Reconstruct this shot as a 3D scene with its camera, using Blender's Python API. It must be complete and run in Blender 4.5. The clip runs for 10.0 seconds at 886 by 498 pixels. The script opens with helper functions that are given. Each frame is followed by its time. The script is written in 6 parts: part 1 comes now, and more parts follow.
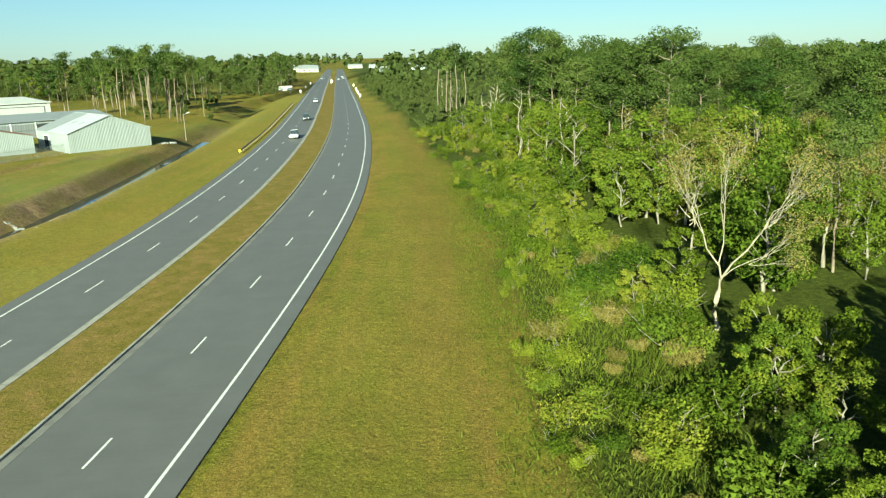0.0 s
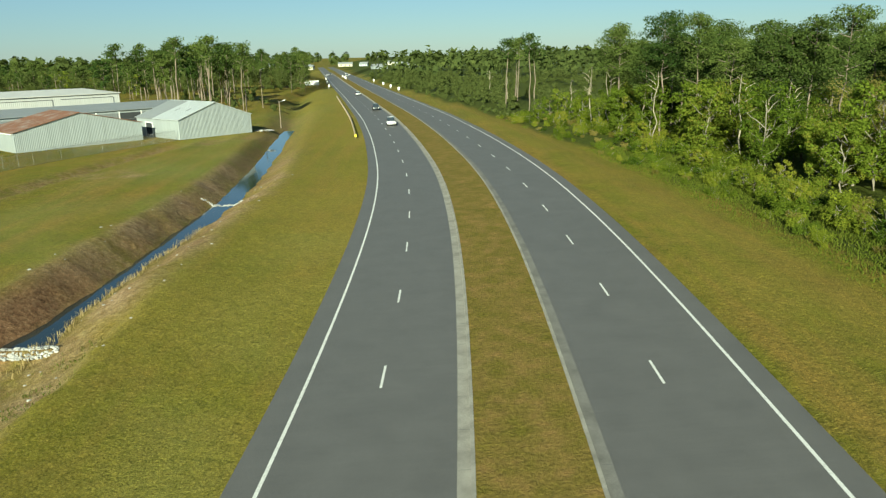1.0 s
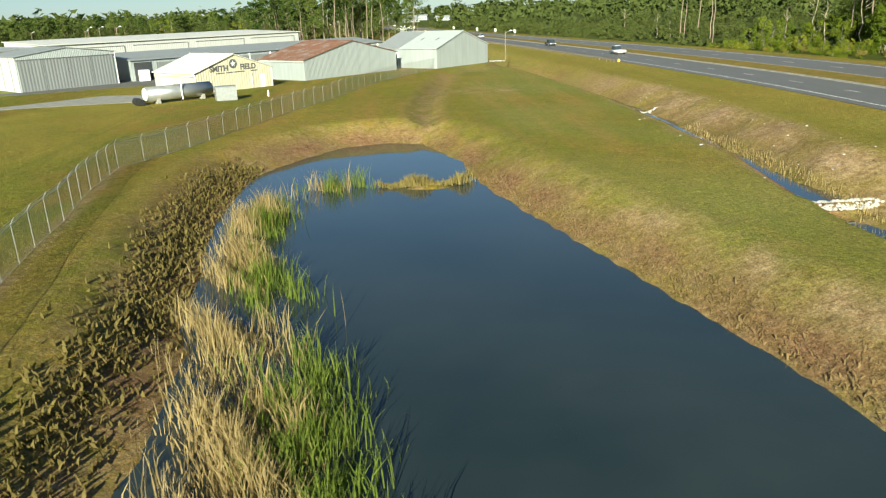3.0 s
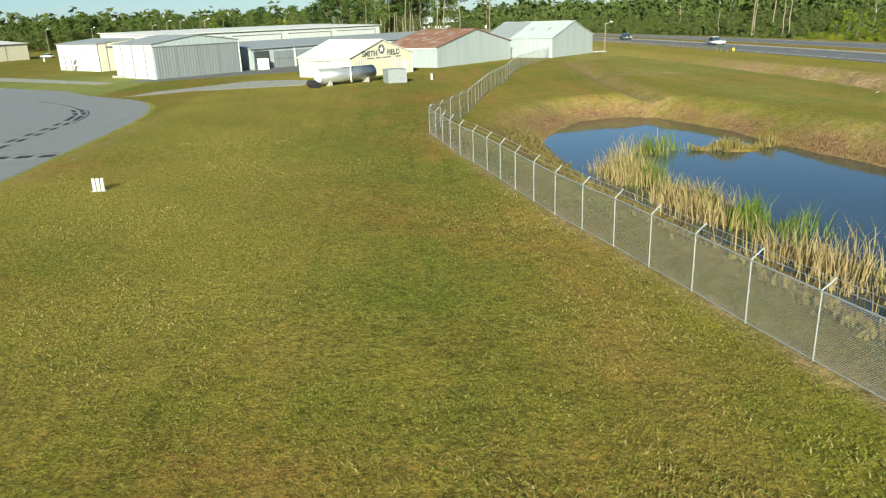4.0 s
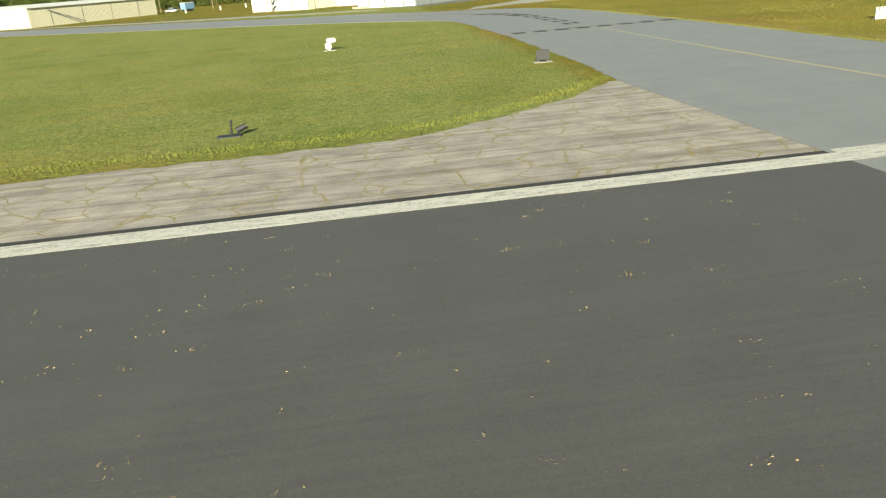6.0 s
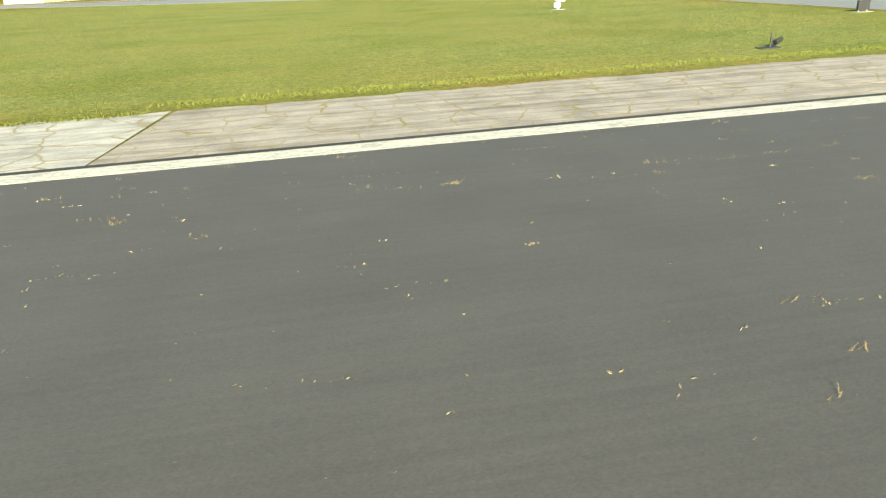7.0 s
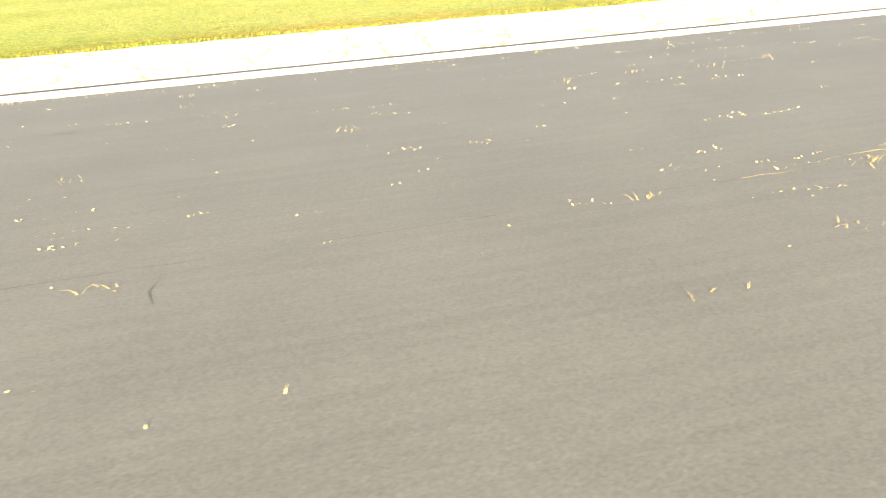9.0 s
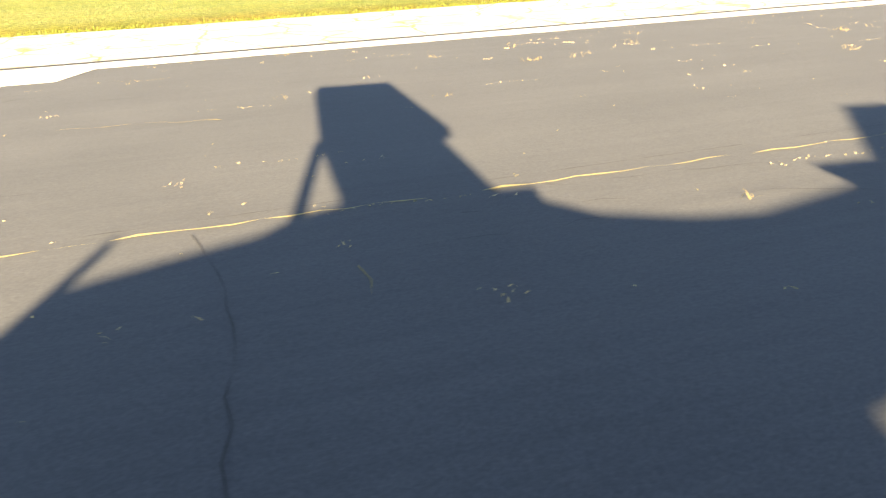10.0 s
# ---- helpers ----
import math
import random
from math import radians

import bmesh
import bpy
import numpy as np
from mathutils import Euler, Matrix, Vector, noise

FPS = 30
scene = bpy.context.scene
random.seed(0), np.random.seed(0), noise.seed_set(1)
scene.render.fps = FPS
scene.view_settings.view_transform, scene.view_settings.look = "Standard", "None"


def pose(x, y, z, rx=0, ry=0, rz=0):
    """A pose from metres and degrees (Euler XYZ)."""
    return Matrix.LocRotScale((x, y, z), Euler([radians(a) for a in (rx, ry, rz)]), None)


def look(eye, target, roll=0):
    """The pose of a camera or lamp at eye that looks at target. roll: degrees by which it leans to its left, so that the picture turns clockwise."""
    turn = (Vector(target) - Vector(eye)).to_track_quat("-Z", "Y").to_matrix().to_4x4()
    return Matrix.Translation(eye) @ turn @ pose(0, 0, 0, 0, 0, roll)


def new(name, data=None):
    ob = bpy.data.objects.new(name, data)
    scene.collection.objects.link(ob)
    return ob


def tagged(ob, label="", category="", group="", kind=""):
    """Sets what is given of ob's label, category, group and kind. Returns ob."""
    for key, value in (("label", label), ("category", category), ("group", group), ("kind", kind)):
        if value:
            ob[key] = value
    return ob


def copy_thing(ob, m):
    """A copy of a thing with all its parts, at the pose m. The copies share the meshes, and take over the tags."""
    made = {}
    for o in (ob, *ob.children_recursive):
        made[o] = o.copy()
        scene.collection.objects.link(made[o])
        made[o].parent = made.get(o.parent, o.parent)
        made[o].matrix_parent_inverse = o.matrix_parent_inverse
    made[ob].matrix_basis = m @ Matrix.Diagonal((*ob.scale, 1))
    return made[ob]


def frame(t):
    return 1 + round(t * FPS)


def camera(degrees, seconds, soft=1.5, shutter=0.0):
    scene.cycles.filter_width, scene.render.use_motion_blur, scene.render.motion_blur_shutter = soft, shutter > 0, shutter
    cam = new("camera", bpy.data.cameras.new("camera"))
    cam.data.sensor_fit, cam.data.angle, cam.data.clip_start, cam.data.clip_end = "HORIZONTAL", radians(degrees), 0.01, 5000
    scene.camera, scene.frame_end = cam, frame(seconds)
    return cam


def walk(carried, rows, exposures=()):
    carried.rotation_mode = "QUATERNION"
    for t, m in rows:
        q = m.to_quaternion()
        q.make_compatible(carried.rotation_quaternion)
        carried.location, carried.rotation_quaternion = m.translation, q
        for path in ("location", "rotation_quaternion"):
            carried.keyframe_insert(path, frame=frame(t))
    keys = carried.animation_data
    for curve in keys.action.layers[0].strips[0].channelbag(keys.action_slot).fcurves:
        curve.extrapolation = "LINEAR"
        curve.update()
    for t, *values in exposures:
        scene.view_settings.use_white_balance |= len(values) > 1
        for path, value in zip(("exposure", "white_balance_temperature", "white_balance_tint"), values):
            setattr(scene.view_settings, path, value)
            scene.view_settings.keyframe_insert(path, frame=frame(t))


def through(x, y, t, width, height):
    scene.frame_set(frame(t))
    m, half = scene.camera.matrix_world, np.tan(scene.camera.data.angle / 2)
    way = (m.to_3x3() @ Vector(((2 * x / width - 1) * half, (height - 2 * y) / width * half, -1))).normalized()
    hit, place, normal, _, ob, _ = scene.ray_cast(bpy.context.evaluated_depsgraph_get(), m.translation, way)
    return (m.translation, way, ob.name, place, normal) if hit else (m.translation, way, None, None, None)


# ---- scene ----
cam = camera(63.2, 10.0, 1.3, 0.03)
PATH = [
    # seconds, x, y, z, yaw, pitch, roll
    (0.0, 1.41, -2.54, 17.39, -0.19, -15.09, -1.21),
    (0.5, -11.93, -3.49, 16.47, -1.28, -11.37, -1.17),
    (1.0, -25.72, -4.78, 15.29, -2.26, -15.14, -1.28),
    (1.5, -39.34, -5.37, 14.49, -2.03, -16.15, -1.63),
    (2.0, -53.28, -5.71, 13.32, -1.67, -17.92, -1.54),
    (2.5, -66.30, -5.61, 11.64, -2.12, -17.45, -1.09),
    (2.7, -71.37, -5.68, 11.24, -2.31, -18.24, -1.80),
    (4.0, -104.69, -6.07, 8.90, -3.87, -17.98, -2.15),
    (4.5, -117.07, -7.22, 7.60, -4.25, -14.92, -2.37),
    (5.0, -129.66, -8.07, 6.70, -4.82, -15.24, -2.44),
    (5.5, -142.35, -8.52, 5.78, -3.80, -20.00, -4.61),
    (6.0, -154.11, -8.92, 4.82, -4.62, -20.81, -4.81),
    (7.5, -188.70, -9.39, 3.21, -11.91, -21.98, -3.11),
    (8.0, -199.90, -9.54, 2.95, -12.31, -24.20, -4.55),
    (8.5, -210.80, -9.66, 2.67, -11.84, -27.96, -4.39),
    (9.0, -221.40, -9.74, 2.41, -12.15, -23.72, -3.55),
    (9.5, -231.80, -9.85, 2.20, -15.83, -22.77, -1.96),
    (10.0, -242.00, -10.01, 2.05, -16.11, -23.70, -2.27),
]


def aimed(x, y, z, yaw, pitch, roll):
    a, p = radians(yaw), radians(pitch)
    way = Vector((-math.sin(a) * math.cos(p), math.cos(a) * math.cos(p), math.sin(p)))
    eye = Vector((x, y, z))
    return look(eye, eye + 2 * way, roll)


EXPOSURES = [
    # seconds, stops, kelvin, tint
    (0.0, 1.30, 6600, -24), (0.5, 0.98, 6700, -20), (1.0, 0.86, 6700, -17), (2.0, 0.98, 6800, -11), (2.5, 1.12, 6900, -8), (4.0, 1.13, 6400, -6), (4.5, 1.0, 6400, -6), (5.0, 0.88, 6800, -6), (5.5, 0.94, 7000, -6),
    (6.0, 1.30, 7200, -6), (7.3, 1.95, 7200, -5), (8.0, 2.30, 6950, -3), (8.6, 2.62, 7400, 0), (9.0, 2.93, 8000, 4), (9.5, 2.87, 8000, 5), (10.0, 2.88, 8700, 9)]
walk(cam, [(t, aimed(*r)) for t, *r in PATH], EXPOSURES)

# ---- light ----
SUN_WAY = Vector((-0.56, -2.62, 1.0)).normalized()
world = bpy.data.worlds.new("sky")
scene.world = world
world.use_nodes = True
wn = world.node_tree
sky = wn.nodes.new("ShaderNodeTexSky")
sky.sky_type = "NISHITA"
sky.sun_disc = False
sky.sun_elevation = math.asin(SUN_WAY.z)
sky.sun_rotation = math.atan2(SUN_WAY.x, SUN_WAY.y)
sky.air_density, sky.dust_density, sky.ozone_density = 0.8, 0.15, 3.0
air = wn.nodes.new("ShaderNodeMixRGB")
air.inputs[0].default_value = 0.34
air.inputs[2].default_value = (3.2, 4.3, 7.2, 1)
wn.links.new(sky.outputs["Color"], air.inputs[1])
# the hazy pale belt above the horizon
way_up = wn.nodes.new("ShaderNodeSeparateXYZ")
wn.links.new(wn.nodes.new("ShaderNodeTexCoord").outputs["Generated"], way_up.inputs[0])
belt = wn.nodes.new("ShaderNodeValToRGB")
wn.links.new(way_up.outputs["Z"], belt.inputs[0])
for at, tone in ((0.0, (0.60, 0.61, 0.61)), (0.14, (0.72, 0.74, 0.76)), (0.30, (0.48, 0.55, 0.62)), (0.50, (0.27, 0.34, 0.42)), (1.0, (0.18, 0.25, 0.34))):
    stop = belt.color_ramp.elements[0] if at == 0 else belt.color_ramp.elements[-1] if at == 1 else belt.color_ramp.elements.new(at)
    stop.position, stop.color = at, (*tone, 1)
haze = wn.nodes.new("ShaderNodeMixRGB")
haze.blend_type = "MULTIPLY"
haze.inputs[0].default_value = 1.0
wn.links.new(air.outputs["Color"], haze.inputs[1])
wn.links.new(belt.outputs["Color"], haze.inputs[2])
wn.links.new(haze.outputs["Color"], wn.nodes["Background"].inputs["Color"])
wn.nodes["Background"].inputs["Strength"].default_value = 0.076
sun = new("sun", bpy.data.lights.new("sun", "SUN"))
sun.data.energy, sun.data.angle, sun.data.color = 5.5, radians(0.53), (1.0, 0.92, 0.78)
sun.matrix_world = look(SUN_WAY * 300, (0, 0, 0))

# ---- materials ----


class Nodes:
    """A small wrapper for building node materials."""

    def __init__(self, name):
        self.mat = bpy.data.materials.new(name)
        self.mat.use_nodes = True
        self.tree = self.mat.node_tree
        self.bsdf = self.tree.nodes["Principled BSDF"]
        self.out = self.tree.nodes["Material Output"]

    def add(self, kind, **inputs):
        n = self.tree.nodes.new("ShaderNode" + kind)
        for key, value in inputs.items():
            key = key.replace("_", " ")
            if hasattr(value, "is_output"):
                self.tree.links.new(value, n.inputs[key])
            else:
                n.inputs[key].default_value = value
        return n

    def link(self, a, b):
        self.tree.links.new(a, b)

    def coords(self, which="Object"):
        return self.tree.nodes.new("ShaderNodeTexCoord").outputs[which]

    def place(self):
        return self.tree.nodes.new("ShaderNodeNewGeometry").outputs["Position"]

    def noise(self, where, scale, detail=4.0, rough=0.55):
        n = self.add("TexNoise", Scale=scale, Detail=detail, Roughness=rough)
        self.link(where, n.inputs["Vector"])
        return n.outputs["Fac"]

    def ramp(self, fac, stops):
        n = self.tree.nodes.new("ShaderNodeValToRGB")
        self.link(fac, n.inputs["Fac"])
        while len(n.color_ramp.elements) < len(stops):
            n.color_ramp.elements.new(0.5)
        for e, (p, c) in zip(n.color_ramp.elements, stops):
            e.position = p
            e.color = (*c, 1) if len(c) == 3 else c
        return n.outputs["Color"]

    def mix(self, fac, a, b, mode="MIX"):
        n = self.tree.nodes.new("ShaderNodeMixRGB")
        n.blend_type = mode
        for sock, v in zip(n.inputs, (fac, a, b)):
            if hasattr(v, "is_output"):
                self.link(v, sock)
            elif isinstance(v, (int, float)):
                sock.default_value = v if sock.type == "VALUE" else (v, v, v, 1)
            else:
                sock.default_value = (*v, 1) if len(v) == 3 else v
        return n.outputs["Color"]

    def math(self, op, a, b=0.0):
        n = self.tree.nodes.new("ShaderNodeMath")
        n.operation = op
        for sock, v in zip(n.inputs, (a, b)):
            if hasattr(v, "is_output"):
                self.link(v, sock)
            else:
                sock.default_value = v
        return n.outputs["Value"]

    def attr(self, name):
        n = self.tree.nodes.new("ShaderNodeAttribute")
        n.attribute_name = name
        return n.outputs["Fac"]

    def chance(self):
        return self.tree.nodes.new("ShaderNodeObjectInfo").outputs["Random"]

    def island(self):
        return self.tree.nodes.new("ShaderNodeNewGeometry").outputs["Random Per Island"]

    def stretch(self, where, sx, sy, sz, turn=0.0):
        n = self.tree.nodes.new("ShaderNodeMapping")
        n.inputs["Scale"].default_value = (sx, sy, sz)
        n.inputs["Rotation"].default_value = (0, 0, turn)
        self.link(where, n.inputs["Vector"])
        return n.outputs["Vector"]

    def done(self, color=None, rough=0.8, metal=0.0, bump=None, depth=0.02, strength=0.6, spec=0.5):
        b = self.bsdf
        for key, v in (("Base Color", color), ("Roughness", rough), ("Metallic", metal), ("Specular IOR Level", spec)):
            if v is None:
                continue
            if hasattr(v, "is_output"):
                self.link(v, b.inputs[key])
            else:
                b.inputs[key].default_value = (*v, 1) if isinstance(v, tuple) and len(v) == 3 else v
        if bump is not None:
            n = self.add("Bump", Strength=strength, Distance=depth)
            self.link(bump, n.inputs["Height"])
            self.link(n.outputs["Normal"], b.inputs["Normal"])
        return self.mat


def grass_material():
    m = Nodes("mown_grass")
    p = m.place()
    big = m.noise(p, 0.045, 3)
    mid = m.noise(p, 0.35, 4)
    fine = m.noise(p, 11.0, 6, 0.78)
    tuft = m.noise(p, 1.6, 5, 0.7)
    stripes = m.noise(m.stretch(p, 0.35, 0.02, 1, radians(8)), 1.0, 3)
    green = m.ramp(big, [(0.30, (0.138, 0.148, 0.018)), (0.50, (0.188, 0.178, 0.024)), (0.70, (0.262, 0.196, 0.040))])
    dry = m.mix(m.ramp(mid, [(0.44, (0, 0, 0)), (0.70, (0.6, 0.6, 0.6))]), green, (0.245, 0.170, 0.045))
    dry = m.mix(m.ramp(stripes, [(0.46, (0, 0, 0)), (0.66, (0.85, 0.85, 0.85))]), dry, (0.275, 0.185, 0.046))
    tracks = m.noise(m.stretch(p, 0.9, 0.035, 1, radians(-6)), 1.0, 3)
    dry = m.mix(m.math("MULTIPLY", m.attr("lawn"), m.ramp(tracks, [(0.55, (0, 0, 0)), (0.68, (0.7, 0.7, 0.7))])), dry, (0.115, 0.125, 0.018))
    fresh = m.ramp(m.noise(p, 0.075, 4, 0.6), [(0.42, (0.75, 0.75, 0.75)), (0.60, (0, 0, 0))])
    dry = m.mix(m.math("MULTIPLY", m.attr("lawn"), fresh), dry, (0.128, 0.150, 0.018))
    rusty = m.math("MULTIPLY", m.ramp(m.noise(p, 0.085, 4, 0.6), [(0.47, (0, 0, 0)), (0.66, (1, 1, 1))]), m.ramp(m.noise(p, 0.9, 5, 0.7), [(0.35, (0.15, 0.15, 0.15)), (0.65, (0.85, 0.85, 0.85))]))
    dry = m.mix(m.math("MULTIPLY", rusty, m.math("ADD", m.math("MULTIPLY", m.attr("lawn"), 0.8), 0.12)), dry, (0.275, 0.140, 0.040))
    broad = m.noise(p, 0.5, 8, 0.8)
    dry = m.mix(0.8, dry, m.ramp(broad, [(0.38, (0.74, 0.80, 0.70)), (0.50, (1, 1, 1)), (0.64, (1.2, 1.14, 1.1))]), "MULTIPLY")
    # lumps multiply the colour to paint the small shadows between grass clumps
    lumps = m.noise(p, 1.9, 6, 0.78)
    dry = m.mix(m.math("ADD", m.math("MULTIPLY", m.attr("lawn"), 0.40), 0.60), dry, m.ramp(lumps, [(0.36, (0.66, 0.68, 0.64)), (0.50, (1, 1, 1)), (0.66, (1.22, 1.18, 1.14))]), "MULTIPLY")
    clumps = m.noise(p, 6.5, 6, 0.8)
    dry = m.mix(m.ramp(clumps, [(0.54, (0, 0, 0)), (0.70, (0.75, 0.75, 0.75))]), dry, (0.36, 0.30, 0.11))
    dry = m.mix(m.ramp(m.noise(p, 4.6, 6, 0.8), [(0.55, (0, 0, 0)), (0.70, (0.6, 0.6, 0.6))]), dry, (0.085, 0.085, 0.018))
    lush = m.mix(m.attr("lush"), dry, m.ramp(tuft, [(0.3, (0.172, 0.212, 0.060)), (0.7, (0.295, 0.318, 0.115))]))
    arcs = m.noise(m.stretch(p, 0.035, 0.6, 1, radians(-4)), 1.0, 3)
    lush = m.mix(m.math("MULTIPLY", m.attr("lush"), m.ramp(arcs, [(0.45, (0, 0, 0)), (0.66, (0.6, 0.6, 0.6))])), lush, (0.285, 0.245, 0.055))
    lush = m.mix(m.math("MULTIPLY", m.attr("lush"), m.ramp(m.noise(p, 0.16, 4), [(0.46, (0, 0, 0)), (0.66, (0.6, 0.6, 0.6))])), lush, (0.125, 0.165, 0.024))
    lush = m.mix(m.attr("verge"), lush, m.ramp(tuft, [(0.3, (0.215, 0.180, 0.030)), (0.7, (0.315, 0.262, 0.058))]))
    patchy = m.math("MULTIPLY", m.attr("bank"), m.ramp(m.noise(p, 0.7, 5, 0.65), [(0.36, (0.10, 0.10, 0.10)), (0.60, (1, 1, 1))]))
    rough_strip = m.mix(patchy, lush, m.ramp(tuft, [(0.32, (0.090, 0.062, 0.028)), (0.47, (0.270, 0.180, 0.090)), (0.60, (0.330, 0.250, 0.130)), (0.74, (0.250, 0.220, 0.060))]))
    soil = m.mix(m.attr("soil"), rough_strip, m.ramp(tuft, [(0.35, (0.24, 0.15, 0.085)), (0.62, (0.46, 0.33, 0.20)), (0.75, (0.60, 0.48, 0.33))]))
    clay = m.mix(m.attr("clay"), soil, m.ramp(m.noise(p, 2.6, 6, 0.75), [(0.32, (0.075, 0.040, 0.022)), (0.48, (0.215, 0.120, 0.065)), (0.62, (0.300, 0.185, 0.105)), (0.75, (0.260, 0.200, 0.080))]))
    # undergrowth green, kept dark so its colour also carries the shade beneath the trees
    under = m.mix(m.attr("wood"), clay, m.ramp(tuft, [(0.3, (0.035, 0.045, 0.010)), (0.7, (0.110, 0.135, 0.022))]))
    col = m.mix(0.9, under, m.ramp(fine, [(0.30, (0.24, 0.26, 0.26)), (0.50, (0.92, 0.92, 0.92)), (0.70, (1.85, 1.76, 1.6))]), "MULTIPLY")
    # knob is bump height and also paints shade into the hollows between tufts
    knob = m.noise(p, 4.3, 3, 0.6)
    col = m.mix(m.math("ADD", m.math("MULTIPLY", m.attr("lawn"), 0.1), 0.42), col, m.ramp(knob, [(0.36, (0.52, 0.58, 0.55)), (0.50, (1, 1, 1)), (0.64, (1.34, 1.28, 1.22))]), "MULTIPLY")
    height = m.math("ADD", m.math("ADD", m.math("MULTIPLY", fine, 0.5), tuft), m.math("MULTIPLY", knob, m.math("ADD", m.math("MULTIPLY", m.attr("lawn"), 0.45), 0.1)))
    return m.done(col, 0.95, 0, height, 0.16, 0.9, 0.1)


def asphalt(name, tone, warm=1.0, wear=0.35, patch=0.2, rough=0.85, spec=0.3):
    m = Nodes(name)
    p = m.place()
    grit = m.noise(p, 46.0, 4, 0.85)
    blot = m.noise(p, 0.5, 5, 0.6)
    trails = m.noise(m.stretch(p, 0.22, 7.0, 1, radians(1.1)), 1.0, 6, 0.72)
    lanes = m.noise(m.stretch(p, 0.05, 1.1, 1, 0.0), 1.0, 4)
    a = (tone * warm, tone, tone * 0.96)
    dark = tuple(c * (1 - patch) for c in a)
    pale = tuple(c * (1 + patch) for c in a)
    col = m.ramp(blot, [(0.3, dark), (0.5, a), (0.72, pale)])
    col = m.mix(m.math("MULTIPLY", lanes, wear), col, tuple(c * 0.72 for c in a))
    col = m.mix(0.4 * wear, col, m.ramp(trails, [(0.34, (0.72, 0.72, 0.74)), (0.50, (1, 1, 1)), (0.66, (1.28, 1.26, 1.22))]), "MULTIPLY")
    col = m.mix(0.6, col, m.ramp(grit, [(0.35, (0.55, 0.55, 0.55)), (0.6, (1.2, 1.2, 1.2)), (0.78, (1.9, 1.85, 1.75))]), "MULTIPLY")
    return m.done(col, rough, 0, grit, 0.004, 0.3, spec)


def concrete(name, tone, tint=(1.0, 0.97, 0.90), crack=0.0, streak=0.0):
    m = Nodes(name)
    p = m.place()
    grit = m.noise(p, 22.0, 4, 0.7)
    blot = m.noise(p, 0.9, 5)
    a = tuple(tone * c for c in tint)
    col = m.ramp(blot, [(0.3, tuple(c * 0.72 for c in a)), (0.5, a), (0.7, tuple(min(c * 1.2, 0.95) for c in a))])
    col = m.mix(0.45, col, m.ramp(grit, [(0.35, (0.55, 0.55, 0.55)), (0.65, (1.2, 1.2, 1.2))]), "MULTIPLY")
    if streak:
        bands = m.noise(m.stretch(p, 0.12, 2.6, 1, 0.0), 1.0, 5, 0.7)
        col = m.mix(streak, col, m.ramp(bands, [(0.34, (0.55, 0.52, 0.50)), (0.52, (1, 1, 1)), (0.68, (1.25, 1.22, 1.15))]), "MULTIPLY")
    if crack:
        v = m.tree.nodes.new("ShaderNodeTexVoronoi")
        v.feature = "DISTANCE_TO_EDGE"
        v.inputs["Scale"].default_value = crack
        v.inputs["Randomness"].default_value = 1.0
        w = m.add("TexNoise", Scale=1.4, Detail=4.0)
        m.link(p, w.inputs["Vector"])
        m.link(m.mix(0.35, p, w.outputs["Color"], "ADD"), v.inputs["Vector"])
        line = m.ramp(m.math("ADD", v.outputs["Distance"], m.math("MULTIPLY", m.noise(p, 2.2, 4), 0.05)), [(0.034, (0.9, 0.9, 0.9)), (0.052, (0, 0, 0))])
        col = m.mix(line, col, m.ramp(m.noise(p, 1.1, 3), [(0.42, (0.26, 0.22, 0.15)), (0.60, (0.20, 0.17, 0.05))]))
    return m.done(col, 0.9, 0, grit, 0.01, 0.6, 0.3)


def road_paint(name, rgb, worn=0.3):
    m = Nodes(name)
    p = m.place()
    chips = m.noise(p, 14.0, 5, 0.7)
    long = m.noise(m.stretch(p, 1.0, 6.0, 1), 1.2, 5, 0.7)
    fac = m.ramp(m.math("MULTIPLY", m.math("ADD", chips, long), 0.5), [(0.44 - 0.10 * worn, (1, 1, 1)), (0.52, (0, 0, 0))])
    col = m.mix(m.math("MULTIPLY", fac, worn), rgb, (0.11, 0.105, 0.095))
    return m.done(col, 0.6, 0, chips, 0.003, 0.4)


def flaked_paint(name, rgb):
    """Thick old marking paint, weathered into flakes with dark seams between."""
    m = Nodes(name)
    p = m.place()
    along = m.stretch(p, 1.0, 3.4, 1, radians(-9))
    seams = m.noise(along, 9.0, 7, 0.72)
    chips = m.noise(p, 21.0, 5, 0.75)
    col = m.mix(0.8, rgb, m.ramp(m.noise(along, 0.9, 5, 0.65), [(0.32, (0.62, 0.62, 0.63)), (0.52, (1, 1, 1)), (0.70, (1.25, 1.24, 1.2))]), "MULTIPLY")
    col = m.mix(m.ramp(seams, [(0.38, (0.9, 0.9, 0.9)), (0.45, (0, 0, 0))]), col, (0.060, 0.058, 0.054))
    col = m.mix(m.ramp(chips, [(0.33, (0.8, 0.8, 0.8)), (0.42, (0, 0, 0))]), col, (0.085, 0.082, 0.075))
    return m.done(col, 0.8, 0, m.math("ADD", seams, m.math("MULTIPLY", chips, 0.4)), 0.01, 0.6, 0.3)


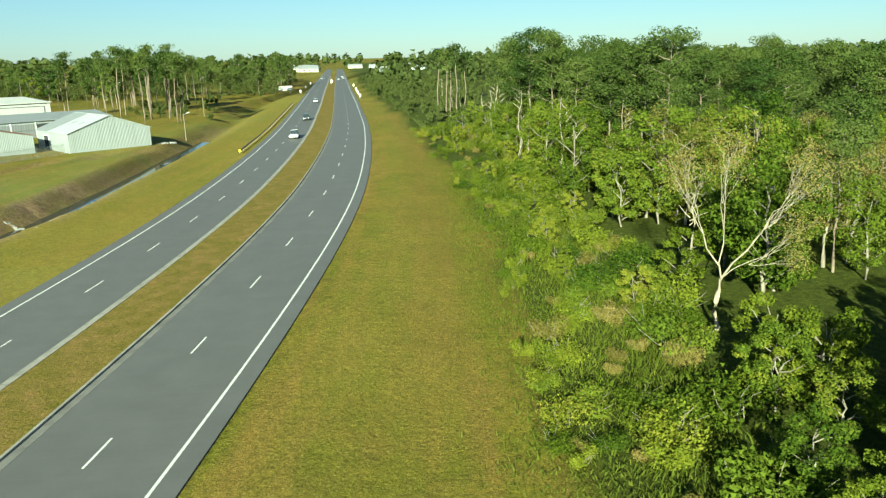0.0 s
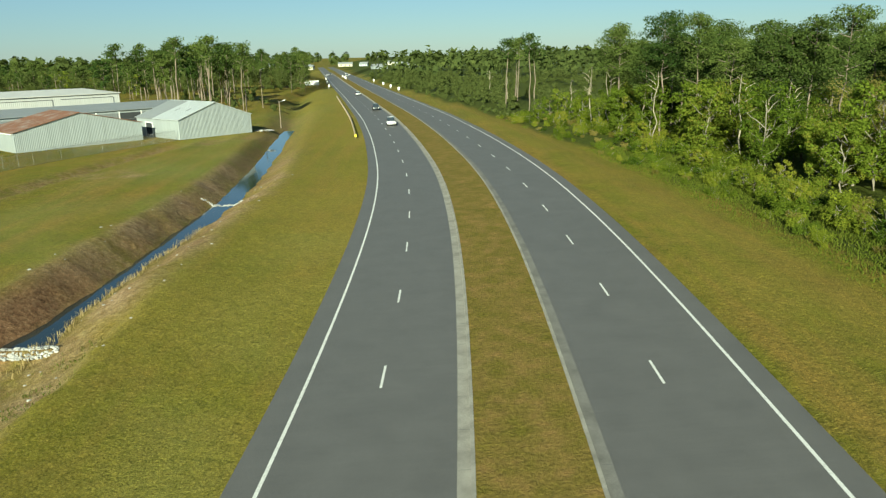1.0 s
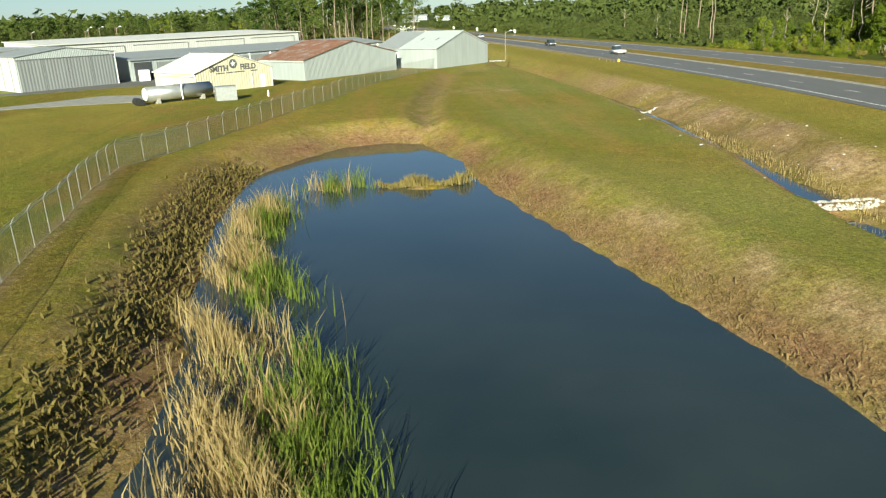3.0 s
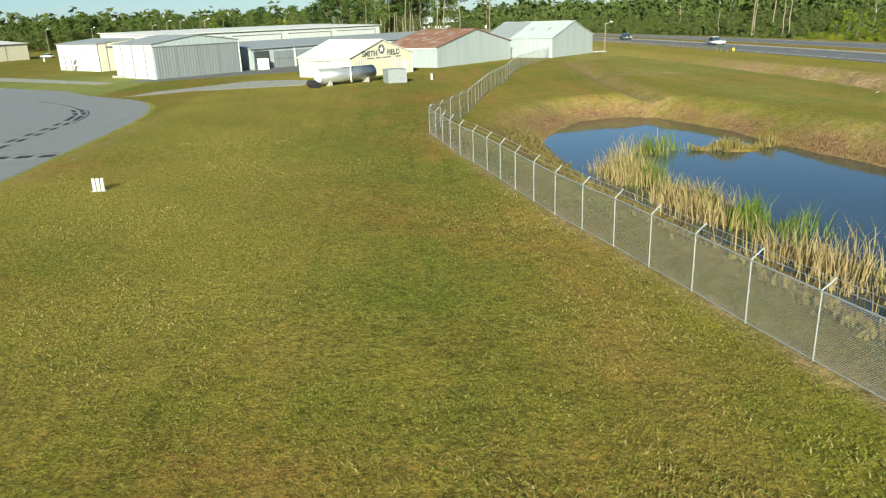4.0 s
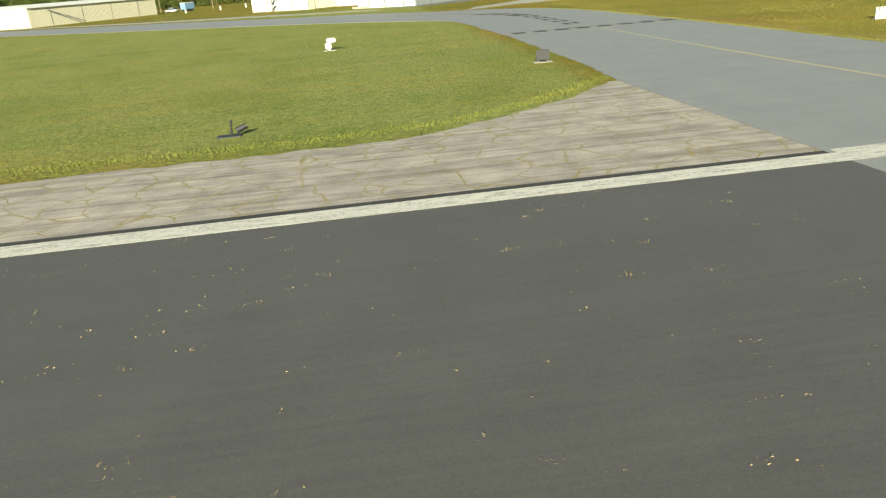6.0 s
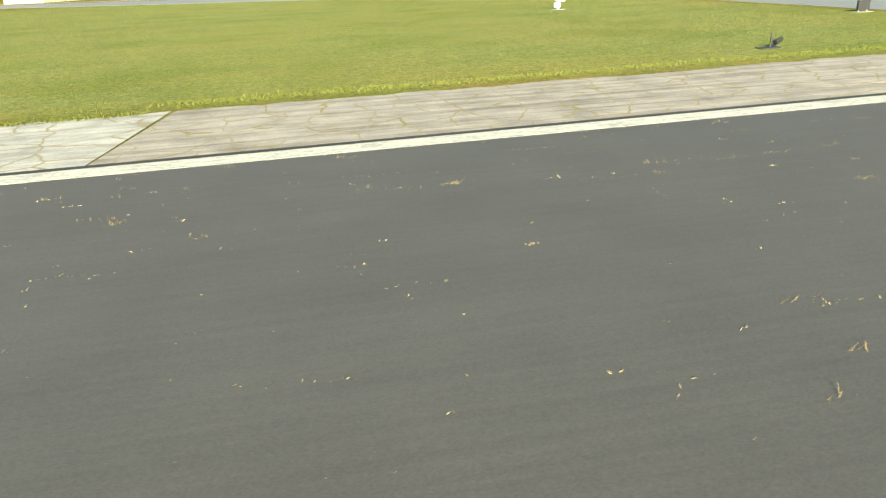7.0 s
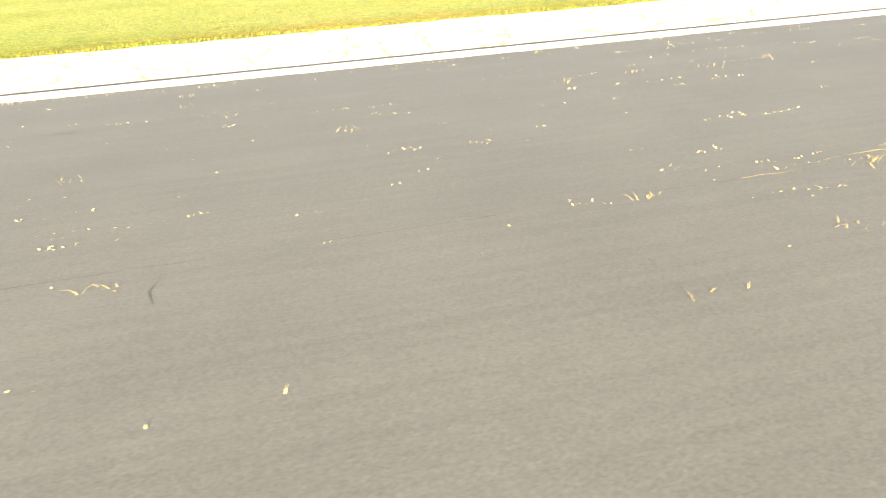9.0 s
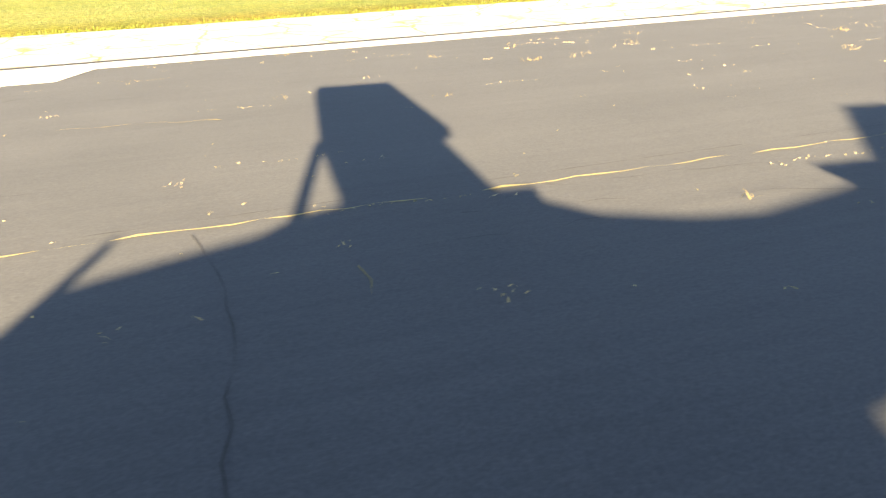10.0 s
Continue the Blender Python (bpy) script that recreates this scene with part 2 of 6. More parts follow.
def sheet_metal(name, rgb, rib=0.30, metal=0.0, rough=0.55, streak=0.35, rust=0.0):
    m = Nodes(name)
    p = m.coords()
    sep = m.add("SeparateXYZ", Vector=p)
    across = m.math("ADD", sep.outputs["X"], sep.outputs["Y"])
    ribs = m.math("SINE", m.math("MULTIPLY", across, 2 * math.pi / rib))
    blot = m.noise(m.stretch(p, 1.4, 1.4, 0.12), 1.0, 5, 0.6)
    broad = m.noise(p, 0.25, 4)
    col = m.mix(m.math("MULTIPLY", m.ramp(blot, [(0.42, (0, 0, 0)), (0.75, (1, 1, 1))]), streak), rgb, tuple(c * 0.55 for c in rgb))
    col = m.mix(m.math("MULTIPLY", broad, 0.25), col, tuple(min(c * 1.15, 0.9) for c in rgb))
    if rust:
        col = m.mix(m.ramp(m.noise(p, 0.5, 5, 0.7), [(0.42 - rust * 0.25, (0, 0, 0)), (0.62 - rust * 0.2, (1, 1, 1))]), col, m.ramp(m.noise(p, 3.0, 5), [(0.3, (0.16, 0.066, 0.036)), (0.7, (0.30, 0.150, 0.092))]))
    return m.done(col, rough, metal, ribs, 0.03, 0.5)


def plain(name, rgb, rough=0.6, metal=0.0, vary=0.2, scale=2.5):
    m = Nodes(name)
    p = m.coords()
    f = m.noise(p, scale, 5)
    g = m.noise(p, scale * 12, 3)
    col = m.ramp(f, [(0.3, tuple(c * (1 - vary) for c in rgb)), (0.7, tuple(min(1.0, c * (1 + vary)) for c in rgb))])
    return m.done(col, rough, metal, g, 0.004, 0.3)


def foliage(name, dark, light, autumn=None, through=0.35):
    m = Nodes(name)
    mixer = m.math("ADD", m.math("MULTIPLY", m.island(), 0.38), m.math("MULTIPLY", m.chance(), 0.62))
    stops = [(0.12, dark), (0.75, light)]
    if autumn:
        stops.append((0.95, autumn))
    col = m.ramp(mixer, stops)
    diff = m.add("BsdfDiffuse")
    tr = m.add("BsdfTranslucent")
    m.link(col, diff.inputs["Color"])
    m.link(m.mix(1.0, col, (1.3, 1.35, 0.6), "MULTIPLY"), tr.inputs["Color"])
    mix = m.add("MixShader", Fac=through)
    m.link(diff.outputs[0], mix.inputs[1])
    m.link(tr.outputs[0], mix.inputs[2])
    m.link(mix.outputs[0], m.out.inputs["Surface"])
    return m.mat


def bark(name, rgb):
    m = Nodes(name)
    p = m.coords()
    f = m.noise(m.stretch(p, 6, 6, 0.9), 1.0, 5)
    col = m.ramp(f, [(0.3, tuple(c * 0.55 for c in rgb)), (0.7, tuple(min(1, c * 1.3) for c in rgb))])
    return m.done(col, 0.9, 0, f, 0.03, 0.7, 0.2)


def water_material():
    m = Nodes("still_water")
    p = m.place()
    f = m.noise(p, 0.9, 4)
    # bluish base tint adds painted sky reflection to the dark water
    col = m.ramp(m.noise(p, 0.12, 3), [(0.3, (0.018, 0.030, 0.032)), (0.7, (0.030, 0.042, 0.042))])
    return m.done(col, 0.06, 0, f, 0.012, 0.25, 0.5)


def fence_fabric():
    m = Nodes("chain_link")
    p = m.coords("UV")
    sep = m.add("SeparateXYZ", Vector=p)
    a = m.math("ADD", sep.outputs["X"], sep.outputs["Y"])
    b = m.math("SUBTRACT", sep.outputs["X"], sep.outputs["Y"])
    wires = []
    for v in (a, b):
        s = m.math("ABSOLUTE", m.math("SUBTRACT", m.math("FRACT", m.math("MULTIPLY", v, 14.0)), 0.5))
        wires.append(m.math("LESS_THAN", s, 0.075))
    on = m.math("MAXIMUM", *wires)
    clear = m.add("BsdfTransparent")
    m.done((0.42, 0.43, 0.42), 0.5, 0.5)
    mix = m.add("MixShader")
    m.link(on, mix.inputs[0])
    m.link(clear.outputs[0], mix.inputs[1])
    m.link(m.bsdf.outputs[0], mix.inputs[2])
    m.link(mix.outputs[0], m.out.inputs["Surface"])
    return m.mat


def glass_material(name="tinted_glass", rgb=(0.03, 0.04, 0.05)):
    m = Nodes(name)
    return m.done(rgb, 0.08, 0.0, None, spec=0.8)


GRASS = grass_material()
HIGHWAY = asphalt("highway_asphalt", 0.138, 1.03, 0.35, 0.10, 0.62, 0.55)
RUNWAY = asphalt("runway_asphalt_dark", 0.080, 1.03, 0.60, 0.10, 0.74, 0.5)
TAXI = asphalt("taxiway_asphalt_grey", 0.229, 1.0, 0.40, 0.10, 0.58, 0.6)
SHOULDER = concrete("old_shoulder_asphalt", 0.29, (1.10, 1.0, 0.90), 0.75, 0.9)
SLAB = concrete("shoulder_concrete", 0.40, (1.0, 0.975, 0.92), 0.62, 0.65)
KERB = concrete("kerb_concrete", 0.33, (1.0, 0.95, 0.84))
GREY_KERB = concrete("grey_kerb_concrete", 0.20, (1.0, 0.97, 0.90))
PATHWAY = concrete("apron_concrete", 0.29, (1.0, 0.98, 0.90))
WHITE_LINE = road_paint("white_road_paint", (0.78, 0.78, 0.75), 0.25)
WORN_BLOCK = flaked_paint("flaked_runway_paint", (0.27, 0.265, 0.245))
RUNWAY_LINE = road_paint("worn_runway_paint", (0.52, 0.505, 0.45), 0.95)
YELLOW_LINE = road_paint("yellow_taxi_paint", (0.47, 0.40, 0.21), 0.75)
HOLD_YELLOW = road_paint("faded_hold_paint", (0.36, 0.31, 0.20), 0.8)
TAR = asphalt("tarred_joint", 0.040, 1.0, 0.3, 0.2)
BLACK_LINE = road_paint("black_outline_paint", (0.018, 0.018, 0.02), 0.08)
WATER = water_material()
GALV = sheet_metal("galvanized_sheet", (0.38, 0.42, 0.43), 0.30, 0.25, 0.5, 0.4)
GALV_ROOF = sheet_metal("galvanized_roof", (0.58, 0.62, 0.62), 0.40, 0.25, 0.45, 0.3)
GREY_ROOF = sheet_metal("weathered_grey_roof", (0.30, 0.32, 0.33), 0.45, 0.15, 0.55, 0.3)
RUST_ROOF = sheet_metal("rusted_roof", (0.36, 0.33, 0.31), 0.40, 0.1, 0.75, 0.4, 0.55)
DOOR_RIB = sheet_metal("ribbed_door_sheet", (0.21, 0.225, 0.235), 0.55, 0.15, 0.5, 0.45)
WHITE_SHEET = sheet_metal("white_painted_sheet", (0.47, 0.48, 0.475), 0.45, 0, 0.5, 0.25)
CREAM_SHEET = sheet_metal("cream_painted_sheet", (0.55, 0.51, 0.39), 0.45, 0, 0.55, 0.22)
WHITE_ROOF = sheet_metal("white_roof_sheet", (0.64, 0.63, 0.59), 0.6, 0, 0.5, 0.15)
TRIM_DARK = plain("dark_trim", (0.10, 0.105, 0.11), 0.6)
TRIM_WHITE = plain("white_trim", (0.78, 0.78, 0.76), 0.5, 0, 0.08)
# near-black colour standing in for the unlit inside of openings
INSIDE_SHADE = plain("painted_interior_shade", (0.035, 0.04, 0.045), 0.9)
STEEL = plain("galvanized_steel", (0.40, 0.42, 0.43), 0.5, 0.6, 0.12)
TANK_STEEL = plain("dull_tank_steel", (0.46, 0.48, 0.49), 0.35, 0.7, 0.12, 1.0)
WOOD_POLE = bark("pole_timber", (0.24, 0.19, 0.14))
YELLOW = plain("yellow_marker", (0.75, 0.55, 0.03), 0.5, 0, 0.1)
BLACK = plain("black_plastic", (0.02, 0.02, 0.022), 0.6)
GLASS = glass_material()
RUBBER = plain("tyre_rubber", (0.02, 0.02, 0.02), 0.8)
PINE_BARK = bark("pine_bark", (0.25, 0.20, 0.155))
GREY_BARK = bark("pale_bark", (0.27, 0.24, 0.19))
DEAD_BARK = bark("bleached_bark", (0.37, 0.32, 0.24))
PINE_LEAF = foliage("pine_needles", (0.032, 0.060, 0.016), (0.112, 0.146, 0.038), None, 0.18)
OAK_LEAF = foliage("broad_leaves", (0.036, 0.068, 0.010), (0.148, 0.194, 0.026), (0.22, 0.20, 0.04), 0.22)
BUSH_LEAF = foliage("bush_leaves", (0.056, 0.090, 0.011), (0.205, 0.235, 0.030), (0.29, 0.26, 0.05), 0.25)
DRY_LEAF = foliage("thin_dry_leaves", (0.14, 0.125, 0.03), (0.28, 0.24, 0.08), (0.36, 0.28, 0.10), 0.4)
REED_DRY = foliage("dry_reeds", (0.22, 0.155, 0.075), (0.42, 0.33, 0.17), (0.33, 0.30, 0.10), 0.3)
REED_GREEN = foliage("green_reeds", (0.07, 0.11, 0.02), (0.19, 0.235, 0.05), (0.34, 0.30, 0.11), 0.35)
STRAW = foliage("straw_tufts", (0.30, 0.24, 0.10), (0.55, 0.45, 0.24), (0.62, 0.55, 0.36), 0.2)
DRY_BLADE = foliage("dry_grass_blades", (0.22, 0.17, 0.06), (0.40, 0.33, 0.15), (0.30, 0.20, 0.08), 0.3)
BLADE = foliage("grass_blades", (0.10, 0.125, 0.022), (0.20, 0.21, 0.05), (0.29, 0.24, 0.10), 0.3)
FAR_LEAF = foliage("far_canopy", (0.034, 0.054, 0.020), (0.106, 0.130, 0.040), (0.15, 0.136, 0.055), 0.25)
RAIL_STEEL = plain("weathered_rail_steel", (0.20, 0.19, 0.17), 0.8, 0.0, 0.25)
ROCK = concrete("pale_riprap_stone", 0.44, (1.0, 0.98, 0.94))

# ---- mesh helpers ----


def mesh_of(name, verts, faces, mats, smooth=False, slots=None):
    me = bpy.data.meshes.new(name)
    me.from_pydata([tuple(map(float, v)) for v in verts], [], [tuple(map(int, q)) for q in faces])
    for mt in mats if isinstance(mats, (list, tuple)) else [mats]:
        me.materials.append(mt)
    if slots is not None:
        me.polygons.foreach_set("material_index", np.asarray(slots, dtype=np.int32))
    if smooth:
        me.polygons.foreach_set("use_smooth", np.ones(len(me.polygons), dtype=bool))
    me.update()
    return me


def put(name, me, parent=None, label="", category="", group="", kind="", at=None):
    ob = new(name, me)
    if parent is not None:
        ob.parent = parent
    if at is not None:
        ob.matrix_basis = at
    return tagged(ob, label, category, group, kind)


def root(name, at, label, category, group="", kind=""):
    ob = new(name)
    ob.empty_display_size = 0.3
    ob.matrix_basis = at
    return tagged(ob, label, category, group, kind)


def part(name, bm, material, parent, label="", at=None, smooth=False):
    me = bpy.data.meshes.new(name)
    bm.normal_update()
    bm.to_mesh(me)
    bm.free()
    me.materials.append(material)
    if smooth:
        me.polygons.foreach_set("use_smooth", np.ones(len(me.polygons), dtype=bool))
    return put(name, me, parent, label, at=at)


def box(x0, y0, z0, x1, y1, z1, bevel=0.0):
    bm = bmesh.new()
    bmesh.ops.create_cube(bm, size=1.0)
    bmesh.ops.scale(bm, vec=(x1 - x0, y1 - y0, z1 - z0), verts=bm.verts)
    bmesh.ops.translate(bm, vec=((x0 + x1) / 2, (y0 + y1) / 2, (z0 + z1) / 2), verts=bm.verts)
    if bevel:
        bmesh.ops.bevel(bm, geom=bm.edges[:], offset=bevel, segments=2, affect="EDGES")
    return bm


def prism(points, thick, axis=2):
    """A flat outline (x, y, z) pushed out by the vector thick."""
    bm = bmesh.new()
    low = [bm.verts.new(p) for p in points]
    f = bm.faces.new(low)
    got = bmesh.ops.extrude_face_region(bm, geom=[f])
    bmesh.ops.translate(bm, vec=thick, verts=[v for v in got["geom"] if isinstance(v, bmesh.types.BMVert)])
    bmesh.ops.recalc_face_normals(bm, faces=bm.faces[:])
    return bm


def tube(a, b, r0, r1=None, sides=8, cap=True):
    r1 = r0 if r1 is None else r1
    a, b = Vector(a), Vector(b)
    bm = bmesh.new()
    bmesh.ops.create_cone(bm, cap_ends=cap, segments=sides, radius1=r0, radius2=r1, depth=(b - a).length)
    turn = (b - a).to_track_quat("Z", "Y").to_matrix().to_4x4()
    bmesh.ops.transform(bm, matrix=Matrix.Translation((a + b) / 2) @ turn, verts=bm.verts)
    return bm


def smooth_line(xs, ys, step, span):
    s = np.arange(xs[0], xs[-1] + step, step)
    v = np.interp(s, xs, ys)
    n = max(3, int(span / step) | 1)
    for _ in range(2):
        w = np.pad(v, n // 2, mode="reflect", reflect_type="odd")
        v = np.convolve(w, np.ones(n) / n, mode="valid")
    return s, v


# ---- plan of the highway, ditch and pond ----
ROAD_Y, ROAD_X = smooth_line(
    [-420, -200, -60, -20, 0, 14, 26, 38.4, 50.5, 62.5, 74.4, 86.5, 97, 133, 178, 269, 400, 540, 800, 1400],
    [-88, -52, -30.2, -25.0, -22.95, -21.75, -20.95, -20.22, -19.7, -19.48, -19.42, -19.65, -20.15, -22.8, -27.4, -39.2, -57.0, -75.5, -110, -190], 4.0, 28.0)


def road_at(y):
    return float(np.interp(y, ROAD_Y, ROAD_X))


def road_rise(y):
    """Height of the highway's middle and its cross fall towards the inside of the bend."""
    return np.interp(y, [-200, -20, 27, 51, 75, 100, 180, 400, 800], [-0.25, -0.15, 0.01, 0.19, 0.31, 0.38, 0.40, 0.20, 0.0]), np.interp(y, [120, 260, 420], [0.036, 0.012, 0.0])


def road_frame(y):
    """A place on the highway's middle, the way along it and the banked way across it."""
    dx = (road_at(y + 2) - road_at(y - 2)) / 4
    way = Vector((dx, 1, 0)).normalized()
    rise, fall = road_rise(y)
    return Vector((road_at(y), y, float(rise))), way, Vector((way.y, -way.x, float(fall)))


def on_road(y, off, lift, back=False):
    """The pose of a thing that lies on the banked highway."""
    c, way, side = road_frame(y)
    up = side.cross(way).normalized()
    m = Matrix((side.normalized(), way, up)).transposed().to_4x4()
    return Matrix.Translation(c + side * off + up * lift) @ m @ Matrix.Rotation(math.pi if back else 0, 4, "Z")


DITCH_Y, DITCH_X = smooth_line([-400, -60, -20, 16, 38, 69, 85, 116, 145, 170, 230, 320], [-90, -57, -53.5, -52.0, -51.3, -50.0, -49.4, -51.2, -53.8, -55.8, -63, -76], 2.0, 14.0)
POND = [(-62.6, -6), (-63.6, 6), (-64.7, 12.7), (-65.6, 17), (-66.9, 22.5), (-68.3, 28.5), (-69.9, 34.5), (-71.7, 41.5), (-73, 46.5), (-73.6, 50.5), (-74, 57), (-77.2, 67.1), (-80.4, 68.6), (-85, 67.4),
        (-88.9, 61.5), (-91.7, 55), (-91.7, 45), (-91.2, 37), (-89.8, 30), (-89.3, 25), (-88, 20.5), (-87.8, 16), (-87.5, 10), (-86, 2), (-83, -6), (-76, -12), (-67, -12)]
CREEK = [(-77, 66.5), (-76.5, 76), (-75.6, 88), (-73, 110), (-70.5, 128), (-66, 134), (-58, 146), (-56, 158)]


def seg_dist(px, py, pts, closed=True):
    """Distance to a polyline, for arrays of points."""
    best = np.full(px.shape, 1e9)
    n = len(pts)
    for i in range(n if closed else n - 1):
        ax, ay = pts[i]
        bx, by = pts[(i + 1) % n]
        vx, vy = bx - ax, by - ay
        t = np.clip(((px - ax) * vx + (py - ay) * vy) / (vx * vx + vy * vy), 0, 1)
        best = np.minimum(best, np.hypot(px - ax - t * vx, py - ay - t * vy))
    return best


def inside(px, py, pts):
    hit = np.zeros(px.shape, dtype=bool)
    n = len(pts)
    for i in range(n):
        ax, ay = pts[i]
        bx, by = pts[(i + 1) % n]
        cross = (ay > py) != (by > py)
        with np.errstate(divide="ignore", invalid="ignore"):
            hit ^= cross & (px < (bx - ax) * (py - ay) / (by - ay + 1e-12) + ax)
    return hit


def ease(v):
    v = np.clip(v, 0, 1)
    return v * v * (3 - 2 * v)


def wobble(x, y, s):
    return np.sin(x * s + 1.3 * np.sin(y * s * 0.7)) * np.cos(y * s * 1.1 + 0.9 * np.sin(x * s * 0.6))


def wood_edge(y):
    """Where the wood begins, east of the highway's middle."""
    return np.interp(y, [20, 40, 52, 70, 85, 100, 146, 230, 390], [25.6, 24.8, 24.2, 23.4, 22.4, 21.8, 20.5, 19.5, 15.5])


def ground_fields(x, y):
    """Height and the kinds of cover for arrays of places."""
    pond_d = seg_dist(x, y, POND) * np.where(inside(x, y, POND), -1, 1)
    pond_d = pond_d + 0.12 * wobble(x, y, 0.7) + 0.08 * wobble(y, x, 1.9)
    east = x - np.interp(y, DITCH_Y, DITCH_X)
    ditch_d = np.where(east > 0, east * 0.66, -east * 1.05) + 0.22 * wobble(x, y, 0.5) + 0.12 * wobble(x, y, 1.7)
    creek_d = seg_dist(x, y, CREEK, False) + 0.3 * wobble(x, y, 0.8)
    off = x - np.interp(y, ROAD_Y, ROAD_X)
    free = ease((np.abs(off) - 13) / 5) * ease((x + 122) / 6)
    rise, fall = road_rise(y)
    near = 1 - ease((np.abs(off) - 15.0) / 9.0)
    z = -0.03 + free * (0.05 * wobble(x, y, 0.21) + 0.02 * wobble(y, x, 0.9)) + near * (rise + fall * np.clip(off, -24, 24))
    z = z + 0.040 * ease((-100 - x) / 8)
    pond_z = -2.0 - np.clip(-pond_d, 0, 1.2) * 0.6
    pond_up = np.where(pond_d > 0, -2.0 + 2.0 * (0.4 * np.clip(pond_d / 5.2, 0, 1) + 0.6 * ease(pond_d / 5.2)), pond_z)
    z = np.minimum(z, np.where(pond_d < 5.2, pond_up, 9))
    floor_w = np.interp(y, [26, 36, 50, 65, 90], [-0.34, -0.28, 0.0, 0.22, 0.5])
    rise = np.clip((ditch_d - floor_w) / 4.0, 0, 1)
    narrow = np.where(ditch_d < 5.0, -2.6 + 2.6 * (0.6 * rise + 0.4 * ease(rise)), 0.1)
    wide = np.interp(ditch_d, [0, 1.8, 4.0, 5.2, 5.8], [-2.85, -2.65, -1.5, -0.2, 0.1])
    basin = ease((47 - y) / 14)
    z = np.minimum(z, np.where(ditch_d < 5.8, narrow + (wide - narrow) * basin, 9))
    dam = -1.98 - 0.6 * ((y - 38.2) / 0.8) ** 2
    z = np.where((np.abs(y - 38.2) < 1.6) & (ditch_d < 3.2), np.maximum(z, dam), z)
    z = np.minimum(z, np.where(creek_d < 2.5, -0.75 + 0.75 * ease(creek_d / 2.5), 9))
    # an islet in the pond
    islet = np.hypot((x + 77.2) / 3.6, (y - 48.0) / 1.3)
    z = np.maximum(z, np.where(islet < 1.2, -1.75 - 0.5 * islet, -9))
    bank = np.where(y > 46, 0.55, 0.85) * np.clip(1.25 - pond_d / 5.5, 0, 1) * (pond_d > -2)
    clay = np.clip(1.5 - np.abs(ditch_d - 1.9) / 1.7, 0, 1) * (east < 0.6) * ease((62 - y) / 18) * ease((y + 30) / 20)
    clay = np.maximum(clay, 0.3 * np.clip(1.4 - np.abs(ditch_d - 1.9) / 1.9, 0, 1) * np.clip(0.6 + wobble(x, y, 0.35), 0, 1.4) * ease((y - 40) / 20) * ease((170 - y) / 50))
    clay = np.maximum(clay, np.clip(1.3 - np.abs(pond_d - 1.4) / 1.7, 0, 1) * np.clip(0.55 + 0.5 * wobble(x, y, 0.5), 0, 1))
    lawn = ease((-94 - x) / 8)
    west = (x < -78) & (pond_d < 9)
    bank = np.where(west, np.clip(1.3 - pond_d / 5.0, 0, 1), bank)
    bank = np.maximum(bank, np.clip(1.25 - ditch_d / 4.6, 0, 1) * (y < 210) * np.where(east > 0, 0.62, 1.0))
    bank = np.maximum(bank, np.clip(1.2 - creek_d / 2.8, 0, 1))
    soil = np.clip(1.35 - np.abs(ditch_d - 3.0) / 1.6, 0, 1) * ease((y - 14) / 12) * ease((130 - y) / 25) * (0.55 + 0.45 * wobble(x, y, 0.45))
    soil = np.maximum(soil, 0.8 * np.clip(1.1 - np.abs(pond_d - 3.6) / 1.5, 0, 1) * (x > -76) * ease((56 - y) / 10) * np.clip(0.25 + wobble(x, y, 0.6), 0, 1))
    soil = np.maximum(soil, 0.7 * ease(1.2 - np.hypot((x + 66.5) / 7.0, (y - 97) / 5.0)) * np.clip(0.4 + wobble(x, y, 0.8), 0, 1))
    soil = np.maximum(soil, 0.3 * ease(1 - np.abs(x + 127.9) / 1.5) * (y > 15) * ease((74 - y) / 6) * (0.6 + 0.4 * wobble(x, y, 0.9)))
    fence_d = seg_dist(x, y, [(-101.5, 51.6), (-99.1, 36.6), (-97.3, 25.5), (-94.05, 10.1), (-88.0, -14.0)], False)
    soil = np.maximum(soil, 0.75 * ease(1.0 - fence_d / 0.75) * np.clip(0.75 + 0.4 * wobble(x, y, 0.7), 0, 1))
    # mask of the undergrowth and the painted shade beneath the trees
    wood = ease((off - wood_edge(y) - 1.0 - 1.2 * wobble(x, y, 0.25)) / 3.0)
    lush = 0.75 * ease((-143.5 - x) / 2.0) * ease((y - 12) / 4) * ease((160 - y) / 40)
    lush = np.maximum(lush, 0.55 * ease(1 - np.abs(off + 15) / 6) * (y < 60) * (0.5 + 0.5 * wobble(x, y, 0.3)))
    lush = np.maximum(lush, 0.38 * ease((x + 72) / 6) * ease((-46 - x) / 6) * (0.55 + 0.5 * wobble(x, y, 0.17)))
    verge = 0.55 * ease(1.2 - np.abs(off - 18.5) / 6) * (0.7 + 0.3 * wobble(x, y, 0.23))
    verge = np.maximum(verge, 0.75 * ease((east - 2) / 3) * ease((-9 - off) / 4) * (0.7 + 0.3 * wobble(x, y, 0.19)))
    verge = np.maximum(verge, 0.85 * ease((-104 - x) / 12) * ease((x + 130) / 2) * ease((y - 8) / 10) * (0.65 + 0.35 * wobble(x, y, 0.27)))
    return z, dict(verge=np.clip(verge, 0, 1), lawn=lawn, clay=np.clip(clay, 0, 1), bank=bank, soil=np.clip(soil, 0, 1), wood=wood, lush=np.clip(lush, 0, 1))


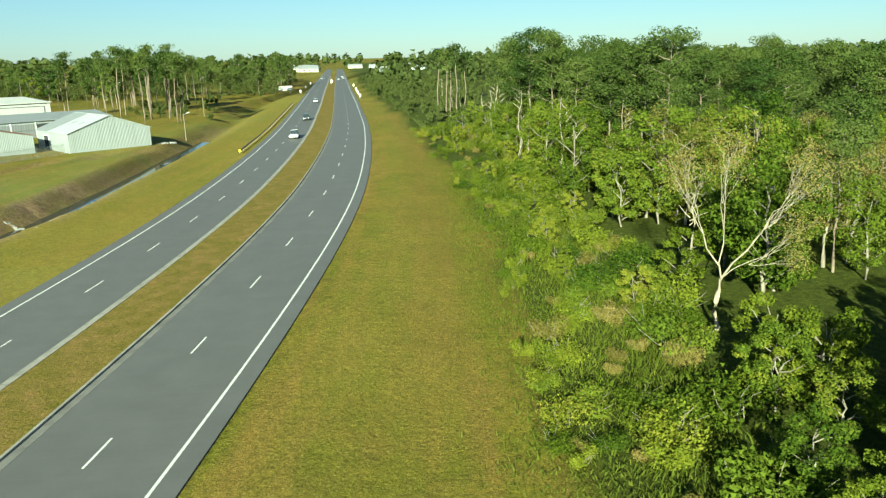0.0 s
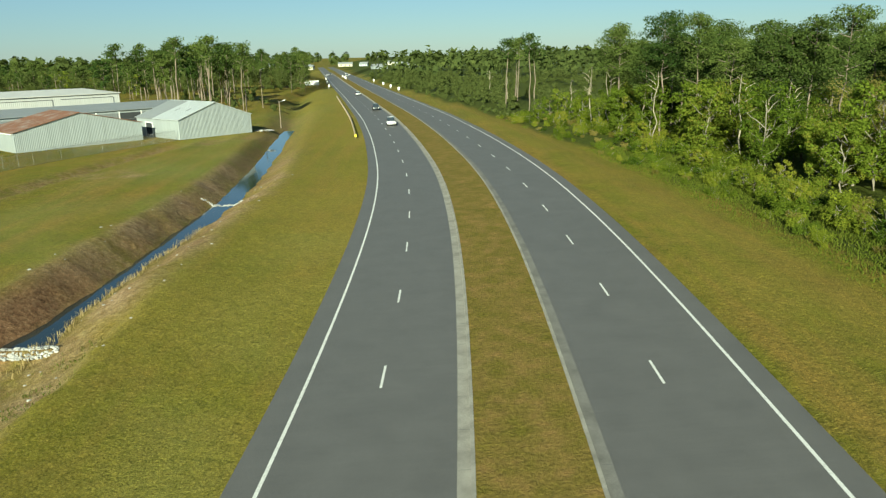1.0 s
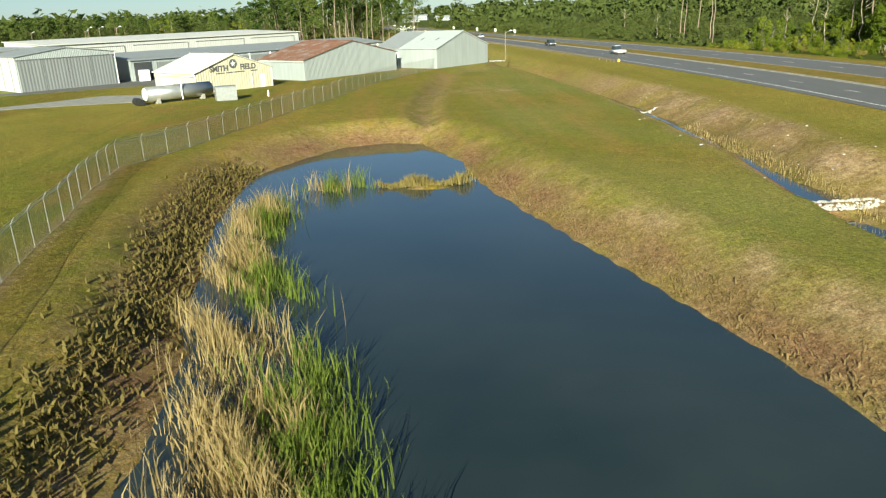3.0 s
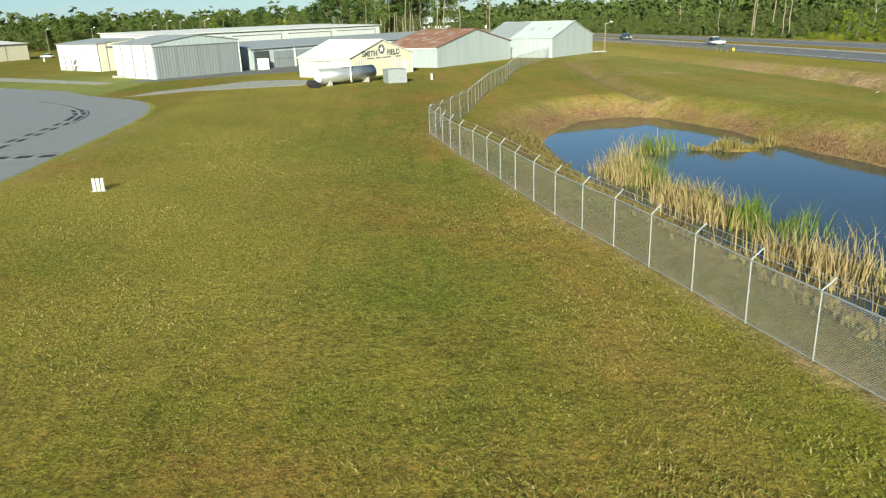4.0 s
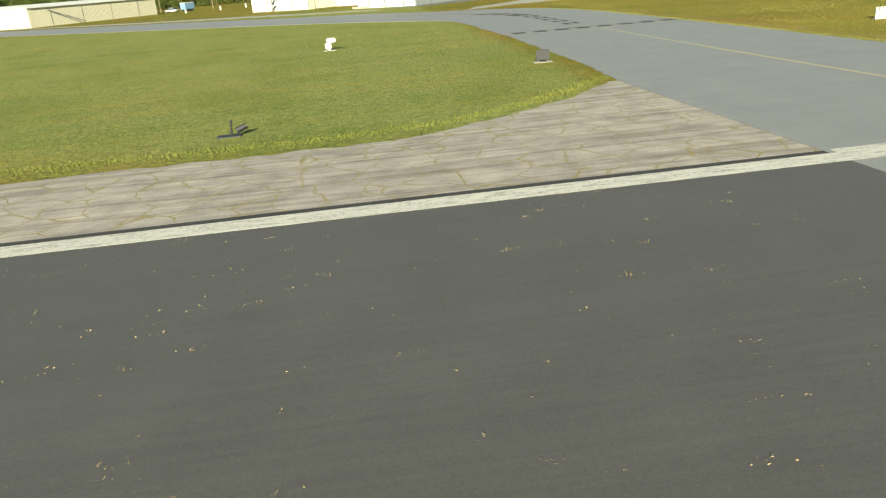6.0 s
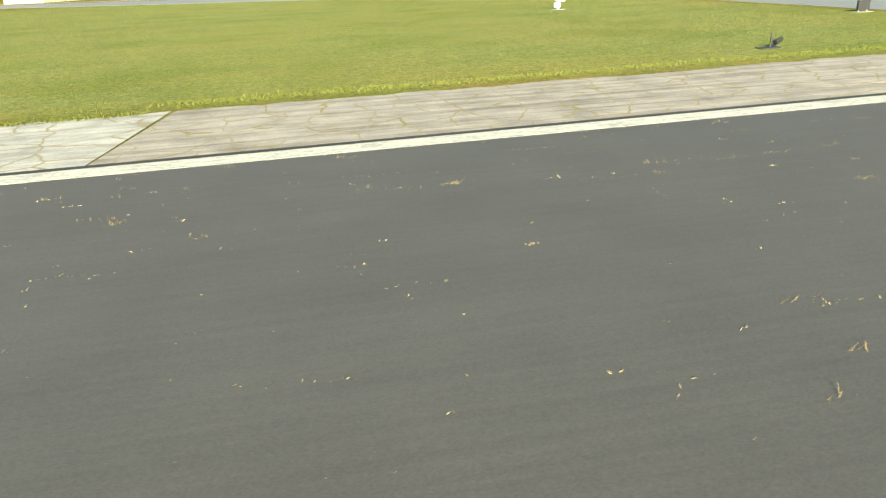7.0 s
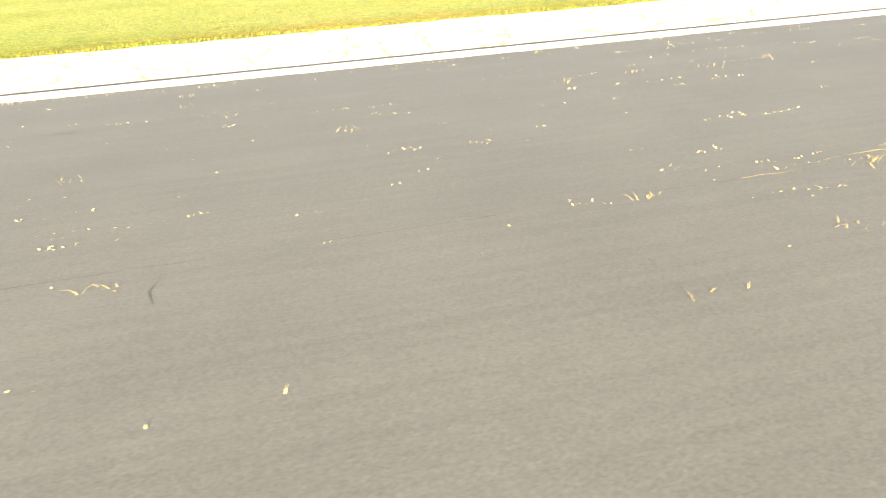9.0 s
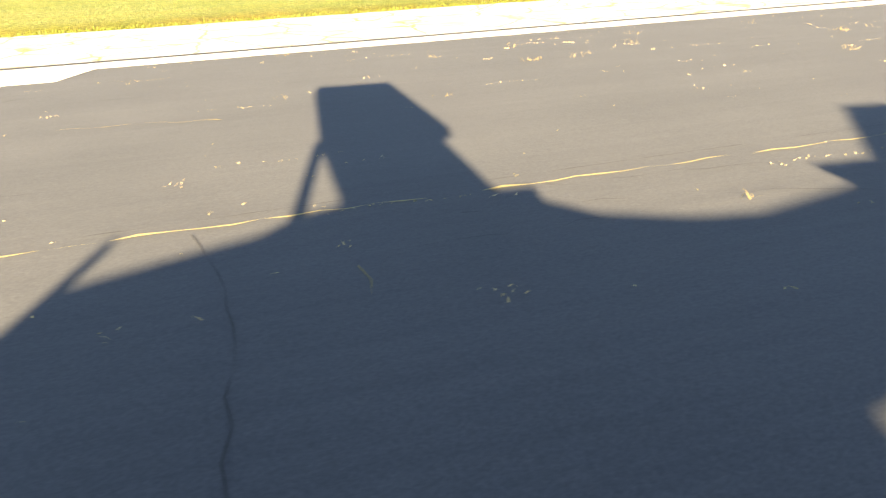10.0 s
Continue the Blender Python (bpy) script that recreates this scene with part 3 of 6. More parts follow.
def build_ground():
    def axis(lo, hi, step, reach, grow=1.35):
        mid = list(np.arange(lo, hi + step / 2, step))
        left, right, d = [lo], [hi], step
        while left[-1] > -reach:
            d *= grow
            left.append(left[-1] - d)
            right.append(right[-1] + d)
        return np.array(left[:0:-1] + mid + right[1:])

    xs, ys = axis(-150, 12, 0.6, 4200), axis(-14, 92, 0.62, 4200, 1.18)
    gx, gy = np.meshgrid(xs, ys)
    z, cover = ground_fields(gx, gy)
    far = np.hypot(gx + 60, gy - 100)
    z = z + ease((far - 900) / 2500) * 6.0
    nx, ny = len(xs), len(ys)
    verts = np.stack([gx, gy, z], -1).reshape(-1, 3)
    i = np.arange(nx * ny).reshape(ny, nx)
    faces = np.stack([i[:-1, :-1], i[:-1, 1:], i[1:, 1:], i[1:, :-1]], -1).reshape(-1, 4)
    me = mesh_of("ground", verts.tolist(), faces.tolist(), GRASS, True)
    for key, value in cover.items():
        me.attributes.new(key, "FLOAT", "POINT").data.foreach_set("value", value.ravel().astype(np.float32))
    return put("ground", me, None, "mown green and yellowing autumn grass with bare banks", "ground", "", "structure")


build_ground()


def ground_z(x, y):
    return float(ground_fields(np.array([float(x)]), np.array([float(y)]))[0][0])


def pond_water():
    n = len(POND)
    cx, cy = sum(p[0] for p in POND) / n, sum(p[1] for p in POND) / n
    verts = [(cx + (x - cx) * 1.10, cy + (y - cy) * 1.07, -2.0) for x, y in POND]
    put("pond_water", mesh_of("pond_water", verts, [list(range(n))], WATER), None, "still dark pond water reflecting the sky", "water", "", "structure")
    verts, faces = [], []
    for y0, y1, level, left, right in ((32.2, 38.2, -2.765, 1.6, 1.8), (38.2, 176.2, -2.26, 2.4, 2.6)):
        base, ys = len(verts) // 2, np.arange(y0, y1 + 0.1, 2.0)
        for y in ys:
            x = float(np.interp(y, DITCH_Y, DITCH_X))
            verts += [(x - left, y, level), (x + right, y, level)]
        faces += [(2 * i, 2 * i + 1, 2 * i + 3, 2 * i + 2) for i in range(base, base + len(ys) - 1)]
    put("ditch_water", mesh_of("ditch_water", verts, faces, WATER), None, "narrow strip of shallow ditch water", "water", "", "structure")


pond_water()


def ribbon(name, o0, o1, y0, y1, z, thick, material, parent=None, step=4.0, **tags):
    """A strip along the highway between two offsets from its middle."""
    ys = np.arange(y0, y1 + step / 2, step)
    verts, faces = [], []
    for y in ys:
        c, way, side = road_frame(float(y))
        for o in (o0, o1):
            p = c + side * o
            verts += [(p.x, p.y, p.z + z), (p.x, p.y, p.z + z - thick)]
    for i in range(len(ys) - 1):
        a, b = 4 * i, 4 * i + 4
        faces += [(a, a + 2, b + 2, b), (a + 1, a, b, b + 1), (a + 2, a + 3, b + 3, b + 2)]
    return put(name, mesh_of(name, verts, faces, material), parent, **tags)


def highway():
    west = ribbon("road_southbound", -11.75, -2.95, -200, 1300, 0.06, 0.4, HIGHWAY, label="two-lane grey asphalt carriageway curving away", category="road", kind="structure")
    east = ribbon("road_northbound", 2.95, 11.75, -200, 1300, 0.06, 0.4, HIGHWAY, label="two-lane grey asphalt carriageway beside the wood", category="road", kind="structure")
    ribbon("edge_line", -10.5, -10.34, -200, 900, 0.066, 0.004, WHITE_LINE, west)
    ribbon("edge_line", 10.46, 10.62, -200, 900, 0.066, 0.004, WHITE_LINE, east)
    for side, road in ((-1, west), (1, east)):
        a, b = sorted((side * 2.42, side * 2.95))
        ribbon("gutter", a, b, -200, 700, 0.072, 0.4, KERB if side < 0 else GREY_KERB, road, label="concrete gutter")
        a, b = sorted((side * 2.25, side * 2.42))
        ribbon("kerb", a, b, -200, 700, 0.19, 0.5, KERB, road, label="pale concrete kerb")
        for y in np.arange(-60, 260, 3.05):
            put("kerb_joint", KERB_JOINT, road, at=on_road(float(y), side * 2.685, 0.0765))
        dash0 = 26.7 if side < 0 else 25.85
        for i in range(-8, 46):
            y = dash0 + 12.19 * i + 1.45
            put("lane_dash", DASH, road, at=on_road(y, side * 6.65, 0.068))
    med = ribbon("median", -2.28, 2.28, -200, 760, 0.16, 0.4, MEDIAN, label="brownish mown grass median between kerbs", category="median", kind="structure")
    return med


def flat_mesh(name, sx, sy, material):
    return mesh_of(name, [(-sx / 2, -sy / 2, 0), (sx / 2, -sy / 2, 0), (sx / 2, sy / 2, 0), (-sx / 2, sy / 2, 0)], [(0, 1, 2, 3)], material)


def median_material():
    m = Nodes("median_grass")
    p = m.place()
    fine, tuft = m.noise(p, 5.0, 5, 0.7), m.noise(p, 0.8, 5)
    col = m.ramp(tuft, [(0.3, (0.155, 0.135, 0.025)), (0.55, (0.215, 0.160, 0.045)), (0.72, (0.275, 0.180, 0.065))])
    col = m.mix(0.8, col, m.ramp(fine, [(0.3, (0.5, 0.5, 0.5)), (0.7, (1.35, 1.3, 1.2))]), "MULTIPLY")
    return m.done(col, 0.95, 0, fine, 0.1, 0.8, 0.1)


MEDIAN = median_material()
KERB_JOINT = flat_mesh("kerb_joint", 0.52, 0.02, TRIM_DARK)
DASH = flat_mesh("lane_dash", 0.13, 3.05, WHITE_LINE)
highway()

# ---- runway and taxiway ----
TURN = math.atan(0.02)
RW = Matrix.Translation((-150, 6.4, 0)) @ Matrix.Rotation(TURN, 4, "Z")


def slab(name, outline, z, material, label, category, world_space=False, thick=0.3, parent=None):
    pts = [Vector((x, y, z)) for x, y in outline]
    if not world_space:
        pts = [RW @ p for p in pts]
    bm = prism(pts, (0, 0, -thick))
    ob = part(name, bm, material, parent, label)
    if parent is None:
        tagged(ob, label, category, "", "structure")
    return ob


def rough_edge(pts, amp, step=0.7, seed=3):
    """A worn outline: the polyline with small jogs."""
    rnd = random.Random(seed)
    out = []
    for (ax, ay), (bx, by) in zip(pts, pts[1:]):
        n = max(1, int(math.hypot(bx - ax, by - ay) / step))
        for i in range(n):
            t = i / n
            out.append((ax + (bx - ax) * t + rnd.uniform(-amp, amp), ay + (by - ay) * t + rnd.uniform(-amp, amp)))
    out.append(pts[-1])
    return out


slab("runway", [(-900, -24.6), (12.0, -24.6), (8.2, 0.0), (8.2, 0.93), (-900, 0.93)], 0.03, RUNWAY, "dark worn asphalt runway with fine cracks", "runway")
taxi = [(-143.15, 5.5), (-141.90, -19), (-126.3, -19)] + rough_edge([(-126.3, -19), (-126.4, 3), (-126.7, 8), (-127.1, 14.2)], 0.08) + rough_edge([(-128.6, 14.6), (-128.8, 22), (-128.9, 40), (-129.2, 55), (-129.5, 66), (-130.3, 73.4), (-131.8, 80), (-134.2, 86), (-137.8, 91), (-141.9, 94.8), (-145.8, 98.7)], 0.1) \
    + [(-152.6, 108), (-168.9, 121.5), (-192, 145), (-260, 205), (-272, 192), (-190.5, 119.5), (-172.7, 103.9), (-161.2, 93.3), (-154.0, 85.4)] + rough_edge([(-150.5, 81.3), (-147.6, 77.6), (-145.5, 74), (-144.4, 70.3), (-143.9, 65.8), (-143.6, 56), (-143.2, 48), (-143.2, 28), (-143.6, 21.5)], 0.1)
slab("taxiway", taxi, 0.036, TAXI, "smooth grey asphalt taxiway joining the runway", "taxiway", True)
edge = rough_edge([(-30.0, 7.2), (-15, 7.1), (-4.3, 7.4), (-1.4, 8.2), (0.8, 9.8), (3.2, 11.3), (6.3, 14.8)], 0.16)
slab("old_shoulder", [(6.9, 0.96), (6.9, 14.8)] + edge[::-1] + [(-31.05, 7.2), (-32.05, 0.96)], 0.022, SHOULDER, "cracked grey-brown old asphalt runway shoulder", "shoulder")
edge2 = rough_edge([(-31.1, 7.1), (-60, 6.9), (-110, 6.7), (-420, 6.7)], 0.16, 0.6, 8)
slab("concrete_shoulder", [(-32.1, 0.96)] + edge2 + [(-420, 0.96)], 0.024, SLAB, "pale cracked concrete shoulder along the runway", "shoulder")
RUNWAY_OB, TAXI_OB = bpy.data.objects["runway"], bpy.data.objects["taxiway"]
slab("edge_marking", [(-420, -0.14), (23.4, -0.14), (23.4, 0.94), (7.0, 0.94), (7.0, 0.62), (-420, 0.62)], 0.042, RUNWAY_LINE, "wide worn white edge stripe", "marking", thick=0.003, parent=RUNWAY_OB)
slab("edge_joint", [(-420, 0.63), (6.95, 0.63), (6.95, 0.925), (-420, 0.925)], 0.034, TAR, "dark tarred joint along the stripe", "marking", thick=0.003, parent=RUNWAY_OB)
slab("arrow_marking", [(-78.2, -11.66), (-78.1, -13.0), (-90.5, -15.2), (-90.5, -13.8)], 0.040, WORN_BLOCK, "worn white slanting arrow stripe", "marking", thick=0.003, parent=RUNWAY_OB)
slab("cross_marking", [(-112, -1.2), (-94.7, -1.2), (-94.2, -0.1), (-112, -0.1)], 0.040, RUNWAY_LINE, "worn white block marking", "marking", thick=0.003, parent=RUNWAY_OB)
LEAD = [(-134.95, 7.9), (-135.65, 28), (-136.0, 47.6), (-136.35, 54), (-136.45, 61), (-136.6, 66), (-137.1, 71), (-138.0, 75.4), (-139.5, 79), (-141.6, 82.6), (-144.3, 86.6), (-147.6, 90.2), (-153, 95.5)]


def lead_at(y):
    return float(np.interp(y, [p[1] for p in LEAD], [p[0] for p in LEAD]))


def lead_strip(name, y0, y1, shift, width, z, material, label=""):
    """A piece of the taxi line between two distances, shifted sideways."""
    n = max(2, int((y1 - y0) / 1.5))
    left, right = [], []
    for i in range(n + 1):
        y = y0 + (y1 - y0) * i / n
        way = Vector((lead_at(y + 0.5) - lead_at(y - 0.5), 1.0)).normalized()
        for side, row in ((-1, left), (1, right)):
            k = shift + side * width / 2
            row.append((lead_at(y) + way.y * k, y - way.x * k))
    return slab(name, left + right[::-1], z, material, label, "", True, 0.003, TAXI_OB)


lead_strip("lead_line", 7.9, 47.4, 0.0, 0.15, 0.042, YELLOW_LINE, "faded yellow taxi line")
lead_strip("lead_line", 50.2, 95.0, 0.0, 0.13, 0.042, HOLD_YELLOW, "faded yellow taxi line")
for i in range(8):
    x = -142.6 + i * 1.72
    slab("hold_block", [(x, 48.3), (x + 1.1, 48.35), (x + 1.1, 49.5), (x, 49.45)], 0.047, BLACK_LINE, "", "", True, 0.003, TAXI_OB)
slab("hold_line", [(-143.2, 49.6), (-129.2, 50.0), (-129.2, 50.15), (-143.2, 49.75)], 0.043, HOLD_YELLOW, "", "", True, 0.003, TAXI_OB)
slab("hold_line", [(-143.2, 48.08), (-129.2, 48.13), (-129.2, 48.26), (-143.2, 48.21)], 0.043, HOLD_YELLOW, "", "", True, 0.003, TAXI_OB)
slab("hold_border", [(-143.2, 49.77), (-129.2, 50.17), (-129.2, 50.32), (-143.2, 49.92)], 0.0435, BLACK_LINE, "", "", True, 0.003, TAXI_OB)
for k in (-1, 1):
    for i in range(9):
        y = 53.6 + 3.35 * i * (1 if i < 6 else 0.93)
        w = 0.46
        lead_strip("lead_block", y, y + (1.7 if i < 5 else 2.1), 0.42 * k, w, 0.047, BLACK_LINE)
SKID = road_paint("tyre_mark", (0.135, 0.135, 0.135), 0.8)
for k in range(5):
    x = -137.1 + 0.26 * k
    y = 9.2 + 0.9 * (k % 2)
    slab("tyre_mark", [(x, y), (x + 0.07, y), (x + 0.12, y + 2.1), (x + 0.06, y + 2.1)], 0.0395, SKID, "", "", True, 0.002, TAXI_OB)
lead_strip("lead_border", 68.0, 79.5, 0.95, 0.16, 0.0445, BLACK_LINE)
lead_strip("lead_border", 78.0, 93.0, 0.3, 0.22, 0.0445, BLACK_LINE)
slab("apron_path", [(-139.6, 94.6), (-132.4, 99.3), (-123.4, 100.6), (-117, 101.5), (-113, 107), (-120, 112), (-126, 113), (-132, 106.5), (-137.6, 100.6)], 0.028, PATHWAY, "pale concrete path to the hangars", "path", True)
slab("apron", [(-129, 128), (-143, 121), (-150, 124), (-132, 143), (-100, 172), (-90, 160), (-108, 136)], 0.026, asphalt("apron_asphalt", 0.13), "dark asphalt apron before the hangars", "apron", True)
slab("service_road", [(-151.5, 119), (-176, 138), (-200, 158), (-260, 214), (-262, 218), (-199, 163), (-174, 143), (-150.5, 122)], 0.026, PATHWAY, "pale service road beside the taxiway", "path", True)

# ---- buildings ----


def hangar(name, p0, p1, depth, eave, ridge, wall, roof, label, front=None, roof2=None, split=1.0, base_z=0.0):
    """A gabled shed: its gable wall runs from p0 to p1 and it stretches back by depth."""
    a, b = Vector((*p0, 0)), Vector((*p1, 0))
    w = (b - a).length
    ang = math.atan2(b.y - a.y, b.x - a.x)
    r = root(name, Matrix.Translation((a.x, a.y, base_z)) @ Matrix.Rotation(ang, 4, "Z"), label, "hangar")
    t = 0.18
    gable = [(0, 0, 0), (w, 0, 0), (w, 0, eave), (w / 2, 0, ridge), (0, 0, eave)]
    part("gable_wall", prism(gable, (0, t, 0)), front or wall, r)
    part("gable_wall", prism([(x, depth - t, z) for x, y, z in gable], (0, t, 0)), wall, r)
    part("side_wall", box(0, t, 0, t, depth - t, eave), wall, r)
    part("side_wall", box(w - t, t, 0, w, depth - t, eave), wall, r)
    o = 0.28
    sl = (ridge - eave) / (w / 2)
    for side in (0, 1):
        cuts = [(-o, depth * split, roof), (depth * split + 0.004, depth + o, roof2 or roof)] if split < 1 else [(-o, depth + o, roof)]
        for y0, y1, mt in cuts:
            x0, z0 = (-o, eave - o * sl) if side == 0 else (w + o, eave - o * sl)
            pts = [(x0, y0, z0 + 0.03), (w / 2, y0, ridge + 0.03), (w / 2, y1, ridge + 0.03), (x0, y1, z0 + 0.03)]
            part("roof", prism(pts, (0, 0, 0.09)), mt, r)
    part("ridge_cap", box(w / 2 - 0.2, -o, ridge + 0.115, w / 2 + 0.2, depth + o, ridge + 0.16, 0.02), roof, r)
    for x in (-0.03, w - 0.11):
        part("corner_trim", box(x, -0.03, 0, x + 0.14, 0.12, eave - 0.02), TRIM_WHITE if wall is not GALV else wall, r)
    return r, w


def a_hangar():
    r, w = hangar("metal_hangar", (-71.5, 140.6), (-59.95, 152.7), 17.0, 3.85, 6.8, GALV, GALV_ROOF, "galvanized sheet metal hangar with pale patched roof", roof2=GREY_ROOF, split=0.58)
    # no hole is cut: a dark panel paints the shade in the doorway
    part("doorway", box(-0.02, 10.6, 0.05, 0.05, 13.2, 2.9), INSIDE_SHADE, r, "dark panel painted as the shade inside a doorway")
    part("door_frame", box(-0.06, 10.4, 0.02, 0.0, 10.6, 3.05), TRIM_WHITE, r)
    part("door_frame", box(-0.06, 13.2, 0.02, 0.0, 13.4, 3.05), TRIM_WHITE, r)
    part("door_frame", box(-0.06, 10.6, 2.9, 0.0, 13.2, 3.05), TRIM_WHITE, r)
    sl = (6.8 - 3.85) / (w / 2)
    for y in (3.0, 7.0):
        x = 3.6
        pts = [(x, y, 3.85 + x * sl + 0.125), (x + 1.3, y, 3.85 + (x + 1.3) * sl + 0.125), (x + 1.3, y + 0.5, 3.85 + (x + 1.3) * sl + 0.125), (x, y + 0.5, 3.85 + x * sl + 0.125)]
        part("roof_patch", prism(pts, (0, 0, 0.02)), GREY_ROOF, r, "dark roof patch")


def b_hangar():
    r, w = hangar("rusty_hangar", (-95.6, 125.6), (-79.5, 142.8), 13.0, 3.5, 6.2, GALV, RUST_ROOF, "long galvanized hangar with a rusted roof")
    part("eave_trim", box(-0.32, -0.1, 3.2, -0.24, 12.1, 3.36), TRIM_WHITE, r)


def letters(body, size, parent, at, material, name="sign_text"):
    cu = bpy.data.curves.new(name, "FONT")
    cu.body, cu.size, cu.align_x, cu.extrude, cu.offset = body, size, "CENTER", 0.015, 0.035
    tmp = new("tmp_text", cu)
    me = bpy.data.meshes.new_from_object(tmp.evaluated_get(bpy.context.evaluated_depsgraph_get()))
    bpy.data.objects.remove(tmp)
    bpy.data.curves.remove(cu)
    me.name = name
    me.materials.clear()
    me.materials.append(material)
    return put(name, me, parent, "dark painted lettering", at=at)


def c_office():
    r, w = hangar("airfield_office", (-110.2, 108.9), (-100.2, 118.9), 12.4, 3.1, 5.5, CREAM_SHEET, WHITE_ROOF, "cream metal office building with lettered gable")
    face = Matrix.Rotation(radians(90), 4, "X")
    letters("SMITH", 1.2, r, Matrix.Translation((w / 2 - 2.75, -0.03, 3.12)) @ face, TRIM_DARK)
    letters("FIELD", 1.2, r, Matrix.Translation((w / 2 + 2.6, -0.03, 3.12)) @ face, TRIM_DARK)
    for i, (x, l) in enumerate(((-3.4, 1.6), (-1.5, 1.2), (0.0, 1.9), (3.1, 1.2))):
        part("sign_bar", box(w / 2 + x, -0.03, 2.72, w / 2 + x + l, -0.005, 2.88), TRIM_DARK, r, "small dark sign bar")
    bm = bmesh.new()
    bmesh.ops.create_cone(bm, cap_ends=True, segments=20, radius1=0.72, radius2=0.72, depth=0.03)
    part("emblem", bm, TRIM_DARK, r, "dark round emblem", Matrix.Translation((w / 2 - 0.1, -0.02, 4.1)) @ face)
    star = []
    for i in range(10):
        q = 0.5 if i % 2 == 0 else 0.2
        star.append((w / 2 - 0.1 + q * math.sin(i * math.pi / 5), -0.06, 4.1 + q * math.cos(i * math.pi / 5)))
    part("emblem_star", prism(star, (0, 0.025, 0)), TRIM_WHITE, r, "pale star")
    part("downpipe", tube((w * 0.72, -0.08, 0.1), (w * 0.72, -0.08, 2.5), 0.05), TRIM_WHITE, r)
    part("door", box(w * 0.84, -0.05, 0.02, w * 0.84 + 0.9, -0.005, 2.05), TRIM_WHITE, r, "plain white door")
    d = part("side_door", box(-0.05, 6.3, 0.02, -0.005, 7.3, 2.1), CREAM_SHEET, r)
    part("door_trim", box(-0.07, 6.2, 0.02, -0.052, 6.28, 2.2), TRIM_WHITE, d)
    part("eave_trim", box(-0.34, -0.1, 2.68, -0.28, 9.7, 2.82), TRIM_WHITE, r)


def g_hangar():
    r, w = hangar("large_hangar", (-144.7, 125.6), (-132.1, 137.6), 14.4, 5.95, 7.1, WHITE_SHEET, GREY_ROOF, "large white metal hangar with a ribbed grey door", front=GALV)
    part("hangar_door", box(0.4, -0.14, 0.05, w - 0.5, -0.01, 5.3), DOOR_RIB, r, "wide closed ribbed grey door")
    for i in range(1, 4):
        x = 0.4 + (w - 0.9) * i / 4
        part("door_seam", box(x - 0.03, -0.165, 0.05, x + 0.03, -0.142, 5.3), TRIM_DARK, r)
    part("door_track", box(0.2, -0.2, 5.32, w - 0.3, -0.01, 5.5), TRIM_DARK, r)
    for y in (2.6, 7.2, 11.4):
        part("panel_seam", box(-0.03, y - 0.09, 0.1, -0.005, y + 0.09, 5.95), TRIM_DARK, r)
    d = part("side_door", box(-0.06, 9.2, 0.05, -0.005, 10.2, 2.15), TRIM_WHITE, r, "small white door")
    part("door_handle", box(-0.1, 9.35, 1.0, -0.064, 9.45, 1.1), STEEL, d)
    part("base_kerb", box(-0.6, 11.6, 0.0, 0.0 - 0.02, 15.4, 0.35), KERB, r)


def w_hangar():
    r, w = hangar("small_white_hangar", (-165.4, 157.2), (-153.8, 169.2), 19.0, 5.7, 6.5, WHITE_SHEET, GREY_ROOF, "small white hangar with a cream door", front=CREAM_SHEET)
    part("hangar_door", box(2.2, -0.12, 0.05, w - 0.8, -0.01, 4.7), CREAM_SHEET, r, "cream sliding door")
    part("door_track", box(1.9, -0.16, 4.75, w - 0.5, -0.01, 5.1), TRIM_DARK, r)
    for x in (0.02, 2.0):
        part("corner_post", box(x, -0.06, 0, x + 0.16, -0.01, 5.6), TRIM_DARK, r)
    for y in (5.0, 10.0, 15.0):
        part("panel_seam", box(-0.03, y, 0.1, -0.005, y + 0.13, 5.5), TRIM_DARK, r)


def long_row(name, p0, ang, length, depth, eave, back, wall, roof, label):
    r = root(name, Matrix.Translation((*p0, 0)) @ Matrix.Rotation(ang, 4, "Z"), label, "hangar")
    part("front_wall", box(0, 0, 0, length, 0.2, eave), wall, r)
    part("back_wall", box(0, depth - 0.2, 0, length, depth, back), wall, r)
    for x in (0, length - 0.2):
        part("end_wall", prism([(x, 0.2, 0), (x, depth - 0.2, 0), (x, depth - 0.2, back), (x, 0.2, eave)], (0.2, 0, 0)), wall, r)
    part("roof", prism([(-0.4, -0.5, eave + 0.03), (length + 0.4, -0.5, eave + 0.03), (length + 0.4, depth + 0.4, back + 0.06), (-0.4, depth + 0.4, back + 0.06)], (0, 0, 0.12)), roof, r)
    return r


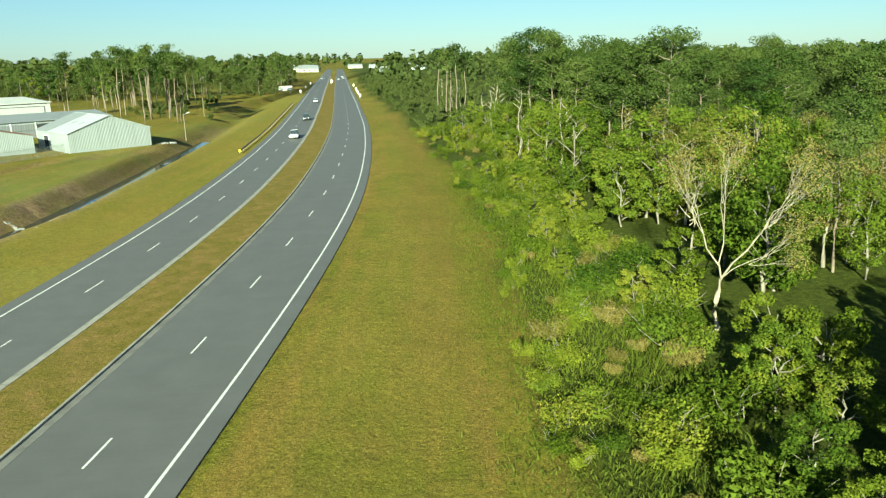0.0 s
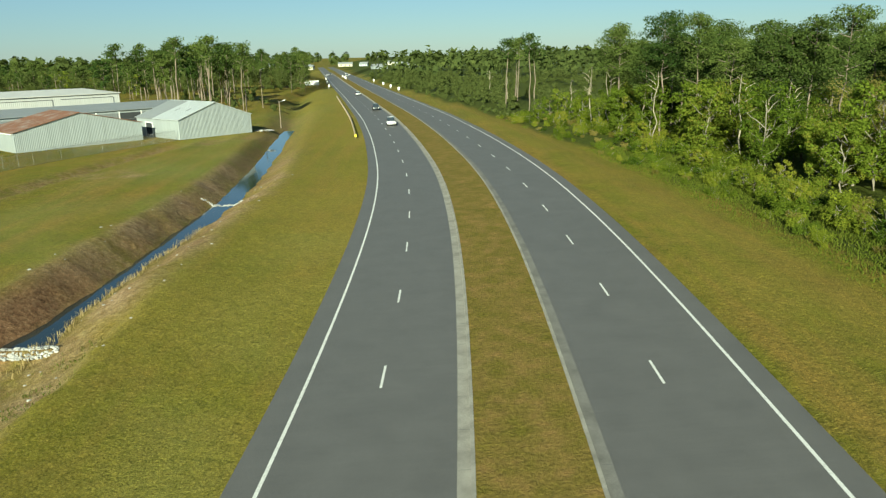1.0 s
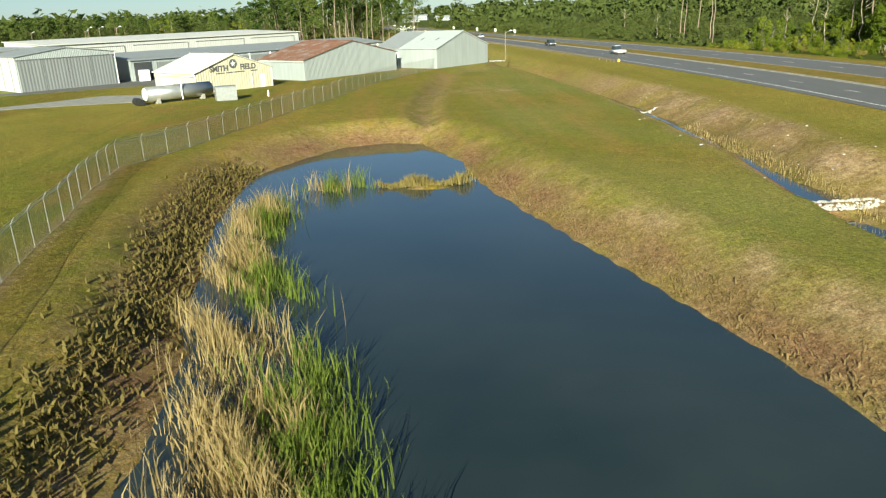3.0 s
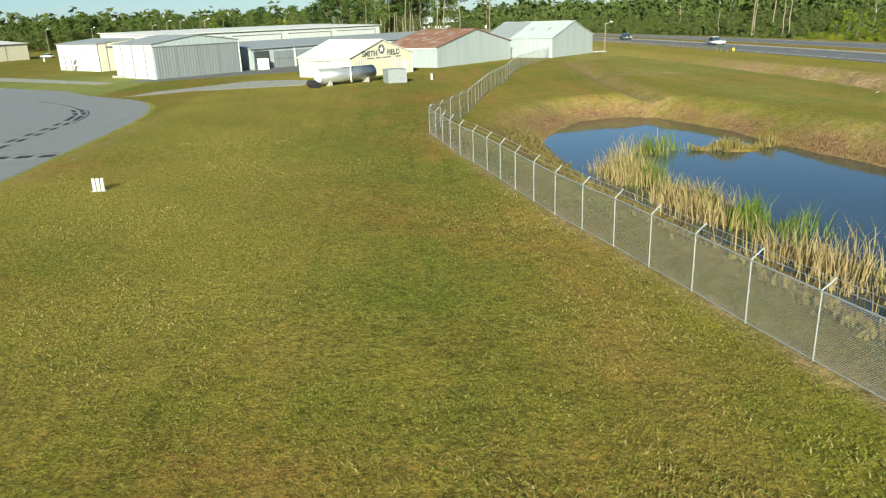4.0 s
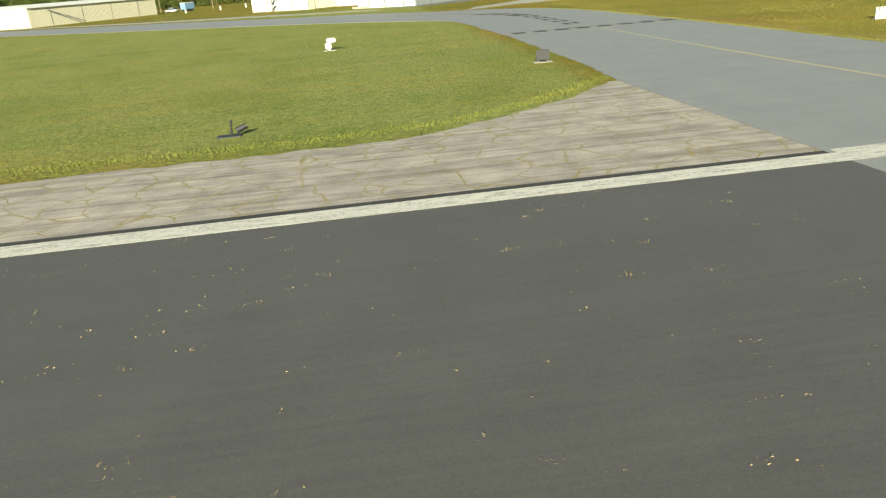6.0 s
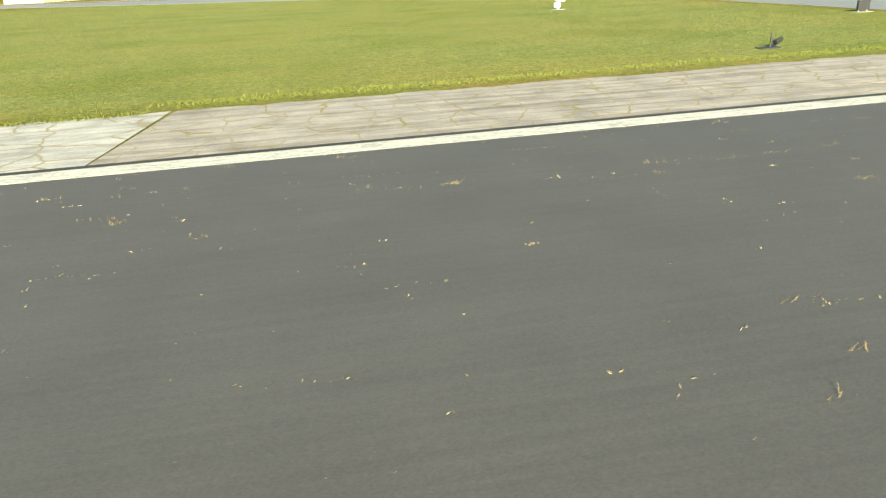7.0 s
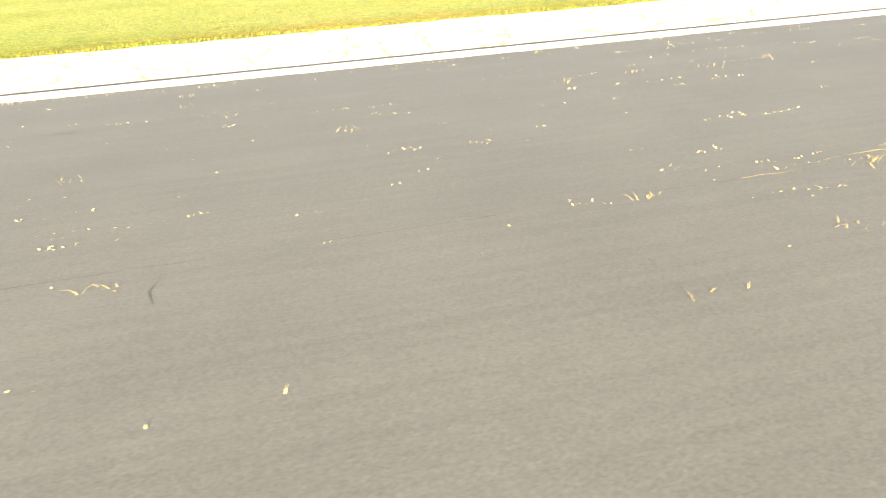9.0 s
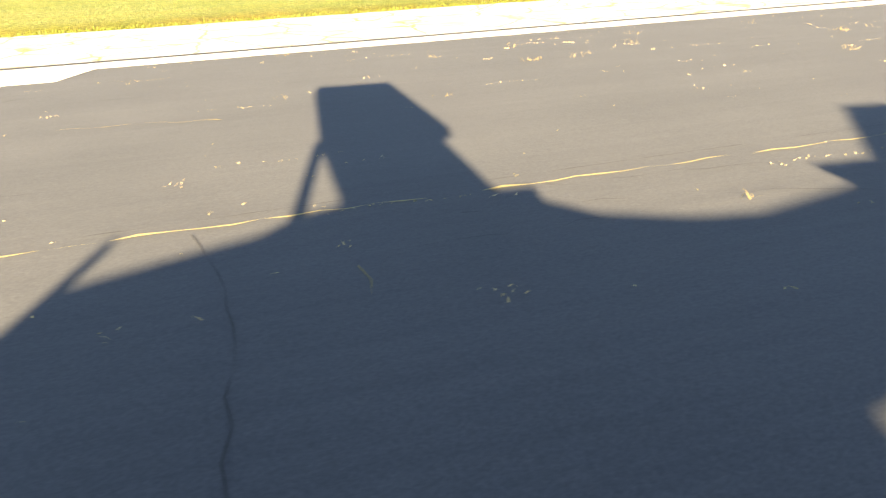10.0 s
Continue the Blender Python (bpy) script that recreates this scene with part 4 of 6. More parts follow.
def rows():
    ang = math.atan2(0.69, 0.72)
    r = long_row("hangar_row", (-130.6, 140.8), ang, 66, 11, 3.9, 5.0, GALV, GREY_ROOF, "long low grey row hangar with panelled doors")
    # the shaded inside of the bay is a dark panel on the wall
    part("dark_bay", box(0.6, -0.06, 0.05, 4.2, -0.01, 3.5), INSIDE_SHADE, r, "dark panel painted as the shade inside an open bay")
    part("shed", box(1.2, -1.6, 0.0, 2.8, -0.1, 2.1), TRIM_WHITE, r, "small white store box")
    for i in range(11):
        x = 5.2 + i * 5.4
        # the ninth door gets the painted interior shade as well
        d = part("bay_door", box(x, -0.1, 0.05, x + 5.0, -0.01, 3.3), INSIDE_SHADE if i == 8 else DOOR_RIB, r)
        part("bay_post", box(x + 5.06, -0.14, 0.02, x + 5.3, -0.01, 3.7), TRIM_WHITE, d)
        part("bay_rail", box(x, -0.13, 1.75, x + 5.0, -0.105, 1.85), TRIM_DARK, d)
    r = long_row("white_hangar_row", (-152.8, 156.4), ang, 65, 26, 6.9, 7.6, WHITE_SHEET, WHITE_ROOF, "very long white metal hangar with flat doors")
    for i in range(4):
        x = 3 + i * 15.6
        d = part("bay_door", box(x, -0.1, 0.05, x + 13.5, -0.01, 5.9), WHITE_SHEET, r)
        part("bay_head", box(x, -0.14, 5.95, x + 13.5, -0.01, 6.1), TRIM_DARK, d)
        part("bay_edge", box(x + 13.5, -0.12, 0.05, x + 13.62, -0.01, 5.95), TRIM_DARK, d)
    r = long_row("cream_hangar", (-243.0, 205.4), math.atan2(0.85, 0.5), 46, 14, 5.0, 5.9, CREAM_SHEET, WHITE_ROOF, "cream metal hangar with white roof beyond the taxiway")
    for i in range(4):
        x = 7 + i * 10.5
        part("panel_seam", box(x, -0.03, 0.1, x + 0.14, -0.005, 4.8), TRIM_DARK, r)
    part("brace", tube((16, -2.4, 0.4), (6, -0.4, 4.2), 0.12), TRIM_DARK, r, "slanting dark brace")


a_hangar(), b_hangar(), c_office(), g_hangar(), w_hangar(), rows()


def fuel_tank():
    a, b = Vector((-114.2, 97.6, 0)), Vector((-106.6, 103.6, 0))
    ang = math.atan2((b - a).y, (b - a).x)
    L = (b - a).length
    r = root("fuel_tank", Matrix.Translation(a) @ Matrix.Rotation(ang, 4, "Z"), "large grey steel fuel tank lying on saddles", "tank")
    bm = tube((0, 0, 1.35), (L, 0, 1.35), 1.02, None, 32)
    bmesh.ops.bevel(bm, geom=[e for e in bm.edges if e.calc_face_angle(0) > 1.2], offset=0.22, segments=3, affect="EDGES")
    part("shell", bm, TANK_STEEL, r, "", None, True)
    bm = tube((-0.06, 0, 1.35), (0.02, 0, 1.35), 0.84, 0.9, 32)
    part("end_cap", bm, TRIM_WHITE, r, "pale end cap")
    for x in (1.6, L - 1.6):
        part("saddle", box(x - 0.25, -0.8, 0.0, x + 0.25, 0.8, 0.75, 0.03), KERB, r)
    part("vent_pipe", tube((L * 0.5, -1.12, 0.3), (L * 0.5, -1.12, 2.9), 0.09), TRIM_WHITE, r, "white vent pipe")
    part("pipe_bend", tube((L * 0.5, -1.12, 2.86), (L * 0.36, -0.3, 2.86), 0.09), TRIM_WHITE, r)
    part("pump_box", box(L * 0.36 - 0.7, -0.6, 2.38, L * 0.36 + 0.6, 0.5, 3.3, 0.05), TRIM_WHITE, r, "white box on top")
    part("pump", box(-1.4, -1.1, 0.0, -0.4, 0.3, 0.75, 0.08), BLACK, r, "dark pump unit")
    part("hose_reel", tube((-1.2, -0.9, 0.55), (-1.2, 0.4, 0.55), 0.5, None, 16), BLACK, r)
    return r


def store_box():
    r = root("store_box", Matrix.Translation((-103.2, 97.8, 0)) @ Matrix.Rotation(radians(20), 4, "Z"), "grey metal equipment box on the grass", "box")
    part("body", box(-1.3, 0.0, 0.06, 1.5, 2.2, 1.85, 0.03), STEEL, r)
    part("lid", box(-1.36, -0.06, 1.86, 1.56, 2.26, 1.96, 0.02), STEEL, r)
    part("latch", box(-1.36, 0.7, 0.9, -1.3, 0.85, 1.2), TRIM_DARK, r)
    part("plinth", box(-1.2, 0.1, 0.0, 1.4, 2.1, 0.06), KERB, r)


fuel_tank(), store_box()

# ---- fence ----


def chain_link_fence():
    near = [(-101.5, 51.6), (-100.3, 42.0), (-99.1, 36.6), (-98.3, 31.1), (-97.3, 25.5), (-96.2, 20.7), (-95.15, 15.3), (-94.05, 10.1), (-92.6, 4.0), (-88.0, -14.0)]
    far = [(-101.5, 51.6), (-97.2, 62.5), (-92.9, 80.5), (-88.4, 94.5), (-82.1, 118.5), (-72.2, 140.2)]
    dense = []
    for run, step in ((far[::-1], 3.0), (near[:8], 2.645), (near[7:], 2.66)):
        pts = [Vector((*p, 0)) for p in run]
        reach = np.concatenate([[0], np.cumsum([(b - a).length for a, b in zip(pts, pts[1:])])])
        for d in np.linspace(0, reach[-1], max(2, round(reach[-1] / step) + 1))[:None if run is not far and run[-1] == near[-1] else -1]:
            dense.append(Vector((float(np.interp(d, reach, [p.x for p in pts])), float(np.interp(d, reach, [p.y for p in pts])), 0)))
    r = root("chain_link_fence", Matrix(), "galvanized chain-link fence with barbed wire arms", "fence")
    bm = tube((0, 0, -0.1), (0, 0, 2.02), 0.021, None, 8)
    post = bpy.data.meshes.new("post")
    bm.to_mesh(post)
    bm.free()
    post.materials.append(STEEL)
    bm = tube((0, 0, 2.0), (0.28, -0.1, 2.36), 0.024, None, 6)
    arm = bpy.data.meshes.new("arm")
    bm.to_mesh(arm)
    bm.free()
    arm.materials.append(STEEL)
    zs = [ground_z(p.x, p.y) for p in dense]
    verts, faces, uv = [], [], []
    run = 0.0
    for i, p in enumerate(dense):
        here = Matrix.Translation((p.x, p.y, zs[i]))
        o = put("post", post, r, at=here)
        put("arm", arm, o)
        if i:
            run += (p - dense[i - 1]).length
        verts += [(p.x, p.y, zs[i] + 0.03), (p.x, p.y, zs[i] + 1.95)]
        uv += [(run, 0), (run, 1.95)]
    for i in range(len(dense) - 1):
        faces.append((2 * i, 2 * i + 2, 2 * i + 3, 2 * i + 1))
    me = mesh_of("fabric", verts, faces, fence_fabric())
    layer = me.uv_layers.new(name="UVMap")
    for loop in me.loops:
        layer.data[loop.index].uv = uv[loop.vertex_index]
    put("fabric", me, r, "grey wire mesh")
    for k, (dx, dz, rad) in enumerate(((0, 1.97, 0.022), (0, 0.06, 0.012), (0.14, 2.16, 0.008), (0.26, 2.33, 0.008))):
        verts, faces = [], []
        for i, q in enumerate(dense):
            back, ahead = dense[max(i - 1, 0)], dense[min(i + 1, len(dense) - 1)]
            side = Vector((ahead.y - back.y, back.x - ahead.x, 0)).normalized()
            for j in range(6):
                t = j * math.pi / 3
                v = q + side * (rad * math.cos(t)) + Vector((dx, -dx * 0.35, zs[i] + dz + rad * math.sin(t)))
                verts.append(tuple(v))
        for i in range(len(dense) - 1):
            faces += [(6 * i + j, 6 * i + (j + 1) % 6, 6 * i + 6 + (j + 1) % 6, 6 * i + 6 + j) for j in range(6)]
        put("rail" if k < 2 else "barbed_wire", mesh_of("rail", verts, faces, STEEL), r)


chain_link_fence()


def guardrail():
    r = root("guardrail", Matrix(), "steel guardrail with yellow end marker by the highway", "guardrail")
    ys = np.arange(137, 283, 2.0)
    pts = []
    for y in ys:
        c, way, side = road_frame(float(y))
        pts.append(c + side * -13.4)
    post = bpy.data.meshes.new("post")
    bm = box(-0.05, -0.06, -0.2, 0.05, 0.06, 0.66)
    bm.to_mesh(post)
    bm.free()
    post.materials.append(WOOD_POLE)
    for p in pts:
        put("post", post, r, at=Matrix.Translation(p))
    verts, faces = [], []
    prof = [(0.10, 0.42), (0.16, 0.47), (0.10, 0.55), (0.10, 0.60), (0.16, 0.67), (0.10, 0.74)]
    for p in pts:
        verts += [(p.x + dx, p.y, p.z + z) for dx, z in prof]
    n = len(prof)
    for i in range(len(pts) - 1):
        for j in range(n - 1):
            faces.append((i * n + j, (i + 1) * n + j, (i + 1) * n + j + 1, i * n + j + 1))
    put("rail", mesh_of("rail", verts, faces, RAIL_STEEL), r)
    p = pts[0]
    part("end_marker", box(p.x - 0.12, p.y - 0.4, p.z + 0.25, p.x + 0.28, p.y - 0.1, p.z + 0.8, 0.06), YELLOW, r, "yellow end marker")


guardrail()


def marker_post(x, y, group="white marker posts"):
    r = root("marker_post", Matrix.Translation((x, y, 0)), "short white marker posts on the grass", "marker", group)
    for i in range(3):
        part("post", tube((i * 0.24 - 0.24, 0, 0), (i * 0.24 - 0.24, 0, 0.74), 0.09, 0.08, 10), TRIM_WHITE, r)
    part("base", box(-0.42, -0.2, 0.0, 0.42, 0.2, 0.04), KERB, r)


def guidance_sign(x, y, turn=0.0):
    r = root("guidance_sign", Matrix.Translation((x, y, 0)) @ Matrix.Rotation(turn, 4, "Z"), "black airfield guidance sign seen from behind", "sign", "guidance signs")
    part("panel", box(-0.36, -0.10, 0.12, 0.36, 0.10, 0.66, 0.02), BLACK, r)
    for s in (-0.26, 0.26):
        part("leg", tube((s, 0, 0.02), (s, 0, 0.14), 0.03), STEEL, r)
    part("base", box(-0.5, -0.3, 0.0, 0.5, 0.3, 0.03), SHOULDER, r)


def papi_lamp(x, y, turn=0.0):
    r = root("approach_lamp", Matrix.Translation((x, y, 0)) @ Matrix.Rotation(turn, 4, "Z"), "small white approach lamp on a stand", "lamp")
    part("stand", tube((0, 0, 0), (0, 0, 0.75), 0.07), TRIM_WHITE, r)
    part("head", box(-0.18, -0.3, 0.62, 0.5, 0.22, 0.92, 0.04), TRIM_WHITE, r)
    part("box", box(-0.3, -0.2, 0.15, 0.14, 0.2, 0.55, 0.03), TRIM_WHITE, r)
    part("base", box(-0.45, -0.35, 0.0, 0.45, 0.35, 0.04), KERB, r)


marker_post(-121.5, 35.75)
guidance_sign(-126.85, 22.95, radians(6))
guidance_sign(-144.75, 30.05, radians(-6))
papi_lamp(-156.85, 49.3)
r = root("runway_light", Matrix.Translation((-159.2, 17.3, 0)), "dark runway edge light with a bent stem", "lamp")
part("stem", tube((0, 0, 0), (0.05, 0, 0.6), 0.04), BLACK, r)
part("plate", box(-0.5, -0.25, 0.0, 0.35, 0.25, 0.05), BLACK, r)
part("head", tube((0.2, 0, 0.2), (0.55, 0.1, 0.34), 0.12, 0.09), BLACK, r)
r = root("runway_light", Matrix.Translation((-206.0, 50.0, 0)), "white edge marker post in the grass", "marker")
part("stem", tube((0, 0, 0), (0.0, 0, 1.2), 0.13, 0.1), TRIM_WHITE, r)
part("cap", tube((0, 0, 1.2), (0.0, 0, 1.26), 0.11, 0.05), TRIM_WHITE, r)
r = root("marker_post", Matrix.Translation((-98.1, 101.8, 0)), "small white ground marker on the grass", "marker")
part("post", tube((0, 0, 0), (0, 0, 0.8), 0.14, 0.12), TRIM_WHITE, r)
part("cap", tube((0, 0, 0.8), (0, 0, 0.86), 0.12, 0.06), TRIM_WHITE, r)

# ---- cars ----


def car(body_rgb, suv=False, pickup=False):
    paint = plain("car_paint", body_rgb, 0.25, 0.2, 0.03)
    r = root("car", Matrix(), "car driving on the highway", "car", "cars on the highway")
    L, W = (5.4, 1.95) if pickup else (4.6, 1.85)
    part("body", box(-W / 2, -L / 2, 0.32, W / 2, L / 2, 0.92, 0.14), paint, r, "", None, True)
    h = 1.75 if suv or pickup else 1.45
    c0, c1 = (-0.2, L * 0.30) if pickup else (-L * 0.40, L * 0.22)
    bm = box(-W * 0.44, c0, 0.9, W * 0.44, c1, h, 0.05)
    for v in bm.verts:
        if v.co.z > 1.2:
            v.co.y = (c0 + c1) / 2 + (v.co.y - (c0 + c1) / 2) * 0.72
            v.co.x *= 0.86
    part("cabin", bm, GLASS, r, "dark window glass")
    part("roof", box(-W * 0.38, (c0 + c1) / 2 - (c1 - c0) * 0.35, h - 0.02, W * 0.38, (c0 + c1) / 2 + (c1 - c0) * 0.35, h + 0.05, 0.03), paint, r)
    for sx in (-1, 1):
        for sy in (-1, 1):
            wheel = part("wheel", tube((sx * (W / 2 - 0.2), sy * L * 0.31, 0.34), (sx * (W / 2 + 0.02), sy * L * 0.31, 0.34), 0.34, None, 18), RUBBER, r)
            part("rim", tube((sx * (W / 2 + 0.0), sy * L * 0.31, 0.34), (sx * (W / 2 + 0.035), sy * L * 0.31, 0.34), 0.2, None, 12), STEEL, wheel)
        part("headlight", box(sx * W * 0.36 - 0.16, -L / 2 - 0.02, 0.62, sx * W * 0.36 + 0.16, -L / 2 + 0.06, 0.78), TRIM_WHITE, r)
        part("tail_light", box(sx * W * 0.38 - 0.14, L / 2 - 0.06, 0.65, sx * W * 0.38 + 0.14, L / 2 + 0.02, 0.85), plain("red_lens", (0.4, 0.02, 0.02), 0.3), r)
    return r


def park(r, y, off, back=False, label=""):
    r.matrix_basis = on_road(y, off, 0.062, back)
    if label:
        tagged(r, label)
    return r


dark_car = park(car((0.10, 0.11, 0.12), True), 205, -4.9, False, "dark grey car on the inner lane")
pale_car = park(car((0.62, 0.64, 0.66), False), 287, -4.8, False, "silver white car on the inner lane")
white_pickup = park(car((0.75, 0.75, 0.74), False, True), 158, -4.9, False, "white pickup truck on the inner lane")
for i, (y, o, src) in enumerate(((585, 6, dark_car), (600, 8.5, pale_car), (575, 4.8, pale_car), (618, -6, dark_car), (640, 8, white_pickup), (610, -9, pale_car))):
    copy_thing(src, on_road(y, o, 0.062))

# ---- poles, signs and the distant town ----


def street_lamp(x, y, h=9.5):
    r = root("street_lamp", Matrix.Translation((x, y, 0)), "tall pole with a small lamp head", "lamp post", "poles")
    part("pole", tube((0, 0, 0), (0, 0, h), 0.14, 0.09, 8), WOOD_POLE, r)
    part("arm", tube((0, 0, h - 0.3), (1.1, -0.4, h + 0.15), 0.05), STEEL, r)
    part("head", box(0.9, -0.6, h + 0.1, 1.5, -0.25, h + 0.25, 0.03), TRIM_WHITE, r)


for x, y, h in ((-72.4, 229, 12), (-160, 205, 10), (-165, 210, 10), (-205, 262, 9), (-226, 275, 9), (-255, 290, 9), (-178, 240, 9), (-150, 190, 10), (-113, 262, 10), (-55, 160, 6)):
    street_lamp(x, y, h)


def highway_sign(y, off, w=2.6, h=1.1, z=1.2):
    c, way, side = road_frame(y)
    r = root("road_sign", Matrix.Translation(c + side * off), "white roadside sign board on posts", "sign", "road signs")
    part("board", box(-w / 2, -0.04, z, w / 2, 0.04, z + h, 0.01), TRIM_WHITE, r)
    for s in (-w * 0.35, w * 0.35):
        part("post", tube((s, 0.08, 0), (s, 0.08, z + h * 0.8), 0.05), STEEL, r)


highway_sign(372, -22, 7.0, 2.2, 1.5)
for y, o in ((360, -14), (410, -13.5), (470, -13), (300, 13), (330, 13), (365, 13.2), (420, 13.2), (480, 0), (500, 0.4), (520, -0.3)):
    highway_sign(y, o, 0.8, 1.2, 0.9)


def house(x, y, w, d, h, wall, turn):
    r = root("house", Matrix.Translation((x, y, 0)) @ Matrix.Rotation(turn, 4, "Z"), "small pale house of the distant town", "house", "town houses")
    part("wall", box(-w / 2, -d / 2, 0, w / 2, d / 2, h), wall, r)
    for s in (-1, 1):
        pts = [(-w / 2 - 0.4, s * (d / 2 + 0.4), h), (w / 2 + 0.4, s * (d / 2 + 0.4), h), (w / 2 + 0.4, 0, h + d * 0.28), (-w / 2 - 0.4, 0, h + d * 0.28)]
        part("roof", prism(pts, (0, 0, 0.15)), GREY_ROOF, r)
    for i in range(3):
        x0 = -w / 2 + w * (0.15 + 0.3 * i)
        win = part("window", box(x0, -d / 2 - 0.05, h * 0.35, x0 + w * 0.12, -d / 2 - 0.005, h * 0.75), GLASS, r)
        part("sill", box(x0 - 0.1, -d / 2 - 0.12, h * 0.33, x0 + w * 0.12 + 0.1, -d / 2 - 0.06, h * 0.35), TRIM_WHITE, win)


rnd = random.Random(5)
for i in range(14):
    y = rnd.uniform(860, 1350)
    house(road_at(y) + rnd.choice((rnd.uniform(-80, -28), rnd.uniform(26, 120))), y, rnd.uniform(12, 24), rnd.uniform(8, 11), rnd.uniform(3, 5), GALV if i % 3 else CREAM_SHEET, rnd.uniform(-0.5, 0.5))


# ---- odds and ends round the hangars ----
r = root("pipe_rack", Matrix.Translation((-174.5, 162.5, 0)) @ Matrix.Rotation(radians(45), 4, "Z"), "pale pipes and timber rack beside the hangar", "rack")
for i in range(5):
    part("post", tube((i * 1.4, 0.3 * (i % 2), 0), (i * 1.4, 0.3 * (i % 2), 3.2 - 0.3 * (i % 3)), 0.1), WOOD_POLE, r)
for z in (1.2, 2.4):
    part("beam", box(-0.2, -0.12, z, 5.9, 0.45, z + 0.15, 0.02), TRIM_WHITE, r)
part("drum", tube((5.2, -0.6, 0), (5.2, -0.6, 2.6), 0.45, None, 16), TRIM_WHITE, r, "white upright cylinder")
van = copy_thing(pale_car, Matrix.Translation((-216.5, 250.5, 0)) @ Matrix.Rotation(radians(70), 4, "Z"))
tagged(van, "silver white car parked beside the cream hangar", "car", "parked cars")
r = root("blue_trailer", Matrix.Translation((-212.5, 257.0, 0)) @ Matrix.Rotation(radians(60), 4, "Z"), "small blue and white equipment trailer", "trailer")
part("body", box(-2.2, -1.1, 0.6, 2.2, 1.1, 2.6, 0.06), plain("blue_panel", (0.16, 0.27, 0.42), 0.5), r)
part("roof", box(-2.25, -1.15, 2.61, 2.25, 1.15, 2.75, 0.03), TRIM_WHITE, r)
for sx in (-1.0, 1.0):
    part("wheel", tube((sx, -1.15, 0.4), (sx, 1.15, 0.4), 0.4, None, 16), RUBBER, r)
for x, y in ((-196.5, 228.0), (-190.0, 236.0), (-206.0, 224.0)):
    r = root("marker_post", Matrix.Translation((x, y, 0)), "short white bollard by the service road", "marker", "bollards")
    part("post", tube((0, 0, 0), (0, 0, 1.1), 0.22, 0.18), TRIM_WHITE, r)
    part("cap", tube((0, 0, 1.1), (0, 0, 1.16), 0.18, 0.08), TRIM_WHITE, r)

# ---- plants ----


def leaf_sprays(rng, centre, radii, n, size, flat=0.5):
    """n small three-cornered leaf sprays filling an ellipsoid, denser towards its skin."""
    d = rng.normal(size=(n, 3))
    d /= np.linalg.norm(d, axis=1)[:, None]
    rad = rng.uniform(0.35, 1.08, (n, 1)) ** 0.6
    c = np.asarray(centre) + d * rad * np.asarray(radii)
    nrm = d * 0.7 + rng.normal(size=(n, 3)) * 0.55 + np.array([0, 0, flat])
    nrm /= np.linalg.norm(nrm, axis=1)[:, None]
    t = np.cross(nrm, rng.normal(size=(n, 3)))
    t /= np.linalg.norm(t, axis=1)[:, None] + 1e-9
    b = np.cross(nrm, t)
    s = (size * rng.uniform(0.6, 1.3, (n, 1)))
    t, b = t * s, b * s * rng.uniform(0.5, 0.95, (n, 1))
    return np.stack([c - t * 0.95 - b * 0.6, c + t * 0.95 - b * 0.6, c + b * 1.2], 1).reshape(-1, 3)


def spray_mesh(name, blocks, material):
    v = np.concatenate(blocks)
    return mesh_of(name, v, np.arange(len(v)).reshape(-1, 3), material)


def limb_mesh(name, limbs, material, sides=6):
    """Tapered, bent limbs: each a list of (x, y, z, radius)."""
    verts, faces = [], []
    for pts in limbs:
        base = len(verts)
        for k, (x, y, z, r) in enumerate(pts):
            a = Vector(pts[max(k - 1, 0)][:3])
            b = Vector(pts[min(k + 1, len(pts) - 1)][:3])
            q = (b - a).to_track_quat("Z", "Y")
            for s in range(sides):
                o = q @ Vector((math.cos(2 * math.pi * s / sides) * r, math.sin(2 * math.pi * s / sides) * r, 0))
                verts.append((x + o.x, y + o.y, z + o.z))
        for k in range(len(pts) - 1):
            for s in range(sides):
                t = (s + 1) % sides
                faces.append((base + k * sides + s, base + k * sides + t, base + (k + 1) * sides + t, base + (k + 1) * sides + s))
    return mesh_of(name, verts, faces, material, True)


def bent(rng, a, b, r0, r1, n=5, wig=0.04):
    a, b = np.asarray(a, float), np.asarray(b, float)
    L = np.linalg.norm(b - a)
    out = []
    for i in range(n):
        t = i / (n - 1)
        p = a + (b - a) * t + rng.normal(size=3) * wig * L * (0 if i in (0, n - 1) else 1)
        out.append((*p, r0 + (r1 - r0) * t))
    return out


